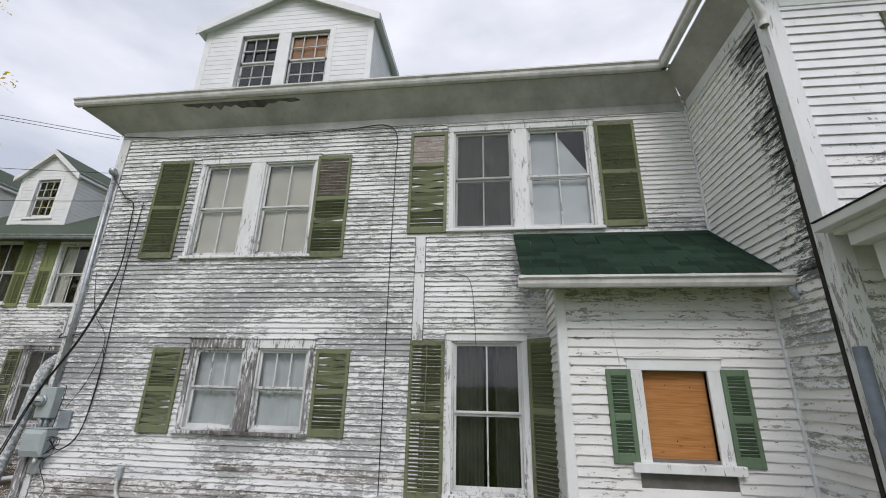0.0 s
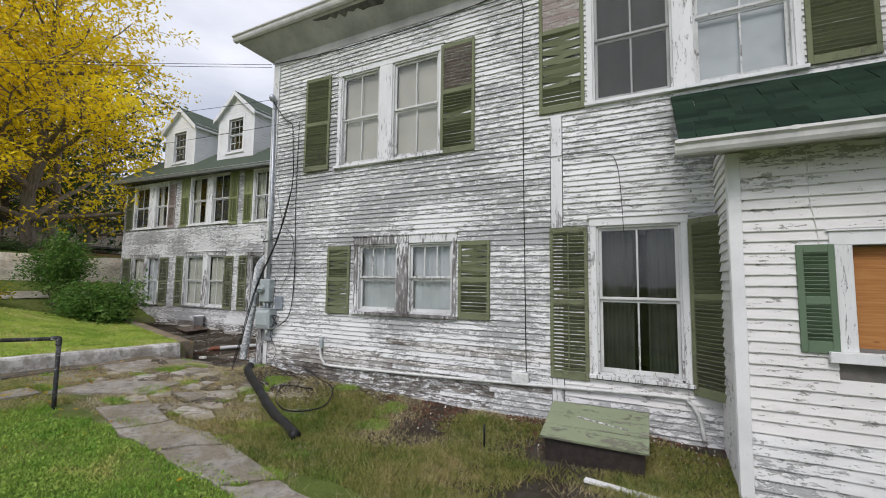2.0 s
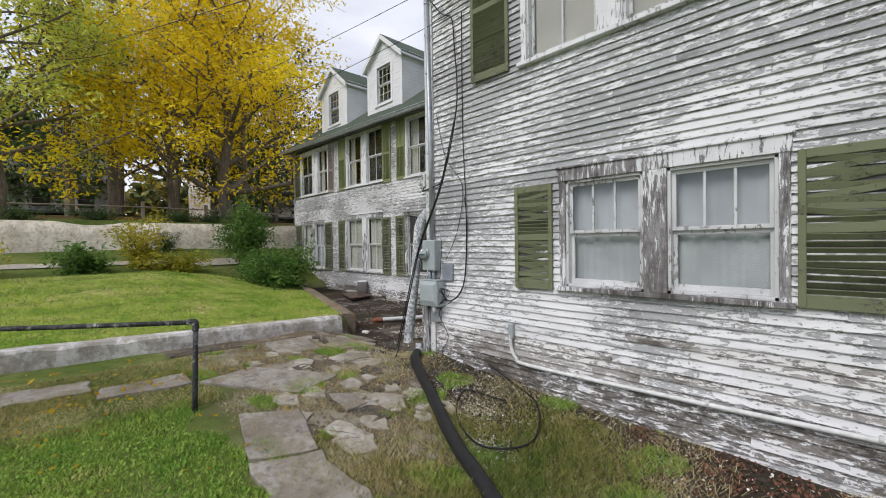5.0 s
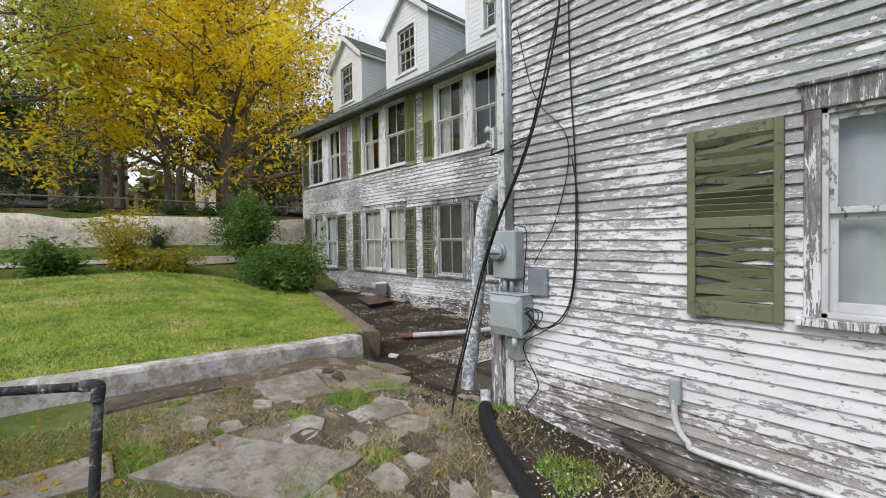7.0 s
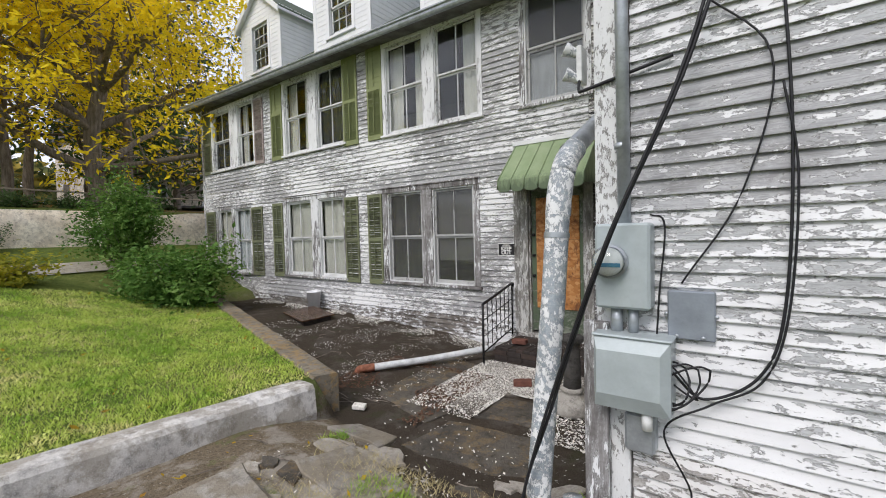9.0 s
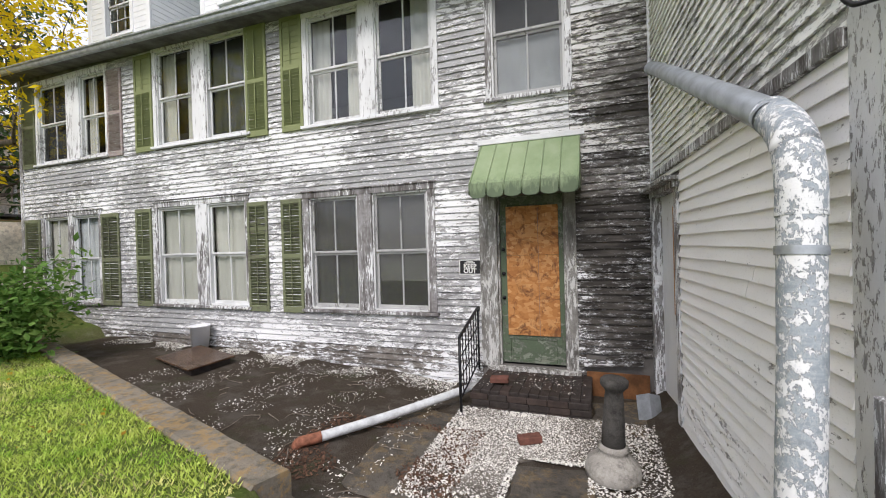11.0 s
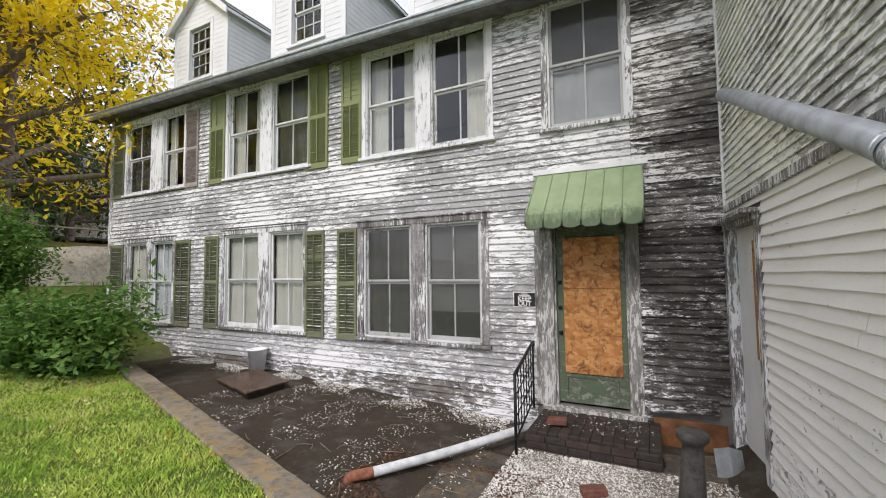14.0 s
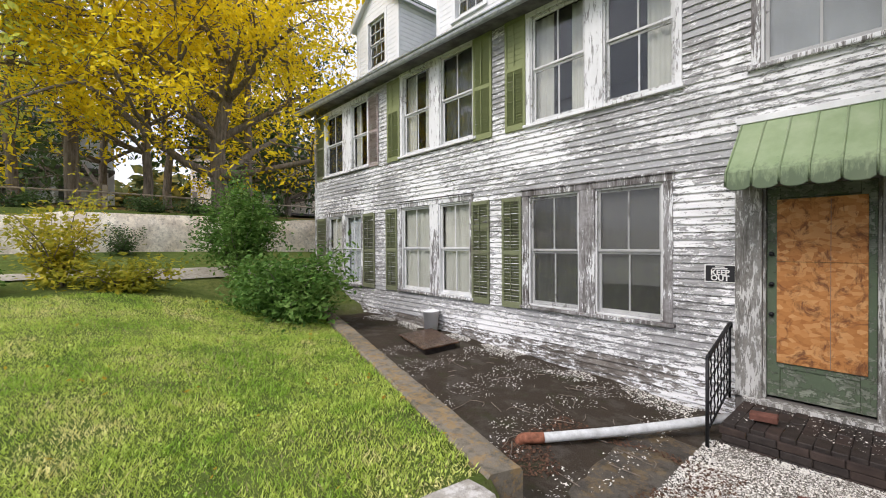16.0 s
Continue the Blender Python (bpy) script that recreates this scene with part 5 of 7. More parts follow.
part("board", box_mesh("board", [(d0 + 0.115, d1 - 0.09, 0.028, 0.042, dz0 + 0.40, dz0 + 1.46), (d0 + 0.115, d1 - 0.09, 0.029, 0.043, dz0 + 1.463, dz0 + 2.11)], M_OSB, 0.002), door, label="stained orange chipboard")
part("board_joint", box_mesh("board_joint", [(d0 + 0.53, d0 + 0.534, 0.0265, 0.030, dz0 + 0.41, dz0 + 2.09)], M_EAVEB, 0), door)
for z in (0.90, 1.22, 1.54):
    part("lock", tube("lock", [(d0 + 0.07, 0.046, dz0 + z), (d0 + 0.07, 0.018, dz0 + z)], 0.024, M_IRON, 14), door, label="black lock")
part("threshold", box_mesh("threshold", [(d0 - 0.16, d1 + 0.16, -0.12, 0.1, dz0 - 0.06, dz0 - 0.005)], M_DCASE), door)

aw = empty("awning", pose(-8.88, YB - 0.02, 3.15), "ribbed green enamelled metal door awning", "awning")
AWW, AWD, AWH = 1.26, 0.62, 0.60


def awning_panel(x0, x1):
    v = [(x0, 0, 0), (x1, 0, 0), (x1, -AWD, -AWH), (x0, -AWD, -AWH), (x1, -AWD - 0.01, -AWH - 0.14), (x0, -AWD - 0.01, -AWH - 0.14),
         ((x0 + x1) / 2, -AWD - 0.01, -AWH - 0.175), (x0 + (x1 - x0) * 0.2, -AWD - 0.01, -AWH - 0.168), (x0 + (x1 - x0) * 0.8, -AWD - 0.01, -AWH - 0.168)]
    w = [(x, y + 0.006, z - 0.006) for x, y, z in v]
    f = [(0, 1, 2, 3), (3, 2, 4, 8, 6, 7, 5)]
    return mesh_from("panel", v + w, f + [tuple(i + 9 for i in reversed(q)) for q in f], M_AWN)


np_ = 6
for i in range(np_):
    a, b = AWW * i / np_, AWW * (i + 1) / np_
    part("panel", awning_panel(a + 0.006, b - 0.006), aw)
for i in range(np_ + 1):
    x = AWW * i / np_
    part("rib", tube("rib", [(x, 0.0, 0.004), (x, -AWD, -AWH + 0.004), (x, -AWD - 0.012, -AWH - 0.13)], 0.011, M_AWN, 8), aw)
for x in (0.0, AWW):
    v = [(x, 0, 0), (x, -AWD, -AWH), (x, -AWD, -AWH - 0.14), (x, -0.35, -AWH - 0.10), (x, -0.0, -AWH - 0.10)]
    part("side_panel", mesh_from("side_panel", v + [(a + 0.006, b, c) for a, b, c in v], [(0, 1, 2, 3, 4), (9, 8, 7, 6, 5)], M_AWN), aw)
part("head_board", box_mesh("head_board", [(-0.05, AWW + 0.06, -0.02, 0.02, 0.0, 0.07)], M_TRIM), aw, label="white head board")

sign = empty("warning_sign", pose(-9.24, YB - 0.028, 1.41) @ Matrix.Scale(1.09, 4), "small black and white warning sign nailed to the siding", "sign")
part("plate", box_mesh("plate", [(0, 0.285, 0, 0.004, 0, 0.19)], plain("white_sign_enamel", (0.72, 0.72, 0.70), 0.5, var=0.05), 0.001), sign)
part("face", box_mesh("face", [(0.012, 0.273, -0.002, 0.002, 0.012, 0.178)], plain("black_sign_enamel", (0.02, 0.02, 0.022), 0.5, var=0.1), 0), sign)
M_LETTER = plain("white_sign_letters", (0.72, 0.72, 0.70), 0.5, var=0.05)


def text_part(words, x, z, size, parent):
    cu = bpy.data.curves.new("lettering", "FONT")
    cu.body, cu.size, cu.align_x, cu.extrude = words, size, "CENTER", 0.0008
    cu.offset = size * 0.03
    cu.materials.append(M_LETTER)
    return part("lettering", cu, parent, pose(x, -0.0035, z, 90, 0, 0))


text_part("KEEP", 0.1425, 0.080, 0.078, sign)
text_part("OUT", 0.1425, 0.022, 0.078, sign)
part("small_print", box_mesh("small_print", [(0.10, 0.185, -0.0035, -0.002, 0.158, 0.168), (0.075, 0.21, -0.0035, -0.002, 0.142, 0.153)], M_LETTER, 0), sign)

# side door in the corner
sd = empty("door_2", wall_side.matrix_basis.copy(), "white side doorway with dark weathered frame", "door", kind="structure")
part("casing", box_mesh("casing", [(0.0, 0.12, -0.05, 0.1, -0.03, 2.34), (1.02, 1.15, -0.034, 0.1, -0.03, 2.34)], M_CASEB), sd)
part("leaf", box_mesh("leaf", [(0.12, 1.03, 0.05, 0.09, 0.0, 2.3)], M_TRIM), sd, label="white painted door leaf")
part("board", box_mesh("board", [(0.70, 0.96, 0.03, 0.046, 1.05, 2.15)], M_PLY, 0.002), sd, label="strip of plywood")
part("hood", box_mesh("hood", [(-0.02, 1.2, -0.16, 0.05, 2.36, 2.40), (0.0, 1.17, -0.06, 0.05, 2.30, 2.36)], M_CASEB), sd, label="sagging weathered hood board")
part("threshold", box_mesh("threshold", [(0.0, 1.15, -0.14, 0.1, -0.09, -0.01)], M_SLABD), sd)
cover = empty("skirting_sheet", pose(-7.60, YB - 0.09, -0.10), "rusty brown plywood sheet under broken siding", "board")
part("sheet", box_mesh("sheet", [(0, 0.70, 0, 0.02, 0.0, 0.32)], plain("stained_brown_board", (0.17, 0.075, 0.03), 0.7, var=0.4), 0.003), cover)
part("broken_clapboard", box_mesh("broken_clapboard", [(0.0, 0.66, -0.02, 0.0, 0.36, 0.45)], M_DARK), cover, pose(0, 0, 0.02, 0, -4, 0))
part("broken_clapboard", box_mesh("broken_clapboard", [(0.3, 0.72, -0.03, -0.01, 0.42, 0.5)], M_DARK), cover, pose(0, 0, -0.02, 0, -9, 0))
scrap = empty("metal_scrap", pose(-7.08, 8.95, -0.07, 0, 0, 24), "bent grey metal sheet leaning by the side door", "scrap")
part("sheet", mesh_from("sheet", [(0, 0, 0), (0.26, 0, 0), (0.26, 0.05, 0.24), (0, 0.05, 0.26), (0.13, -0.03, 0), (0.13, 0.03, 0.28)], [(0, 4, 5, 3), (4, 1, 2, 5)], M_METAL), scrap)

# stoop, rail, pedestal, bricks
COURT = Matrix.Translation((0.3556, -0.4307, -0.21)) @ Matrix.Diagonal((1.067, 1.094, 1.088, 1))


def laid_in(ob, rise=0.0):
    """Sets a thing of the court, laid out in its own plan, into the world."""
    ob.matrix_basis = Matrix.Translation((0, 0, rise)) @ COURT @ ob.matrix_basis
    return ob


stoop = empty("stoop", pose(-8.62, 8.42, 0.1), "dark wet brick doorstep strewn with flakes", "step")
part("core", box_mesh("core", [(0.02, 1.22, 0.02, 0.82, -0.05, 0.19)], M_BRICKD), stoop)
bm_ = [box_mesh("brick", [(0, 0.2, 0, 0.099, 0, 0.062)], mt, 0.005) for mt in (M_BRICKD, M_BRICKD, plain("worn_brick", (0.045, 0.032, 0.027), 0.8, var=0.3))]
for r_ in range(3):
    for i in range(6):
        part("brick", rr.choice(bm_), stoop, pose(0.205 * i + (0.0 if r_ % 2 else -0.02), rr.uniform(-0.004, 0.004), 0.005 + 0.066 * r_))
for i in range(12):
    for j in range(4):
        part("brick", rr.choice(bm_), stoop, pose(0.102 * i + 0.1, 0.02 + 0.2 * j, 0.174 + rr.uniform(-0.003, 0.005), 0, 0, 90))
one = box_mesh("brick", [(-0.1, 0.1, -0.048, 0.048, 0, 0.06)], M_BRICK, 0.006)
for x, y, z, a in ((-7.90, 7.80, 0.16, 25), (-8.36, 8.66, 0.36, 5)):
    b = new("loose_brick", one)
    b.matrix_basis = pose(x, y, z, 2, -3, a)
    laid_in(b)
    tagged(b, "loose red brick lying by the doorstep", "brick", "loose bricks")

rail = empty("iron_railing", pose(0, 0, 0), "black wrought iron stair railing with twisted bars", "railing")
R0, R1 = Vector((-8.68, 8.25, 0.12)), Vector((-8.75, 9.20, 0.32))
up = Vector((0, 0, 0.74))
part("post", tube("post", [R0, R0 + Vector((0, 0, 0.80))], 0.016, M_IRON, 8), rail)
part("foot", tube("foot", [R0 - Vector((0, 0, 0.02)), R0 + Vector((0, 0, 0.03))], 0.045, M_IRON, 10, True, [0.055, 0.02]), rail)
part("post", tube("post", [R1, R1 + up], 0.012, M_IRON, 8), rail)
T0, T1 = R0 + Vector((0, 0, 0.80)), R1 + Vector((0, 0, 0.76))
part("handrail", tube("handrail", arc([T0, T0.lerp(T1, 0.5), T1, T1 + Vector((0.0, 0.03, -0.05))]), 0.018, M_IRON, 8), rail)
L0, L1 = R0 + Vector((0, 0, 0.17)), R1 + Vector((0, 0, 0.10))
part("bottom_bar", tube("bottom_bar", [L0, L1], 0.010, M_IRON, 6), rail)
for k in range(1, 7):
    a, b = L0.lerp(L1, k / 7), T0.lerp(T1, k / 7)
    pts = [a.lerp(b, i / 24) + Vector((0.004 * math.cos(i * 1.6), 0.004 * math.sin(i * 1.6), 0)) for i in range(25)]
    part("bar", tube("bar", pts, 0.007, M_IRON, 5), rail)
for h in (0.33, 0.66):
    part("cross_bar", tube("cross_bar", [L0.lerp(T0, h), L1.lerp(T1, h)], 0.006, M_IRON, 5), rail)

ped = empty("birdbath_pedestal", pose(-7.24, 7.50, 0.13, 1, 2, 0), "blackened cast stone birdbath pedestal without its bowl", "pedestal")
part("base", lathe("base", [(0.16, 0.0), (0.195, 0.02), (0.20, 0.06), (0.185, 0.12), (0.14, 0.16), (0.105, 0.185), (0.10, 0.21), (0.115, 0.225), (0.08, 0.25)], M_PEDB), ped, label="paler cast stone base")
part("shaft", lathe("shaft", [(0.06, 0.235), (0.085, 0.25), (0.078, 0.40), (0.066, 0.60), (0.062, 0.64), (0.075, 0.66), (0.098, 0.685), (0.10, 0.72), (0.085, 0.735), (0.02, 0.735)], M_PED), ped)

lying = empty("fallen_downspout", pose(0, 0, 0), "fallen white downspout with a rusty end", "drainpipe")
part("pipe", tube("pipe", arc([(-9.66, 7.25, 0.218), (-9.2, 7.9, 0.235), (-8.62, 8.72, 0.29)]), 0.043, plain("dulled_white_pipe", (0.58, 0.60, 0.61), 0.5, 0.0, 0.2, 9), 14), lying)
part("rusty_end", tube("rusty_end", arc([(-9.66, 7.25, 0.218), (-9.74, 7.17, 0.212), (-9.80, 7.13, 0.20), (-9.83, 7.12, 0.16)]), 0.047, plain("rusted_steel", (0.25, 0.10, 0.06), 0.8, var=0.5, scale=14), 14, False), lying)

hatch = empty("cellar_hatch", pose(-13.35, 8.30, 0.16, 4, 2, -14), "rusty brown metal cellar hatch lid", "hatch")
part("lid", box_mesh("lid", [(0, 1.0, 0, 0.62, 0.05, 0.075)], plain("wet_rusty_sheet", (0.12, 0.075, 0.05), 0.25, 0.3, 0.4, 5), 0.004), hatch)
part("curb", box_mesh("curb", [(0.05, 0.95, 0.05, 0.57, -0.1, 0.05)], M_BRICKD), hatch)
vent = empty("white_pail", pose(-13.4, 9.05, 0.20), "small white plastic pail by the wall", "pail")
part("body", lathe("body", [(0.12, 0.0), (0.145, 0.33), (0.153, 0.33), (0.153, 0.35), (0.135, 0.35), (0.115, 0.02)], M_WHITE, 20), vent)

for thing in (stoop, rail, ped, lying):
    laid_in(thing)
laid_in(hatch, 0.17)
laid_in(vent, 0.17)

# ---------------------------------------------------------------- kerb and low wall
kerb = empty("lawn_kerb", pose(0, 0, 0), "lichened brown concrete kerb along the lawn", "kerb", kind="structure")
K0, K1 = Vector((-9.42, 6.25, 0)), Vector((-16.6, 8.42, 0))
kd = (K1 - K0).normalized()
kn = Vector((-kd.y, kd.x, 0))
kn = kn if kn.y > 0 else -kn
nk = 4
for i in range(nk):
    a, b = K0.lerp(K1, i / nk) + kd * 0.004, K0.lerp(K1, (i + 1) / nk) - kd * 0.004
    seg, v, f = 14, [], []
    for k in range(seg + 1):
        p = a.lerp(b, k / seg)
        j = lambda: rr.uniform(-0.006, 0.006)
        lift = 0.035 * (i + k / seg) / nk
        for off, z in ((0.18, -0.15), (0.18, 0.35 + lift), (0.165, 0.37 + lift), (-0.075, 0.375 + lift), (-0.09, 0.355 + lift), (-0.09, -0.15)):
            v.append(p + kn * (off + j()) + Vector((0, 0, z + j())))
    for k in range(seg):
        for q in range(5):
            f.append((k * 6 + q, k * 6 + q + 1, k * 6 + q + 7, k * 6 + q + 6))
    f += [tuple(range(5, -1, -1)), tuple(seg * 6 + q for q in range(6))]
    part("kerb_block", mesh_from("kerb_block", v, f, M_KERB), kerb)

low = empty("low_wall", pose(0, 0, 0), "low whitewashed retaining wall, cracked and flaking", "wall", kind="structure")
v, f = [], []
segs = 90
for k in range(segs + 1):
    y = 6.06 - 13.0 * k / segs
    dx = bank_x(y) + 9.05
    chip = 0.10 * max(0.0, noise.noise((y * 1.7, 3.0, 0.0)) - 0.12)
    brk = 0.07 * smooth_step(1 - abs(y - 4.35) / 0.5)
    top = 0.37 + 0.02 * (6.06 - max(y, -3.0)) + 0.015 * noise.noise((y * 2, 0, 0))
    w = 0.012 * noise.noise((y * 3.0, 1.0, 0.0))
    for x, z in ((-9.18, -0.1), (-9.18, top), (-9.05 - chip, top + 0.006), (-8.955 - chip - w, top - chip), (-8.93 - w, top - 0.04 - chip * 1.2), (-8.91 - w + brk * 0.2, 0.10 + brk), (-8.92 - brk, 0.06 + brk), (-8.92 - brk, -0.15)):
        v.append((x + dx, y, z))
for k in range(segs):
    for q in range(7):
        f.append((k * 8 + q, k * 8 + q + 8, k * 8 + q + 9, k * 8 + q + 1))
f.append(tuple(range(8)))
part("wall_body", mesh_from("wall_body", v, f, M_WALLW), low)
step1 = new("stone_step", slab_mesh("stone_step", [(-9.42, 3.15), (-8.98, 3.13), (-8.90, 4.15), (-9.34, 4.20)], 0.20, 0.3, M_SLABD, 4, 0.015, 0.02))
tagged(step1, "worn concrete step against the low wall", "step")

# ---------------------------------------------------------------- broken path
path = empty("path", pose(0, 0, 0), "broken concrete path slabs with grass in the cracks", "path", kind="structure")
lift = lambda x, y: ground_z(x, y) + 0.035
SLABS = [((-7.60, 3.20), (-6.60, 3.98), (-6.78, 4.60), (-7.80, 3.85)), ((-6.45, 3.28), (-5.55, 3.08), (-5.35, 3.62), (-6.20, 3.80)),
         ((-5.50, 3.06), (-4.66, 3.02), (-4.15, 3.58), (-5.30, 3.60)), ((-4.60, 3.02), (-3.42, 2.92), (-3.10, 3.28), (-4.10, 3.56)), ((-3.36, 2.90), (-2.30, 2.72), (-2.15, 3.08), (-3.05, 3.26)),
         ((-8.85, 4.45), (-8.20, 4.40), (-8.05, 5.00), (-8.80, 5.10)), ((-8.10, 2.30), (-7.70, 2.25), (-7.60, 3.10), (-8.05, 3.15)), ((-8.60, 1.40), (-8.20, 1.35), (-8.10, 2.20), (-8.55, 2.25)),
         ((-8.55, 5.35), (-7.85, 5.25), (-7.75, 5.72), (-8.50, 5.85)), ((-7.55, 5.00), (-7.15, 4.95), (-7.10, 5.30), (-7.45, 5.35)), ((-9.0, 5.95), (-8.40, 6.05), (-8.45, 6.35), (-8.95, 6.30)), ((-6.30, 4.20), (-5.85, 4.15), (-5.80, 4.42), (-6.20, 4.45))]
for i, c in enumerate(SLABS):
    part("slab", slab_mesh("slab", [tuple(p) for p in c], lift, 0.12, M_SLAB, 10 + i, 0.02 if i < 2 else 0.03, 0.008), path)
r6 = random.Random(21)
for i in range(84):
    cx_, cy_ = r6.uniform(-8.75, -5.2), r6.uniform(3.7, 6.3)
    if cx_ > -6.6 and cy_ > 5.0:
        continue
    k = r6.uniform(0.06, 0.24)
    cs = [(cx_ + k * math.cos(a + r6.uniform(-0.3, 0.3)) * r6.uniform(0.7, 1.3), cy_ + k * math.sin(a) * r6.uniform(0.5, 1.0)) for a in (0.3, 1.5, 2.8, 4.0, 5.3)]
    part("fragment", slab_mesh("fragment", cs, lambda x, y: ground_z(x, y) + 0.02, 0.06, M_PALE if i % 4 else M_SLABD, 100 + i, 0.02, 0.01), path)
yard = empty("yard_paving", pose(0, 0, 0), "damp dark concrete paving before the boarded door", "paving", kind="structure")
lift2 = lambda x, y: 0.145
for i, c in enumerate((((-9.15, 6.8), (-8.25, 6.55), (-8.2, 7.35), (-8.62, 8.15), (-9.3, 8.35)), ((-7.95, 6.9), (-7.40, 7.0), (-7.34, 7.55), (-7.92, 7.42)), ((-8.2, 6.0), (-7.1, 6.2), (-7.2, 6.85), (-8.1, 6.7)),
                       ((-7.36, 7.9), (-6.82, 8.0), (-6.85, 9.1), (-7.4, 8.9)), ((-7.2, 5.4), (-6.75, 5.5), (-6.8, 6.4), (-7.15, 6.3)), ((-10.6, 8.0), (-9.6, 8.2), (-9.7, 8.9), (-10.7, 8.7)))):
    part("slab", slab_mesh("slab", [tuple(p) for p in c], lift2, 0.12, M_SLABD, 40 + i, 0.025, 0.008), yard)
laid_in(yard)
bed = new("flake_bed", slab_mesh("flake_bed", [(-8.62, 8.38), (-8.45, 7.7), (-8.25, 7.35), (-8.3, 6.95), (-7.98, 6.9), (-7.92, 7.45), (-7.38, 7.58), (-7.1, 7.9), (-7.38, 8.3), (-7.5, 8.42)], 0.155, 0.02, M_BED, 77, 0.09, 0.004))
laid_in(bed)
tagged(bed, "bed of crushed white paint flakes before the doorstep", "flakes", kind="structure")
block_w = new("concrete_scrap", box_mesh("concrete_scrap", [(-0.07, 0.07, -0.045, 0.045, 0, 0.045)], M_CHIP, 0.006))
block_w.matrix_basis = pose(-9.24, 6.58, -0.04, 3, 4, 30)
tagged(block_w, "small white painted block lying beside the kerb", "block")



def laid(pts):
    """The line lifted to lie on the ground."""
    return [Vector((p.x, p.y, max(p.z, ground_z(p.x, p.y) + 0.02))) for p in pts]


# ---------------------------------------------------------------- yard: pipe rail, black pipe, bulkhead
pr = empty("pipe_rail", pose(0, 0, 0), "black painted pipe handrail with chipped paint", "railing")
part("post", tube("post", [(-6.80, 2.97, -0.05), (-7.00, 3.04, 0.94)], 0.026, M_RAIL, 14), pr)
part("handrail", tube("handrail", arc([(-7.02, 3.02, 0.965), (-7.50, 2.25, 0.975), (-8.10, 1.40, 0.98), (-8.95, 0.2, 0.99)]), 0.025, M_RAIL, 14), pr)
part("elbow", tube("elbow", arc([(-6.985, 3.03, 0.88), (-7.0, 3.04, 0.945), (-7.01, 3.03, 0.97), (-7.05, 2.97, 0.968)]), 0.033, M_RAIL, 14), pr)
part("post", tube("post", [(-8.95, 0.2, 0.0), (-8.95, 0.2, 0.99)], 0.026, M_RAIL, 14), pr)

bp = empty("drain_pipe", pose(0, 0, 0), "black flexible drainpipe from the downspout end", "drainpipe")
pts = arc([(-6.58, 5.74, 0.10), (-6.30, 5.48, -0.01), (-5.60, 5.10, -0.05), (-4.75, 4.62, -0.07), (-4.15, 4.33, -0.085), (-3.68, 4.10, -0.09)], 14)
pts = [Vector((p.x, p.y, max(p.z, ground_z(p.x, p.y) + 0.045))) for p in pts]
part("hose", tube("hose", pts, 0.06, M_BLACK, 16, True, [0.062 + 0.004 * (i % 2) for i in range(len(pts))]), bp)
part("metal_end", tube("metal_end", arc([(-6.70, 5.88, 0.30), (-6.68, 5.86, 0.2), (-6.56, 5.72, 0.09)]), 0.055, M_PIPEW, 14), bp)

bk = empty("cellar_bulkhead", pose(-0.94, 4.99, 0.02) @ Matrix.Diagonal((0.9, 0.95, 1, 1)), "low wooden bulkhead with a faded green sloping lid", "hatch")
M_LID = peeling("faded_green_lid", 0.55, paint=(0.27, 0.31, 0.20), under=(0.30, 0.30, 0.24), bare=(0.12, 0.11, 0.09), along=(0.6, 0.6, 1))
ang = math.degrees(math.atan2(0.20, 0.76))
for i in range(3):
    part("lid_board", box_mesh("lid_board", [(-0.02, 1.17, 0.26 * i, 0.26 * (i + 1) - 0.006, 0, 0.03)], M_LID), bk, pose(0, -0.03, 0.10, ang, rr.uniform(-0.4, 0.4), 0))
part("box", mesh_from("box", [(0.03, 0.02, -0.15), (1.12, 0.02, -0.15), (1.12, 0.72, -0.15), (0.03, 0.72, -0.15), (0.03, 0.02, 0.095), (1.12, 0.02, 0.095), (1.12, 0.72, 0.28), (0.03, 0.72, 0.28)], CUBE, M_BRICKD), bk)
part("batten", tube("batten", [(0.35, 0.42, 0.25), (0.95, 0.30, 0.215)], 0.014, M_CASEB, 6), bk)
plank = new("fallen_plank", box_mesh("fallen_plank", [(0, 1.5, -0.035, 0.035, 0, 0.03)], M_TRIM))
plank.matrix_basis = pose(-0.46, 4.70, ground_z(0.2, 4.6) + 0.015, 0, 0.5, -8)
tagged(plank, "flaking white plank lying in the grass", "plank")
stake = new("iron_stake", tube("iron_stake", [(-1.62, 5.0, -0.15), (-1.62, 5.0, 0.14)], 0.012, M_IRON, 8))
tagged(stake, "short rusty iron stake in the grass", "stake")

# ---------------------------------------------------------------- corner downspout and electrics
ds = empty("corner_downspout", pose(0, 0, 0), "flaking galvanised downspout crossing the side wall", "drainpipe")
part("sloping_pipe", tube("sloping_pipe", arc([(-6.90, 8.87, 3.53), (-6.87, 8.4, 3.32), (-6.80, 6.45, 2.40), (-6.80, 6.18, 2.27)]), 0.064, M_METAL, 18, False), ds)
part("elbow", tube("elbow", arc([(-6.785, 6.24, 2.30), (-6.785, 6.10, 2.21), (-6.785, 6.02, 2.11), (-6.79, 5.98, 1.99), (-6.795, 5.97, 1.88)]), 0.072, M_PIPEW, 18, False), ds)
part("down_pipe", tube("down_pipe", [(-6.793, 5.972, 1.95), (-6.815, 5.93, 1.4), (-6.855, 5.87, 0.75), (-6.87, 5.80, 0.29)], 0.068, M_PIPEW, 18, False), ds)
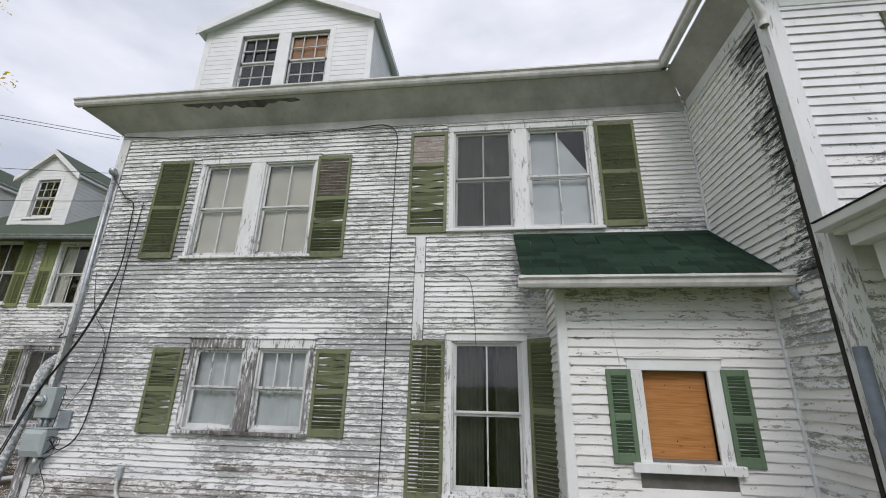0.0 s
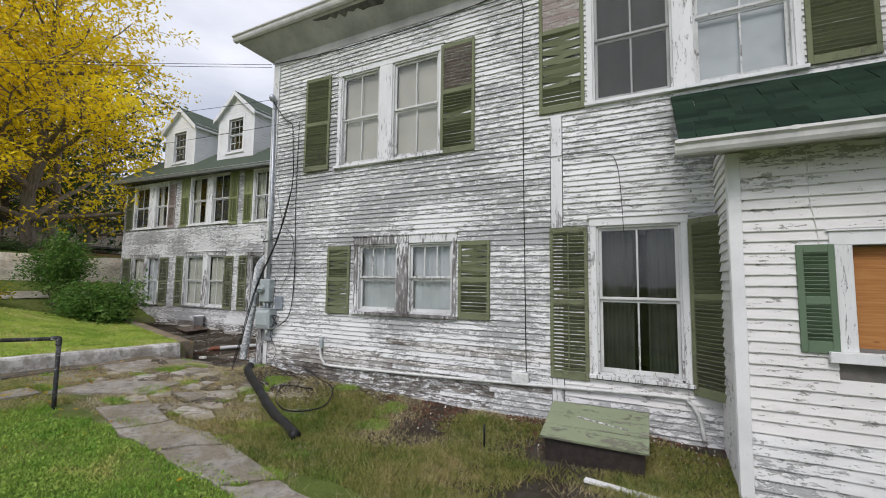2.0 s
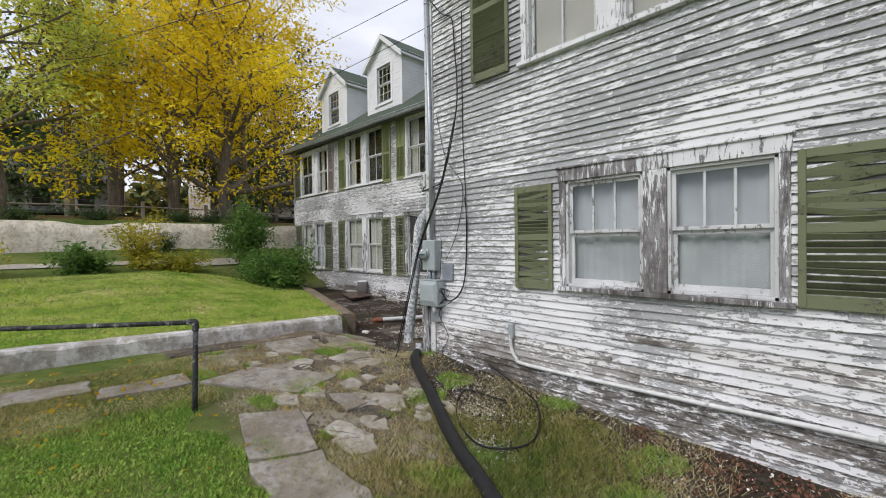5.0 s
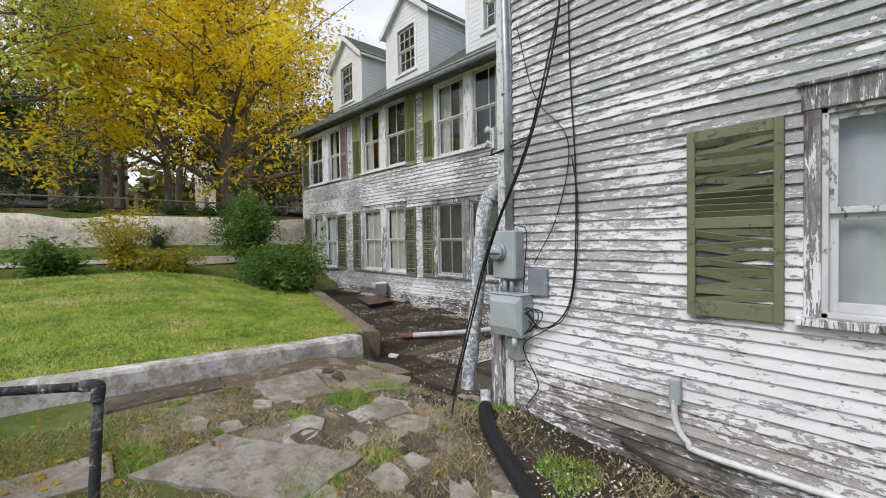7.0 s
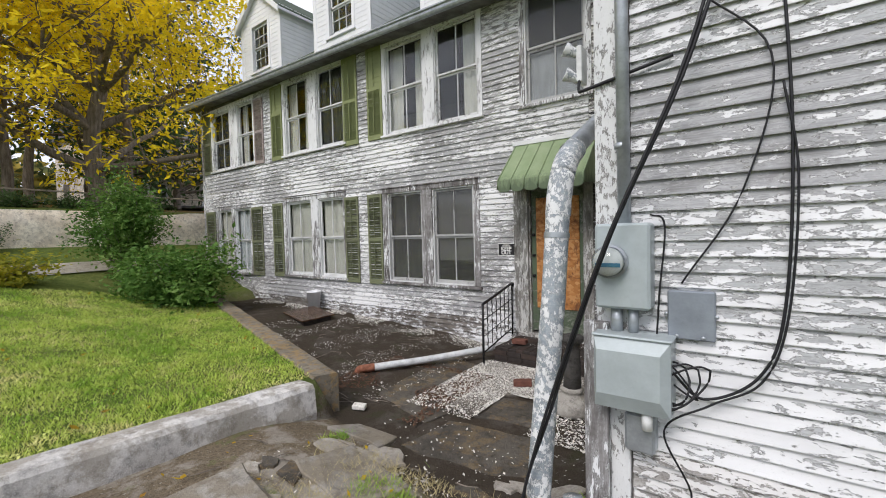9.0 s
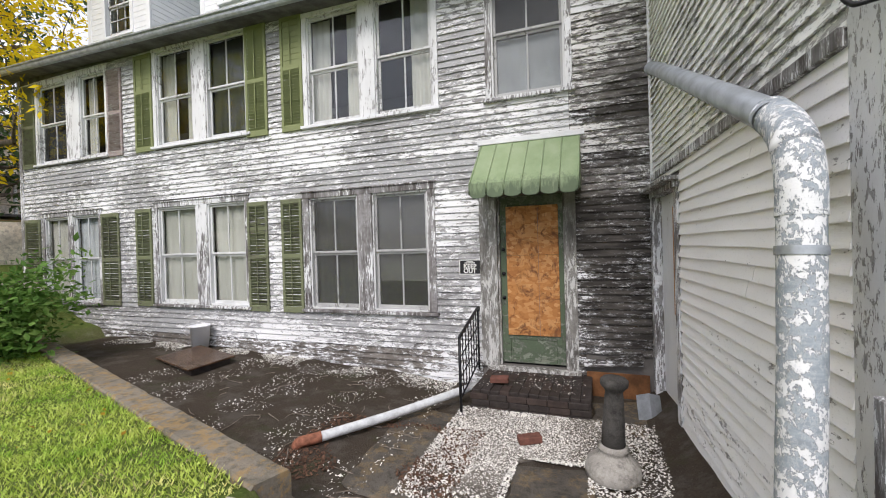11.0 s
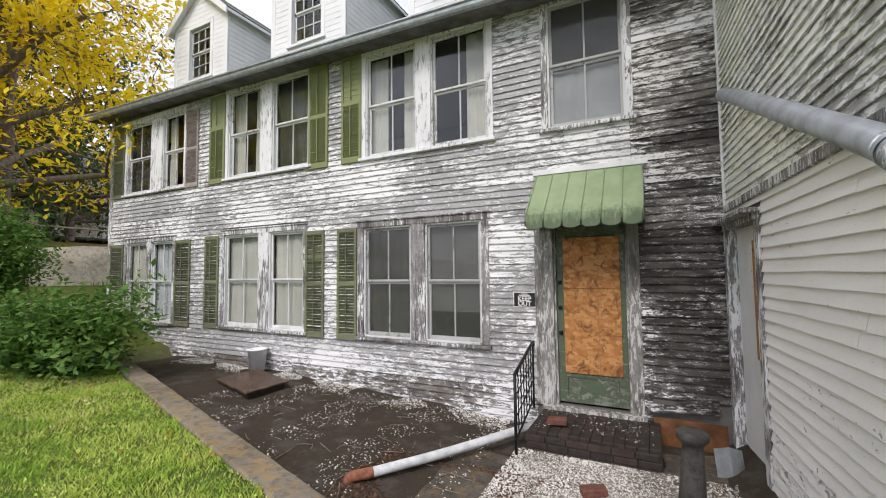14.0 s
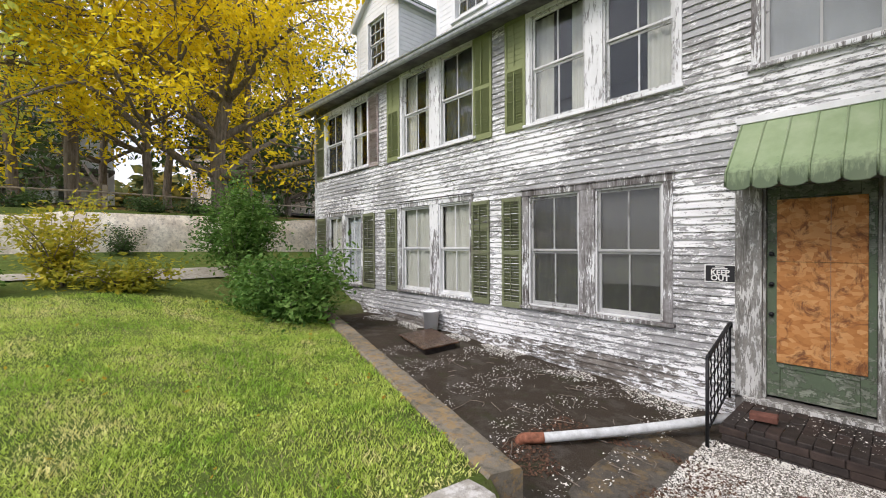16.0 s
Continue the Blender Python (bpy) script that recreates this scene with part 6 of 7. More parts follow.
part("band", tube("band", [(-6.80, 5.96, 1.78), (-6.801, 5.958, 1.75)], 0.073, M_METAL, 18, False), ds)

up_ = empty("electric_meter", pose(0, 0, 0), "grey electric meter box on the corner of the house", "meter")
part("box", box_mesh("box", [(-6.55, -6.29, 5.83, YA - 0.01, 1.39, 1.82)], M_GBOX, 0.012), up_)
part("collar", tube("collar", [(-6.47, 5.832, 1.63), (-6.47, 5.80, 1.63)], 0.085, M_METAL, 24), up_)
part("dial_cover", lathe("dial_cover", [(0.075, 0.0), (0.075, 0.05), (0.065, 0.075), (0.02, 0.085)], M_GLASS, 24), up_, pose(-6.47, 5.80, 1.63, 90, 0, 0))
part("dial", lathe("dial", [(0.07, 0.0), (0.07, 0.03), (0.001, 0.031)], plain("pale_dial", (0.62, 0.64, 0.62), 0.5, var=0.05), 20), up_, pose(-6.47, 5.80, 1.63, 90, 0, 0))
part("dial_band", box_mesh("dial_band", [(-6.53, -6.41, 5.765, 5.769, 1.605, 1.625)], plain("blue_dial_band", (0.05, 0.16, 0.25), 0.5), 0), up_)
db = empty("disconnect_box", pose(0, 0, 0), "grey enamelled electrical disconnect box", "electrical box")
v = [(-6.55, 5.80, 0.89), (-6.20, 5.80, 0.89), (-6.20, 5.80, 1.25), (-6.55, 5.80, 1.25), (-6.53, 5.765, 0.97), (-6.24, 5.765, 0.97), (-6.24, 5.765, 1.19), (-6.53, 5.765, 1.19)]
part("body", box_mesh("body", [(-6.55, -6.20, 5.80, YA - 0.01, 0.89, 1.25), (-6.56, -6.19, 5.785, YA - 0.02, 1.25, 1.265)], M_GBOX, 0.008), db)
part("cover", mesh_from("cover", v, [(4, 5, 6, 7), (0, 1, 5, 4), (1, 2, 6, 5), (2, 3, 7, 6), (3, 0, 4, 7)], M_GBOX), db)
part("conduit_stub", tube("conduit_stub", [(-6.46, 5.90, 1.26), (-6.46, 5.90, 1.39)], 0.03, M_METAL, 12), db)
part("conduit_stub", tube("conduit_stub", [(-6.38, 5.90, 1.26), (-6.38, 5.90, 1.39)], 0.025, M_METAL, 12), db)
part("lower_fitting", box_mesh("lower_fitting", [(-6.42, -6.28, 5.86, YA - 0.01, 0.66, 0.86)], M_METAL, 0.012), db)
part("plug", tube("plug", [(-6.31, 5.84, 0.885), (-6.31, 5.84, 0.80)], 0.025, M_CONDUIT, 12), db)
post = new("backing_post", box_mesh("backing_post", [(-6.63, -6.505, 5.885, 5.944, -0.05, 1.30)], M_CASEB))
tagged(post, "grey weathered backing post under the meter", "post")
pan = empty("junction_box", pose(0, 0, 0), "shallow grey junction box cover on the siding", "electrical box")
part("cover", box_mesh("cover", [(-6.23, -6.03, 5.925, YA - 0.015, 1.25, 1.485)], plain("blue_grey_sheet_metal", (0.27, 0.30, 0.34), 0.4, 0.3, 0.12, 9), 0.006), pan)
for x, z in ((-6.235, 1.37), (-6.025, 1.37), (-6.19, 1.265), (-6.08, 1.265)):
    part("screw", tube("screw", [(x, 5.928, z), (x, 5.918, z)], 0.009, M_METAL, 8), pan)
rs = empty("service_riser", pose(0, 0, 0), "galvanised service riser with weather head", "conduit")
part("riser", tube("riser", [(-6.42, 5.91, 1.80), (-6.43, 5.915, 3.2), (-6.48, 5.915, 5.38)], 0.032, M_METAL, 14), rs)
for z in (2.2, 3.05, 4.2, 5.2):
    part("strap", tube("strap", [(-6.425 - 0.015 * (z - 1.8), 5.915, z), (-6.425 - 0.015 * (z - 1.8), 5.915, z + 0.03)], 0.037, M_METAL, 14), rs)
part("weather_head", lathe("weather_head", [(0.035, 0), (0.06, 0.03), (0.065, 0.09), (0.04, 0.13), (0.01, 0.14)], M_METAL, 16), rs, pose(-6.48, 5.90, 5.36, 35, 0, 0))

thick = empty("service_cable", pose(0, 0, 0), "heavy black cable hanging down the corner to the ground", "cable")
part("cable", tube("cable", arc([(-6.52, 5.88, 5.40), (-6.15, 5.90, 4.94), (-5.98, 5.92, 4.82), (-5.93, 5.92, 4.46), (-5.86, 5.88, 3.58), (-6.11, 5.83, 2.59), (-6.45, 5.72, 1.74), (-6.75, 5.70, 0.84), (-6.90, 5.66, 0.27), (-6.55, 5.30, 0.06), (-5.94, 5.05, 0.03), (-5.2, 4.98, 0.03)], 8), 0.009, M_BLACK, 8), thick)
part("cable", tube("cable", arc([(-5.9, 5.9, 3.5), (-6.13, 5.82, 2.57), (-6.47, 5.70, 1.70), (-6.77, 5.68, 0.82), (-6.92, 5.64, 0.25)], 8), 0.008, M_BLACK, 8), thick)
loopc = empty("wall_cable", pose(0, 0, 0), "thin black cables looped on the clapboards", "cable")
part("cable", tube("cable", arc([(-5.80, 5.935, 4.84), (-5.81, 5.94, 3.32), (-5.76, 5.935, 2.21), (-5.78, 5.93, 1.44), (-5.87, 5.92, 1.12), (-6.08, 5.91, 0.98), (-6.22, 5.86, 1.11), (-6.31, 5.80, 1.05), (-6.29, 5.82, 0.92), (-6.16, 5.88, 0.95)], 10), 0.0065, M_BLACK, 8), loopc)
part("cable", tube("cable", arc([(-5.79, 5.93, 2.4), (-5.74, 5.93, 2.0), (-5.77, 5.925, 1.40), (-5.86, 5.915, 1.10), (-6.05, 5.90, 0.96), (-6.24, 5.87, 0.80), (-6.13, 5.93, 0.47), (-6.26, 5.94, 0.22), (-5.9, 5.93, 0.1)], 10), 0.005, M_BLACK, 8), loopc)
part("cable", tube("cable", arc([(-6.32, 5.94, 3.6), (-6.14, 5.94, 2.96), (-5.83, 5.94, 2.53), (-5.93, 5.94, 1.95), (-6.17, 5.935, 1.52)], 8), 0.0045, M_BLACK, 6), loopc)
part("cable", tube("cable", arc([(-6.30, 5.9, 1.86), (-6.24, 5.93, 1.80), (-6.27, 5.93, 1.4), (-6.26, 5.90, 1.10), (-6.10, 5.88, 0.98), (-6.25, 5.86, 1.16), (-6.33, 5.78, 0.98), (-6.22, 5.86, 0.88)], 8), 0.005, M_BLACK, 6), loopc)
for k in range(3):
    q = rr.uniform(0, 1)
    ring = [(-6.20 + (0.07 + 0.03 * k) * math.cos(a) + 0.012 * k, 5.86 + 0.03 * math.sin(2 * a + k), 1.05 + (0.10 + 0.012 * k) * math.sin(a + 0.4 * k) - 0.012 * k) for a in [0.7 * i + q for i in range(10)]]
    part("loop", tube("loop", arc(ring, 5), 0.005, M_BLACK, 6), loopc)
gl_ = new("ground_cable", tube("ground_cable", laid(arc([(-5.4, 5.92, 0.24), (-4.9, 5.86, 0.09), (-4.45, 5.60, 0.06), (-4.15, 5.05, -0.03), (-4.45, 4.70, -0.04), (-5.0, 4.95, 0.0), (-5.3, 5.4, 0.05), (-4.8, 5.5, 0.05)], 10)), 0.010, M_BLACK, 8))
tagged(gl_, "loop of black cable lying on the ground", "cable")
tele = empty("telephone_wire", pose(0, 0, 0), "thin dark wire along the eaves and down the front", "cable")
part("wire", tube("wire", arc([(-6.6, 5.93, 6.18), (-5.2, 5.935, 6.08), (-3.4, 5.935, 6.04), (-2.2, 5.935, 6.10), (-1.66, 5.935, 6.14), (-1.43, 5.945, 5.94), (-1.42, 5.945, 5.4)], 6), 0.007, M_BLACK, 6), tele)
part("wire", tube("wire", [(-1.42, 5.945, 5.4), (-1.41, 5.945, 3.2), (-1.38, 5.945, 0.6)], 0.006, M_BLACK, 6), tele)
part("wire", tube("wire", arc([(-1.40, 5.945, 3.52), (-0.8, 5.94, 3.54), (-0.35, 5.94, 3.50), (-0.18, 5.94, 3.3), (-0.12, 5.93, 2.4), (-0.10, 5.92, 2.2)], 6), 0.004, M_BLACK, 6), tele)
cd = empty("wall_conduit", pose(0, 0, 0), "white painted conduit running low along the siding", "conduit")
part("pipe", tube("pipe", arc([(-5.04, 5.92, 0.66), (-5.03, 5.92, 0.52), (-4.96, 5.92, 0.40), (-4.75, 5.92, 0.35), (-3.2, 5.92, 0.38), (-1.6, 5.92, 0.43), (0.30, 5.92, 0.50), (0.52, 5.92, 0.46), (0.62, 5.92, 0.30), (0.66, 5.92, 0.05)], 8), 0.021, M_CONDUIT, 12), cd)
part("end_box", box_mesh("end_box", [(-5.07, -5.0, 5.90, YA - 0.02, 0.62, 0.80)], M_GBOX, 0.01), cd)
part("middle_box", box_mesh("middle_box", [(-1.58, -1.34, 5.90, YA - 0.02, 0.44, 0.58)], M_CONDUIT, 0.008), cd)
for x in (-4.2, -3.0, -2.0, -0.6, 0.1):
    part("clip", tube("clip", [(x, 5.92, 0.37 + 0.03 * (x + 4)), (x + 0.025, 5.92, 0.37 + 0.03 * (x + 4))], 0.027, M_CONDUIT, 12), cd)
fl = empty("floodlight", pose(0, 0, 0), "pair of old white floodlight holders on the corner", "lamp")
for z, dx in ((2.78, 0.0), (2.64, 0.0)):
    part("holder", lathe("holder", [(0.018, -0.02), (0.024, 0.0), (0.027, 0.04), (0.038, 0.075), (0.04, 0.085), (0.032, 0.08), (0.012, 0.03)], M_PIPEW, 16), fl, pose(-6.68, 6.02, z, 65, 0, -60))
part("bracket", box_mesh("bracket", [(-6.685, -6.655, 5.99, 6.09, 2.62, 2.82)], M_CONDUIT, 0.004), fl)
part("lead", tube("lead", arc([(-6.67, 6.0, 2.63), (-6.66, 5.96, 2.56), (-6.6, 5.935, 2.55), (-6.2, 5.935, 2.62)]), 0.009, M_BLACK, 6), fl)

ow = empty("overhead_wires", pose(0, 0, 0), "black overhead service wires to the house corner", "wire")
for a, b, sag in (((-6.56, 5.92, 5.42), (-46, 2.0, 10.8), 1.0), ((-6.0, 5.92, 4.86), (-46, 4.0, 9.2), 1.0), ((-6.6, 5.9, 6.16), (-46, -6.0, 12.2), 0.6), ((-6.6, 5.9, 6.1), (-46, -8.0, 11.2), 0.6)):
    A_, B_ = Vector(a), Vector(b)
    part("wire", tube("wire", [A_.lerp(B_, i / 24) - Vector((0, 0, sag * 4 * (i / 24) * (1 - i / 24))) for i in range(25)], 0.005, M_BLACK, 5), ow)

# ---------------------------------------------------------------- plants


def tri_mesh(name, pts, mat, per=3):
    """A mesh of loose triangles or quads from an array (n, per, 3)."""
    n = len(pts)
    me = bpy.data.meshes.new(name)
    me.vertices.add(n * per)
    me.vertices.foreach_set("co", np.ascontiguousarray(pts, dtype=np.float32).ravel())
    me.loops.add(n * per)
    me.loops.foreach_set("vertex_index", np.arange(n * per, dtype=np.int32))
    me.polygons.add(n)
    me.polygons.foreach_set("loop_start", np.arange(0, n * per, per, dtype=np.int32))
    me.update(calc_edges=True)
    me.materials.append(mat)
    return me


def leaf_quads(centres, size, rng, droop=0.4, aspect=0.42):
    """Pointed leaf quads with random turns, hanging a little."""
    n = len(centres)
    d = rng.normal(size=(n, 3))
    d[:, 2] = d[:, 2] * 0.5 - droop
    d /= np.linalg.norm(d, axis=1)[:, None]
    r = rng.normal(size=(n, 3)) * 0.6 + np.array([0.0, 0.0, 1.0])
    s = np.cross(d, r)
    s /= np.linalg.norm(s, axis=1)[:, None]
    k = size * rng.uniform(0.6, 1.35, n)[:, None]
    out = np.empty((n, 4, 3))
    out[:, 0] = centres
    out[:, 1] = centres + d * k * 0.45 + s * k * aspect * 0.5
    out[:, 2] = centres + d * k
    out[:, 3] = centres + d * k * 0.45 - s * k * aspect * 0.5
    return out


def grow(r, start, way, size, rad, depth, segs, tips, spread, lift):
    """Limbs, forking; segs gathers (points, radii), tips the places for leaves."""
    pts, rads = [start], [rad]
    p, d = start.copy(), way.copy()
    n = 4
    for i in range(n):
        d = (d + Vector((r.gauss(0, 0.12), r.gauss(0, 0.12), r.gauss(0, 0.07) + lift))).normalized()
        p = p + d * size / n
        pts.append(p.copy())
        rads.append(rad * (1 - 0.5 * (i + 1) / n))
        if depth <= 2:
            tips.append((p.copy(), depth))
        if depth > 0 and i >= 1:
            side = Vector((r.gauss(0, 1), r.gauss(0, 1), r.gauss(0, 0.25)))
            side = (side - d * side.dot(d)).normalized()
            w = (d * (1 - spread) + side * spread).normalized()
            grow(r, p, w, size * r.uniform(0.55, 0.75), rads[-1] * 0.62, depth - 1, segs, tips, spread, lift)
    segs.append((pts, rads))


def tree(base, height, trunk_r, label, leaf_mat, leaves, leaf_size, seed, spread=0.62, depth=3, clump=0.55, lean=(0, 0), droop=0.5, bare_to=0.28, lift=0.02, fill=None):
    r = random.Random(seed)
    rng = np.random.default_rng(seed)
    t = empty("tree", pose(*base), label, "tree", "autumn trees")
    segs, tips = [], []
    top = Vector((lean[0], lean[1], height))
    trunk = [Vector((0, 0, -0.3))] + [top * (i / 10) + Vector((r.gauss(0, 0.10), r.gauss(0, 0.10), 0)) * (i > 0) for i in range(11)]
    rads = [trunk_r * 1.35] + [trunk_r * (1.1 - 0.98 * i / 10) for i in range(11)]
    segs.append((trunk, rads))
    for i in range(1, 11):
        if i / 10 < bare_to:
            continue
        for _ in range(3 if i < 9 else 2):
            a = r.uniform(0, 6.283)
            w = Vector((math.cos(a), math.sin(a), r.uniform(0.15, 0.75))).normalized()
            grow(r, trunk[i + 1], w, height * (0.34 - 0.16 * (i / 10)) * r.uniform(0.8, 1.2), rads[i] * 0.5, depth - 1, segs, tips, spread, lift)
    verts, faces = [], []
    for pts, rs in segs:
        sides = 10 if rs[0] > 0.1 else 5 if rs[0] > 0.03 else 3
        me_v = len(verts)
        for i, p in enumerate(pts):
            d = (pts[min(i + 1, len(pts) - 1)] - pts[max(i - 1, 0)]).normalized()
            ref = Vector((0, 0, 1)) if abs(d.z) < 0.9 else Vector((1, 0, 0))
            u = d.cross(ref).normalized()
            w = d.cross(u)
            for k in range(sides):
                q = 6.2832 * k / sides
                verts.append(p + (u * math.cos(q) + w * math.sin(q)) * max(rs[i], 0.006))
        for i in range(len(pts) - 1):
            for k in range(sides):
                a, b = me_v + i * sides + k, me_v + i * sides + (k + 1) % sides
                faces.append((a, b, b + sides, a + sides))
    part("trunk", mesh_from("trunk", verts, faces, M_BARK, True), t)
    pool = np.array([tuple(p) for p, _ in tips])
    idx = rng.integers(0, len(pool), leaves)
    # leaves sit in small sprays round the twigs
    sub = pool[idx] + rng.normal(size=(leaves, 3)) * np.array([clump, clump, clump * 0.55])
    spray = rng.integers(0, max(1, leaves // 15), leaves)
    centre = sub[spray]
    pts = centre + rng.normal(size=(leaves, 3)) * leaf_size * np.array([1.25, 1.25, 0.75])
    tagged(part("crown", tri_mesh("crown", leaf_quads(pts, leaf_size, rng, droop), leaf_mat, 4), t), kind="stuff")
    return t


def bush(base, rx, ry, h, leaves, leaf_size, mat, label, seed, low=0.05, stems=9, category="bush", droop=0.2, name="bush"):
    """Stems that fan out, and leaves in sprays along them."""
    r = random.Random(seed)
    rng = np.random.default_rng(seed)
    b = empty(name, pose(*base), label, category, "shrubs")
    verts_f, tips = [], []
    vs, fs = [], []
    for i in range(stems):
        a = r.uniform(0, 6.283)
        k = math.sqrt(r.uniform(0.02, 1))
        end = Vector((math.cos(a) * rx * k, math.sin(a) * ry * k, h * r.uniform(0.55, 1.0) * (1 - 0.35 * k)))
        pts = [Vector((end.x * 0.12, end.y * 0.12, -0.1))]
        for j in range(1, 6):
            q = j / 5
            pts.append(Vector((end.x * q ** 1.3, end.y * q ** 1.3, end.z * q)) + Vector((r.gauss(0, 0.04), r.gauss(0, 0.04), 0)))
            if q * end.z > low * h:
                tips.append(tuple(pts[-1]))
                for _ in range(3):
                    tips.append(tuple(pts[-1] + Vector((r.gauss(0, rx * 0.22), r.gauss(0, ry * 0.22), r.gauss(0, h * 0.09)))))
        me = tube("stem", pts, 0.012, M_BARK, 4, False, [0.018 - 0.0026 * j for j in range(6)])
        o = len(vs)
        vs += [tuple(v.co) for v in me.vertices]
        fs += [tuple(o + k2 for k2 in p.vertices) for p in me.polygons]
        bpy.data.meshes.remove(me)
    part("stems", mesh_from("stems", vs, fs, M_BARK), b)
    pool = np.array(tips)
    pool = pool[pool[:, 2] > low * h]
    idx = rng.integers(0, len(pool), leaves)
    sub = pool[idx] + rng.normal(size=(leaves, 3)) * np.array([rx * 0.13, ry * 0.13, h * 0.07])
    spray = rng.integers(0, max(1, leaves // 7), leaves)
    pts = sub[spray] + rng.normal(size=(leaves, 3)) * leaf_size * 0.8
    pts[:, 2] = np.maximum(pts[:, 2], 0.03)
    tagged(part("foliage", tri_mesh("foliage", leaf_quads(pts, leaf_size, rng, droop, 0.5), mat, 4), b), kind="stuff")
    return b


gz = lambda x, y: ground_z(x, y)
tree((-24.6, 8.4, gz(-24.6, 8.4)), 13.5, 0.27, "tall tree with bright yellow drooping autumn leaves", M_YELLOW, 25000, 0.22, 5, lean=(0.7, 0.0), clump=0.5, bare_to=0.09)
tree((-26.5, 9.8, gz(-26.5, 9.8)), 15.0, 0.17, "slender tree with sparse yellow leaves", M_YELLOW, 6500, 0.20, 6, clump=0.5, bare_to=0.35)
tree((-26.0, 6.2, gz(-26.0, 6.2)), 10.0, 0.15, "low spreading tree with bright yellow leaves", M_YELLOW, 13000, 0.21, 18, clump=0.5, bare_to=0.16)
tree((-28.0, 4.2, gz(-28, 4.2)), 15.0, 0.22, "forked grey tree with thin yellowing crown", M_YELLOW, 3600, 0.20, 7, clump=0.65, bare_to=0.3, spread=0.5, lift=0.05)
tree((-29.0, 2.6, gz(-29, 2.6)), 15.0, 0.16, "nearly bare slender grey tree by the road", M_OLIVE, 3000, 0.24, 17, clump=0.65, bare_to=0.35, spread=0.45, lift=0.06)
tree((-25.0, 0.4, gz(-25.0, 0.4)), 11.0, 0.20, "leafy tree still mostly green", M_OLIVE, 13000, 0.21, 9, clump=0.55, bare_to=0.12)
tree((-30.0, -4.5, gz(-30, -4.5)), 13.0, 0.22, "green and yellow tree beside the road", M_OLIVE, 6000, 0.22, 10, clump=0.6, bare_to=0.2)
tree((-34.0, 11.8, gz(-34, 11.8)), 11.0, 0.2, "yellow tree behind the rear building", M_YELLOW, 4200, 0.28, 11, clump=0.6, bare_to=0.2)
tree((-34.0, 8.0, gz(-34, 8.0)), 12.0, 0.2, "yellow tree across the road", M_YELLOW, 4200, 0.3, 12, clump=0.6, bare_to=0.25)
for x, y, h, s_ in ((-37, 11, 14, 61), (-39, 5.5, 15, 62), (-38, 16, 14, 63), (-46, 0, 9, 64)):
    tree((x, y, gz(x, y)), h, 0.22, "dark green conifer behind the yellow trees", M_DKGREEN, 6000, 0.42, s_, clump=0.7, bare_to=0.05, spread=0.75, lift=-0.05, droop=0.7)
# far woodland closing the view
rw = np.random.default_rng(77)
nw = 24000
wy = rw.uniform(-75, 90, nw)
wtop = 5.0 + 1.8 * np.sin(wy * 0.21) + 1.6 * np.sin(wy * 0.53 + 1) + 1.0 * np.sin(wy * 1.3)
wp = np.stack([-66 + rw.normal(size=nw) * 2.5, wy, 3.5 + wtop * rw.uniform(0.0, 1.0, nw) ** 0.8], 1)
woods = new("far_woods", tri_mesh("far_woods", leaf_quads(wp, 1.25, rw, 0.3, 0.6), leafy("mixed_far_foliage", ((0.36, (0.06, 0.085, 0.035)), (0.5, (0.17, 0.18, 0.06)), (0.62, (0.45, 0.34, 0.07))), 0.8, 0.3, 0.3), 4))
tagged(woods, "mixed dark and yellow woodland beyond the road", "woods", kind="stuff")
bush((-16.0, 7.5, gz(-16.0, 7.4)), 1.6, 1.0, 1.4, 12000, 0.115, M_BUSH, "spreading green shrub at the corner of the rear building", 31, 0.0, 26)
bush((-18.3, 7.1, gz(-18.3, 7.0)), 0.85, 0.85, 2.75, 13000, 0.095, M_BUSH, "tall rounded green shrub with bare lower stems", 32, 0.30, 30)
bush((-18.2, 4.0, gz(-18.2, 4.0)), 0.75, 0.7, 2.1, 3000, 0.10, M_BUSHY, "yellowing open shrub at the lawn's edge", 33, 0.05, 16)
bush((-17.7, 4.9, gz(-17.7, 4.9)), 0.8, 0.9, 0.65, 1800, 0.12, M_BUSHY, "low yellow green perennials", 34, 0.0, 14)
bush((-17.8, 2.5, gz(-17.8, 2.5)), 0.5, 0.6, 0.9, 2200, 0.13, M_BUSH, "tufted green perennials at the lawn edge", 35, 0.0, 14)
bush((-21.0, 5.1, gz(-21, 5.1)), 0.42, 0.42, 0.85, 2200, 0.06, M_DKGREEN, "small clipped dark shrub before the far wall", 36, 0.0, 10)
bush((-17.9, 0.2, gz(-17.9, 0.2)), 1.0, 1.0, 1.2, 3000, 0.12, M_BUSHY, "loose yellow green shrub", 37, 0.0, 14)
for x, y, s in ((-22.4, 7.2, 41), (-22.6, 3.2, 42), (-22.3, 1.0, 43), (-22.5, 9.2, 44), (-22.2, 5.9, 45)):
    bush((x, y, gz(x, y)), 0.7, 0.8, 0.5, 1300, 0.09, M_DKGREEN, "low dark shrub above the far wall", s, 0.0, 9)

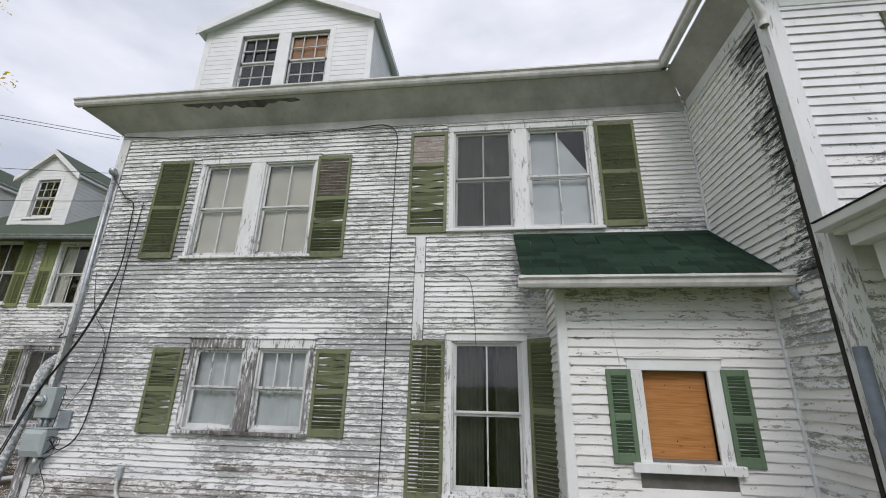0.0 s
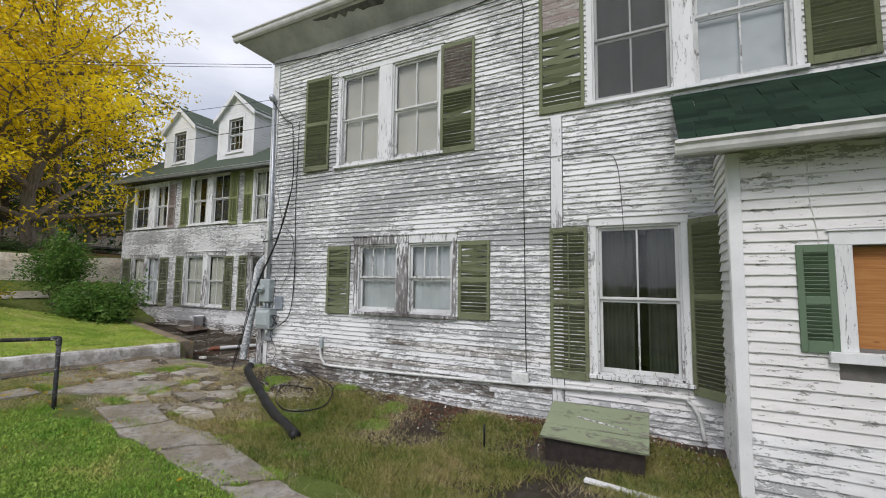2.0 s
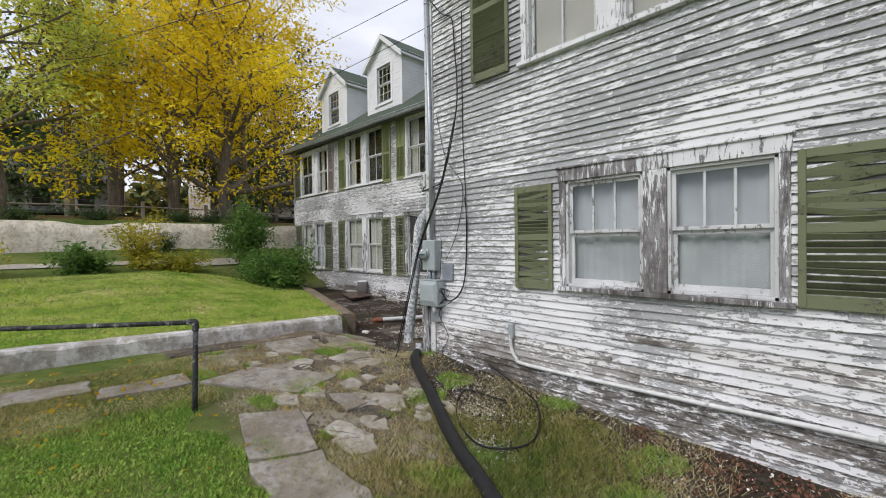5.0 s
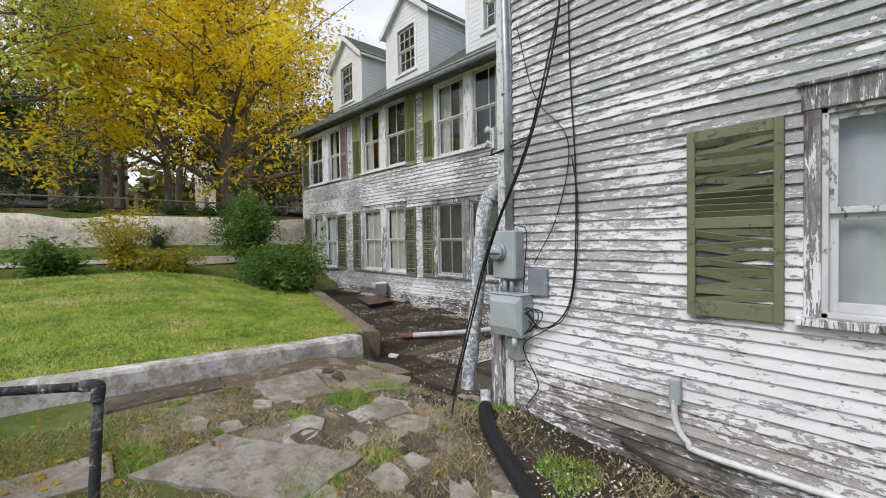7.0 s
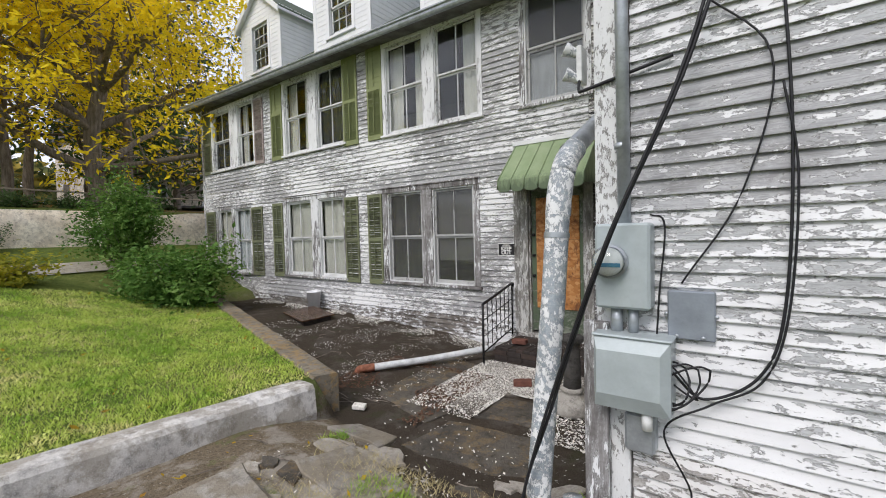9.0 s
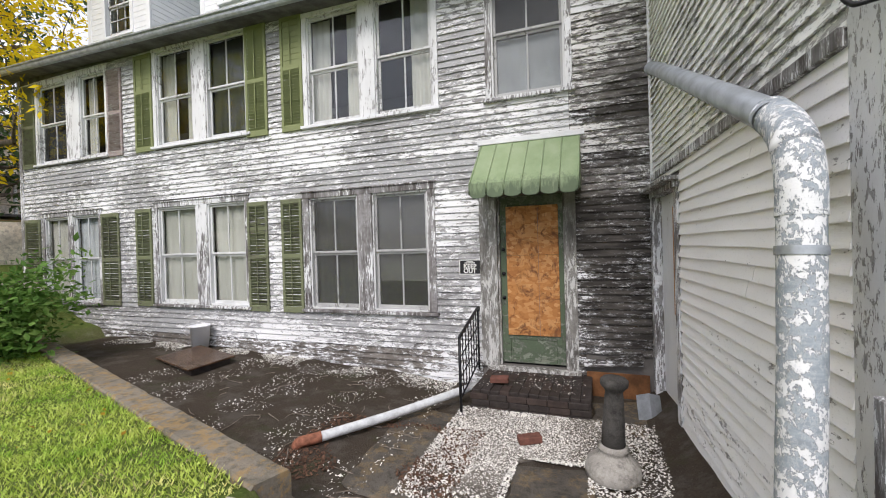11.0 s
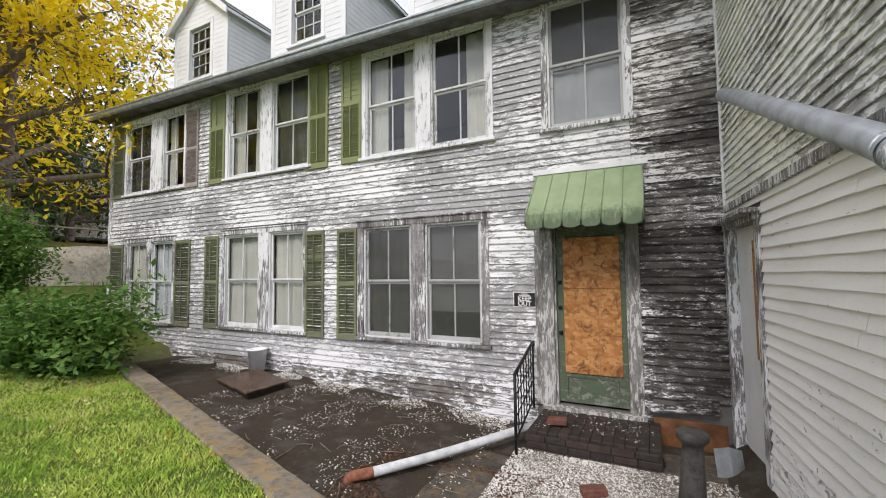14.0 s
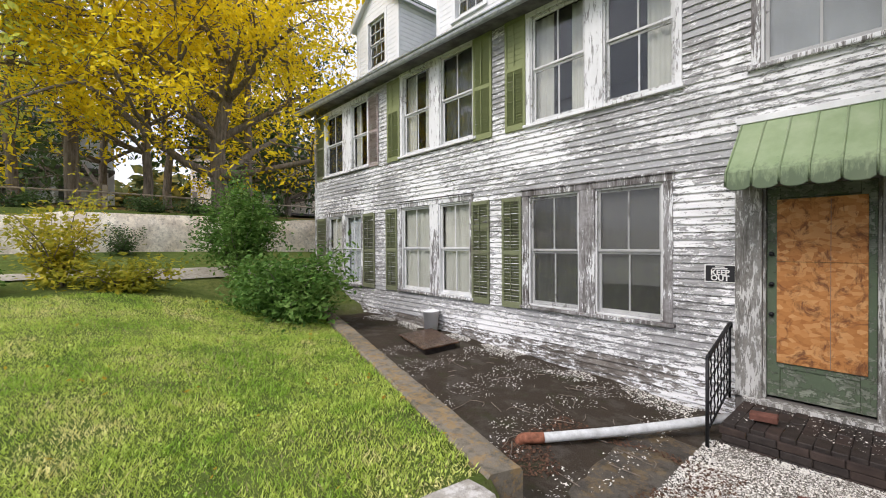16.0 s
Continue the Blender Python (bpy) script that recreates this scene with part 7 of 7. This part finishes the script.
# far wall, drive, road, fence, houses
farw = empty("retaining_wall", pose(0, 0, 0), "pale crumbling concrete retaining wall beyond the lawn", "wall", kind="structure")
v, f = [], []
ys = np.arange(-32, 34, 0.4)
for y in ys:
    y = float(y)
    c = 0.14 * max(0, noise.noise((y * 0.5, 0, 4)))
    top = 2.74 - 1.4 * c
    for x, z in ((-21.85, 1.2), (-21.85, top), (-21.6 - c, top), (-21.55 - 0.06 * noise.noise((y * 1.1, 2, 0)), 2.3), (-21.5 - 0.07 * noise.noise((y * 0.9, 7, 0)), 1.5), (-21.5, 1.2)):
        v.append((x, y, z))
for k in range(len(ys) - 1):
    for q in range(5):
        f.append((k * 6 + q, k * 6 + q + 6, k * 6 + q + 7, k * 6 + q + 1))
part("wall_body", mesh_from("wall_body", v, f, M_FARW, True), farw)


def strip(name, x0, x1, mat, label, lift_=0.03, y0=-34.0, y1=34.0):
    v, f = [], []
    ys = np.arange(y0, y1, 0.7)
    for y in ys:
        y = float(y)
        w = 0.12 * noise.noise((y * 0.6, x0, 0))
        for t in (0, 0.33, 0.67, 1):
            x = x0 + (x1 - x0) * t + (w if t in (0, 1) else 0)
            v.append((x, y, ground_z(x, y) + lift_))
    for k in range(len(ys) - 1):
        for q in range(3):
            f.append((k * 4 + q, k * 4 + q + 4, k * 4 + q + 5, k * 4 + q + 1))
    return tagged(new(name, mesh_from(name, v, f, mat, True)), label, "road", kind="structure")


strip("drive", -19.35, -18.75, M_ROAD, "pale gravel track beyond the lawn", 0.035)
strip("road", -31.0, -27.2, M_ROAD, "pale grey road above the retaining wall", 0.05)
fence = empty("fence", pose(0, 0, 0), "weathered wooden post and rail fence along the road", "fence")
pm = box_mesh("fence_post", [(-0.07, 0.07, -0.07, 0.07, -0.2, 0.75)], plain("grey_fence_wood", (0.38, 0.33, 0.27), 0.9, var=0.25), 0.01)
for i in range(12):
    y = -8 + i * 2.6
    part("post", pm, fence, pose(-25.4, y, gz(-25.4, y)))
part("rail", tube("rail", [(-25.33, -8 + i * 2.6, gz(-25.4, -8 + i * 2.6) + 0.5) for i in range(12)], 0.035, plain("pale_fence_rail", (0.40, 0.35, 0.28), 0.9), 6), fence)


def far_house(x, y, w, d, h, label, seed, wall_mat):
    hz_ = gz(x, y)
    o = empty("house", pose(x, y, hz_ - 0.3, 0, 0, 4), label, "house", "far houses")
    holes, wins = [], []
    part("walls", box_mesh("walls", [(0, d, 0, 0.2, 0, h), (0, d, w - 0.2, w, 0, h), (0, 0.2, 0.2, w - 0.2, 0, h)], wall_mat, 0), o)
    zs = [(0.0, 1.0), (2.3, 3.9), (5.1, h)]
    yc = [1.2 + 2.6 * k for k in range(int((w - 1.5) / 2.6))]
    bx = [(d - 0.2, d, 0.2, w - 0.2, a, b) for a, b in zs]
    edge = 0.2
    for c in yc:
        for a, b in ((1.0, 2.3), (3.9, 5.1)):
            bx.append((d - 0.2, d, edge, c, a, b))
        edge = c + 1.0
    for a, b in ((1.0, 2.3), (3.9, 5.1)):
        bx.append((d - 0.2, d, edge, w - 0.2, a, b))
    part("front_wall", box_mesh("front_wall", bx, wall_mat, 0), o)
    for c in yc:
        for a, b in ((1.0, 2.3), (3.9, 5.1)):
            part("window_frame", box_mesh("window_frame", [(d - 0.1, d + 0.03, c - 0.08, c, a, b), (d - 0.1, d + 0.03, c + 1.0, c + 1.08, a, b), (d - 0.1, d + 0.03, c, c + 1.0, b, b + 0.08), (d - 0.1, d + 0.05, c, c + 1.0, a - 0.06, a), (d - 0.1, d - 0.05, c, c + 1.0, (a + b) / 2 - 0.03, (a + b) / 2 + 0.03)], M_WHITE, 0), o)
            part("pane", box_mesh("pane", [(d - 0.12, d - 0.11, c, c + 1.0, a, b)], M_SCREEN, 0), o)
    part("roof", mesh_from("roof", [(-0.4, -0.4, h), (d + 0.5, -0.4, h), (d + 0.5, w + 0.4, h), (-0.4, w + 0.4, h), (d / 2, -0.4, h + 2.4), (d / 2, w + 0.4, h + 2.4)], [(0, 4, 5, 3), (1, 2, 5, 4), (0, 1, 4), (3, 5, 2), (0, 3, 2, 1)], M_EAVEB), o)
    part("porch_deck", box_mesh("porch_deck", [(d, d + 2.4, 0.5, w - 0.5, 0.35, 0.5), (d, d + 2.6, 0.3, w - 0.3, 2.75, 2.95)], M_EAVEB, 0), o)
    for k in range(5):
        c = 0.7 + (w - 1.4) * k / 4
        part("porch_post", box_mesh("porch_post", [(d + 2.2, d + 2.35, c - 0.07, c + 0.07, 0.5, 2.75)], M_WHITE, 0), o)
    return o


far_house(-52, -6, 12, 7, 6.0, "white two storey house seen between the trees", 1, M_WHITE)
far_house(-50, 12, 9, 7, 5.6, "pale house behind the yellow trees", 2, M_FARW)
far_house(-54, -24, 12, 7, 6.0, "white house further along the road", 3, M_WHITE)

# grass, leaves, flakes
rng = np.random.default_rng(4)


def scatter(n, x0, x1, y0, y1, keep):
    p = np.stack([rng.uniform(x0, x1, n), rng.uniform(y0, y1, n)], 1)
    m = keep(p[:, 0], p[:, 1])
    return p[m]


def lump(x, y, s=1.0, o=0.0):
    return 0.5 + 0.25 * (np.sin(x * 2.3 * s + o) + np.sin(y * 2.9 * s + 1.7 * o) * np.cos(x * 1.1 * s - y * 1.7 * s))


def blades(name, p, h, w, mat, label, lean=0.5):
    n = len(p)
    z = np.array([ground_z(float(a), float(b)) for a, b in p]) - 0.005
    base = np.column_stack([p, z])
    a = rng.uniform(0, 6.283, n)
    side = np.stack([np.cos(a), np.sin(a), np.zeros(n)], 1) * (w * rng.uniform(0.7, 1.3, n))[:, None]
    k = h * rng.uniform(0.45, 1.3, n) * (0.55 + 0.9 * lump(p[:, 0], p[:, 1], 2.7, 1.1))
    b = rng.uniform(0, 6.283, n)
    tip = base + np.stack([np.cos(b) * k * lean, np.sin(b) * k * lean, k], 1)
    return tagged(new(name, tri_mesh(name, np.stack([base - side, base + side, tip], 1), mat)), label, "grass", kind="stuff")


KY = lambda x: 6.15 - 0.302 * (x + 9.42)
WX = lambda y: -9.55 - 0.085 * (5.98 - y)
lawn_w = scatter(230000, -17.3, -9.2, -3.0, 8.0, lambda x, y: (y < KY(x)) & (x < WX(y)) & (rng.uniform(size=len(x)) < np.clip(1.25 - 0.09 * (-9 - x), 0.25, 1)))
blades("lawn_grass", lawn_w, 0.05, 0.006, M_LAWN, "short green lawn behind the low wall", 0.7)
edge = lambda x: np.where(x < -6.6, 3.0, np.where(x < -2.2, 3.05 + 0.02 * (x + 6.6), 3.0)) - 0.1 * np.sin(x * 1.7) + 0.09 * np.sin(x * 5.3 + 1) + 0.07 * np.sin(x * 11.0)
fade = lambda x, y: rng.uniform(size=len(x)) < np.clip((y + 1.6) / 1.6, 0, 1) * np.clip((3.2 - x) / 1.2, 0, 1) * np.clip((x + 8.6) / 0.5, 0, 1)
front = scatter(210000, -8.6, 3.2, -1.6, 3.1, lambda x, y: (y < edge(x)) & ~((x < -7.1) & (y > 1.0)) & fade(x, y))
blades("yard_grass", front, 0.05, 0.006, M_CLOVER, "green grass in front of the path", 0.7)
side = scatter(150000, -5.6, 3.3, 3.3, 5.7, lambda x, y: (y > 3.45 + 0.05 * np.sin(x * 4)) & (lump(x, y, 1.2) + 0.35 * rng.uniform(size=len(x)) > 0.55 + 0.13 * (y - 4.2)) & ~((x > 0.9) & (y > 4.9)))
blades("rough_grass", side, 0.065, 0.0055, M_ROUGH, "rough green grass along the house", 0.8)
dry_l = scatter(26000, -16.5, -9.3, -2.0, 8.0, lambda x, y: (y < KY(x) - 0.05) & (x < WX(y)) & (lump(x, y, 1.1, 2.6) + 0.4 * rng.uniform(size=len(x)) > 0.74))
blades("dry_lawn_grass", dry_l, 0.045, 0.005, M_STRAW, "dry yellowed patches of lawn grass", 1.0)
dry = scatter(95000, -8.8, 3.3, 3.2, 5.95, lambda x, y: (lump(x, y, 1.7, 2.0) + 0.5 * rng.uniform(size=len(x)) > 0.72) & ~((x > 0.9) & (y > 4.9)))
blades("dry_grass", dry, 0.06, 0.003, M_STRAW, "dry straw coloured grass on bare earth", 1.1)
tuft = scatter(150000, -8.8, -3.0, 3.2, 6.1, lambda x, y: (lump(x, y, 2.4, 0.7) + 0.12 * lump(x, y, 9.0, 2.0) > 0.83) & (rng.uniform(size=len(x)) < 0.8))
blades("tuft_grass", tuft, 0.055, 0.006, M_CLOVER, "small green tufts between the slabs", 0.9)


walk_g = scatter(46000, -8.85, -6.95, -0.6, 3.3, lambda x, y: lump(x, y, 2.0, 1.3) + 0.5 * rng.uniform(size=len(x)) > 0.66)
blades("worn_grass", walk_g, 0.045, 0.0055, M_ROUGH, "thin worn grass beside the pipe rail", 0.9)
walk_d = scatter(30000, -8.85, -6.95, -0.6, 3.3, lambda x, y: lump(x, y, 1.6, 3.1) + 0.5 * rng.uniform(size=len(x)) > 0.7)
blades("worn_dry_grass", walk_d, 0.04, 0.004, M_STRAW, "dry grass and litter beside the pipe rail", 1.1)


def flat_bits(name, p, size, mat, label, category, up_=0.012, tilt=0.35, level=None):
    n = len(p)
    z = np.full(n, level) if level else np.array([max(ground_z(float(a), float(b)), court_z(a) + 0.02 if (b > 6.3 and -9.3 < a < -6.8) else -9) for a, b in p]) + up_
    c = np.column_stack([p, z])
    a = rng.uniform(0, 6.283, n)
    k = (size * rng.uniform(0.4, 1.4, n))[:, None]
    u = np.stack([np.cos(a), np.sin(a), rng.normal(size=n) * tilt], 1) * k
    v = np.stack([-np.sin(a), np.cos(a), rng.normal(size=n) * tilt], 1) * k * rng.uniform(0.35, 0.9, n)[:, None]
    return tagged(new(name, tri_mesh(name, np.stack([c - u, c - v * 0.8, c + u, c + v], 1), mat, 4)), label, category, kind="stuff")


flat_bits("fallen_leaves", np.concatenate([scatter(330, -17, -9.2, -3, 8, lambda x, y: (y < KY(x)) & (x < WX(y))), scatter(90, -8, 2.5, -1, 3, lambda x, y: y < 9), scatter(180, -9.1, -5.5, 1.0, 6.0, lambda x, y: x < 9), scatter(420, -9.3, -7.4, 0.4, 4.2, lambda x, y: (x > WX(y) + 0.6) & (lump(x, y, 1.4, 0.8) > 0.5))]), 0.026, M_LEAF, "scattered yellow and brown fallen leaves", "leaves", 0.045)
leaves_w = scatter(60000, -16.5, -9.2, -2.0, 8.0, lambda x, y: (y < KY(x)) & (x < WX(y)) & (lump(x, y, 1.9, 0.4) + 0.4 * rng.uniform(size=len(x)) > 0.72) & (rng.uniform(size=len(x)) < np.clip(1.25 - 0.11 * (-9 - x), 0.2, 1)))
flat_bits("lawn_clover", leaves_w, 0.011, M_LAWN, "small broad leaves among the lawn grass", "grass", 0.03, 0.7)
leaves_f = scatter(70000, -8.6, 3.2, -0.8, 3.1, lambda x, y: (y < edge(x)) & ~((x < -7.1) & (y > 1.0)) & fade(x, y) & (lump(x, y, 2.1, 0.4) + 0.5 * rng.uniform(size=len(x)) > 0.62))
flat_bits("yard_clover", leaves_f, 0.012, M_CLOVER, "small broad leaves among the yard grass", "grass", 0.035, 0.7)
flat_bits("step_flakes", scatter(420, -8.82, -7.58, 8.8, 9.6, lambda x, y: lump(x, y, 3.0, 0.5) > 0.35), 0.009, M_CHIP, "paint flakes fallen on the doorstep", "flakes", 0.004, 0.2, level=0.20)
flakes = np.concatenate([scatter(60000, -8.95, -6.95, 7.0, 8.8, lambda x, y: (np.exp(-((x + 8.2) / 0.6) ** 2 - ((y - 8.12) / 0.65) ** 2) * 1.5 + 0.25 * lump(x, y, 3.0, 0.3) > rng.uniform(size=len(x))) & ~((x > -8.12) & (x < -7.55) & (y < 7.8))),
                         scatter(24000, -16.4, -9.1, 9.1, 9.66, lambda x, y: (y > KY(x) + 0.3) & (rng.uniform(size=len(x)) < np.clip((y - 9.18) * 2.2, 0.03, 1)) & (lump(x, y, 2.2) > 0.48)),
                         scatter(6000, -13.5, -9.2, 6.8, 9.6, lambda x, y: (y > KY(x) + 0.3) & (lump(x, y, 2.6, 0.4) > 0.52)),
                         scatter(2600, -6.4, 0.8, 5.15, 5.93, lambda x, y: rng.uniform(size=len(x)) < np.clip((y - 5.0) * 1.0, 0.05, 1)),
                         scatter(1400, -6.3, -4.1, 4.7, 5.7, lambda x, y: lump(x, y, 2.0, 1.0) > 0.6), scatter(700, -8.8, -6.7, 4.2, 6.9, lambda x, y: x < 9),
                         scatter(9000, -5.3, -3.9, 4.2, 5.6, lambda x, y: np.exp(-((x + 4.45) / 0.28) ** 2 - ((y - 4.75) / 0.22) ** 2) + 0.7 * np.exp(-((x + 4.95) / 0.22) ** 2 - ((y - 5.2) / 0.2) ** 2) > 0.9 * rng.uniform(size=len(x)) + 0.08)])
flat_bits("paint_flakes", flakes, 0.011, M_CHIP, "white paint flakes and chips strewn on the ground", "flakes", 0.008)
litter = scatter(5600, -10.2, -8.5, 6.6, 8.2, lambda x, y: (y > KY(x) + 0.25) & (lump(x, y, 1.3, 0.9) > 0.40))
flat_bits("leaf_litter", litter, 0.016, plain("brown_leaf_litter", (0.11, 0.06, 0.038), 0.9, var=0.5, scale=30), "brown needles and leaf litter by the kerb", "litter", 0.01)
def twigs(name, p, label):
    """Short dead twigs lying about, one mesh."""
    r, vs, fs = random.Random(8), [], []
    for x, y in p:
        a, n = r.uniform(0, 6.283), r.uniform(0.08, 0.32)
        q = [Vector((x + math.cos(a) * n * k + r.gauss(0, 0.01), y + math.sin(a) * n * k + r.gauss(0, 0.01), 0)) for k in (0, 0.5, 1)]
        q = [Vector((v.x, v.y, ground_z(v.x, v.y) + 0.02)) for v in q]
        me = tube("twig", q, 0.005, M_BARK, 4, True, [0.006, 0.005, 0.003])
        o = len(vs)
        vs += [tuple(v.co) for v in me.vertices]
        fs += [tuple(o + k for k in f.vertices) for f in me.polygons]
        bpy.data.meshes.remove(me)
    return tagged(new(name, mesh_from(name, vs, fs, M_BARK)), label, "twigs", kind="stuff")


twigs("fallen_twigs", np.concatenate([scatter(60, -9.0, -5.0, 3.6, 6.2, lambda x, y: x > WX(y) + 0.5), scatter(70, -12.5, -9.0, 6.6, 9.5, lambda x, y: y > KY(x) + 0.3)]), "dead grey twigs strewn over the yard")
red = scatter(9000, -3.6, 0.85, 5.1, 5.94, lambda x, y: rng.uniform(size=len(x)) < np.clip((y - 5.05) * 1.1, 0.02, 0.8) * lump(x, y, 2.0, 0.9) * 1.3)
flat_bits("wall_litter", red, 0.016, plain("red_brown_leaf_litter", (0.15, 0.07, 0.045), 0.9, var=0.5, scale=30), "reddish brown leaf litter along the foot of the wall", "litter", 0.015, 0.5)
pebbles = scatter(5200, -8.9, -3.0, 3.2, 6.0, lambda x, y: lump(x, y, 2.1, 3.0) > 0.45)
flat_bits("pebbles", pebbles, 0.016, M_PALE, "small stones and crumbs of concrete", "pebbles", 0.006, 0.5)

# ---------------------------------------------------------------- clapboards (last: the many small pieces)
def choose_a(u, z):
    x = u + XA0
    if z < 0.36 + 0.12 * noise.noise((x * 0.8, 4.0, 1.0)):
        return M_LOW if x < -2.4 and noise.noise((x * 0.7, z * 2, 9.0)) > -0.15 else (M_A3 if x < -2.4 else M_A)
    if z < 0.75 + 0.7 * noise.noise((x * 0.9, z * 3, 2.0)) and x < -2.0:
        return M_A3
    if x > -0.9:
        return M_FAIR if (z > 4.3 and x > 1.5) or z < 2.0 else M_A
    patch = noise.noise((x * 0.45, z * 0.8, 3.0))
    return M_A2 if patch > 0.06 else M_A


def choose_b(u, z):
    x = u + XB0
    if x > -7.75:
        damp = noise.noise((z * 3.7, 1, 1)) - 0.35 * smooth_step((z - 2.6) / 2.4)
        return M_DARK if z < 2.3 or damp > 0.05 else M_STAIN if damp > -0.42 else M_B
    if z < 0.30:
        return M_LOW
    return M_A2 if noise.noise((x * 0.4, z * 0.9, 8.0)) > 0.2 else M_B


def choose_side(u, z):
    k = 0.9 * noise.noise((u * 1.1, z * 2.5, 5.0))
    if z < 0.95 + k * 0.7:
        return M_SIDEP
    return M_SIDE


def choose_wing(u, z):
    """Mould runs down beside the outer corner."""
    if 3.0 < z < 5.9 + 0.3 * noise.noise((u * 3, z * 4.5, 6.0)):
        return M_MOULD
    return M_A if z < 4.3 and noise.noise((u * 2, z * 3, 1.0)) > -0.1 else M_FAIR


blocks_a = [block(*s) for s in spec_a] + [(ax(-1.04), ax(-0.87), 0.0, 4.12), (0.0, 0.14, -1, 7), (ax(PX), ax(3.3), -1, 3.55)]
clapboards(wall_front, A0, A1, -0.03, 6.13, 0.0765, blocks_a, choose_a, 4.6)
blocks_b = [block(*s, c=0.11 if s[0] is not W3 else 0.14, head=0.14) for s in spec_b] + [(DOOR[0] - 0.24, DOOR[1] + 0.13, -1, 2.63), (0, 0.1, -1, 7), (bx_(-7.74), bx_(-7.737), 2.63, 7), (bx_(-7.6), bx_(-6.7), -1, 0.42)]
clapboards(wall_rear, B0, B1, -0.12, 5.72, 0.092, blocks_b, choose_b, 4.8)
side_ends = [(0.0, 1.16, -1, 2.45), (ns - 0.19, ns, -1, 7)]
clapboards(wall_side, S0, S1, -0.1, 2.5, 0.098, side_ends, choose_side, 2.4)
clapboards(wall_side, S0, S1, 2.57, 6.2, 0.0765, side_ends, lambda u, z: M_SIDEU, 1.8)
part("drip_board", box_mesh("drip_board", [(0.0, ns - 0.2, -0.045, -0.002, 2.50, 2.575)], M_CASEB), wall_side)
pb = [(pw[0][0] - 0.13, pw[0][1] + 0.13, 1.03, 2.2), (0, 0.07, -1, 4), (length(P0, P1) - 0.045, 9, -1, 4)]
clapboards(wall_porch, P0, P1, -0.1, 3.05, 0.10, pb, lambda u, z: M_FAIR if z > 0.5 else M_A, 3.0)
clapboards(wall_porch_side, Q0, Q1, -0.05, 3.2, 0.10, [(length(Q0, Q1) - 0.06, 2, -1, 4)], lambda u, z: M_FAIR, 2.0)
clapboards(wall_wing, C0, C1, -0.1, 6.1, 0.10, [(0, 0.05, -1, 7), (length(C0, C1) - 0.13, 5, -1, 7), (0.0, 1.0, -1, 2.95)],
           choose_wing, 0.9)
clapboards(wall_wing_front, D0, D1, -0.1, 6.05, 0.115, [(0, 0.14, -1, 7)], lambda u, z: M_FAIR if z < 4.2 else M_TRIM, 5.0)
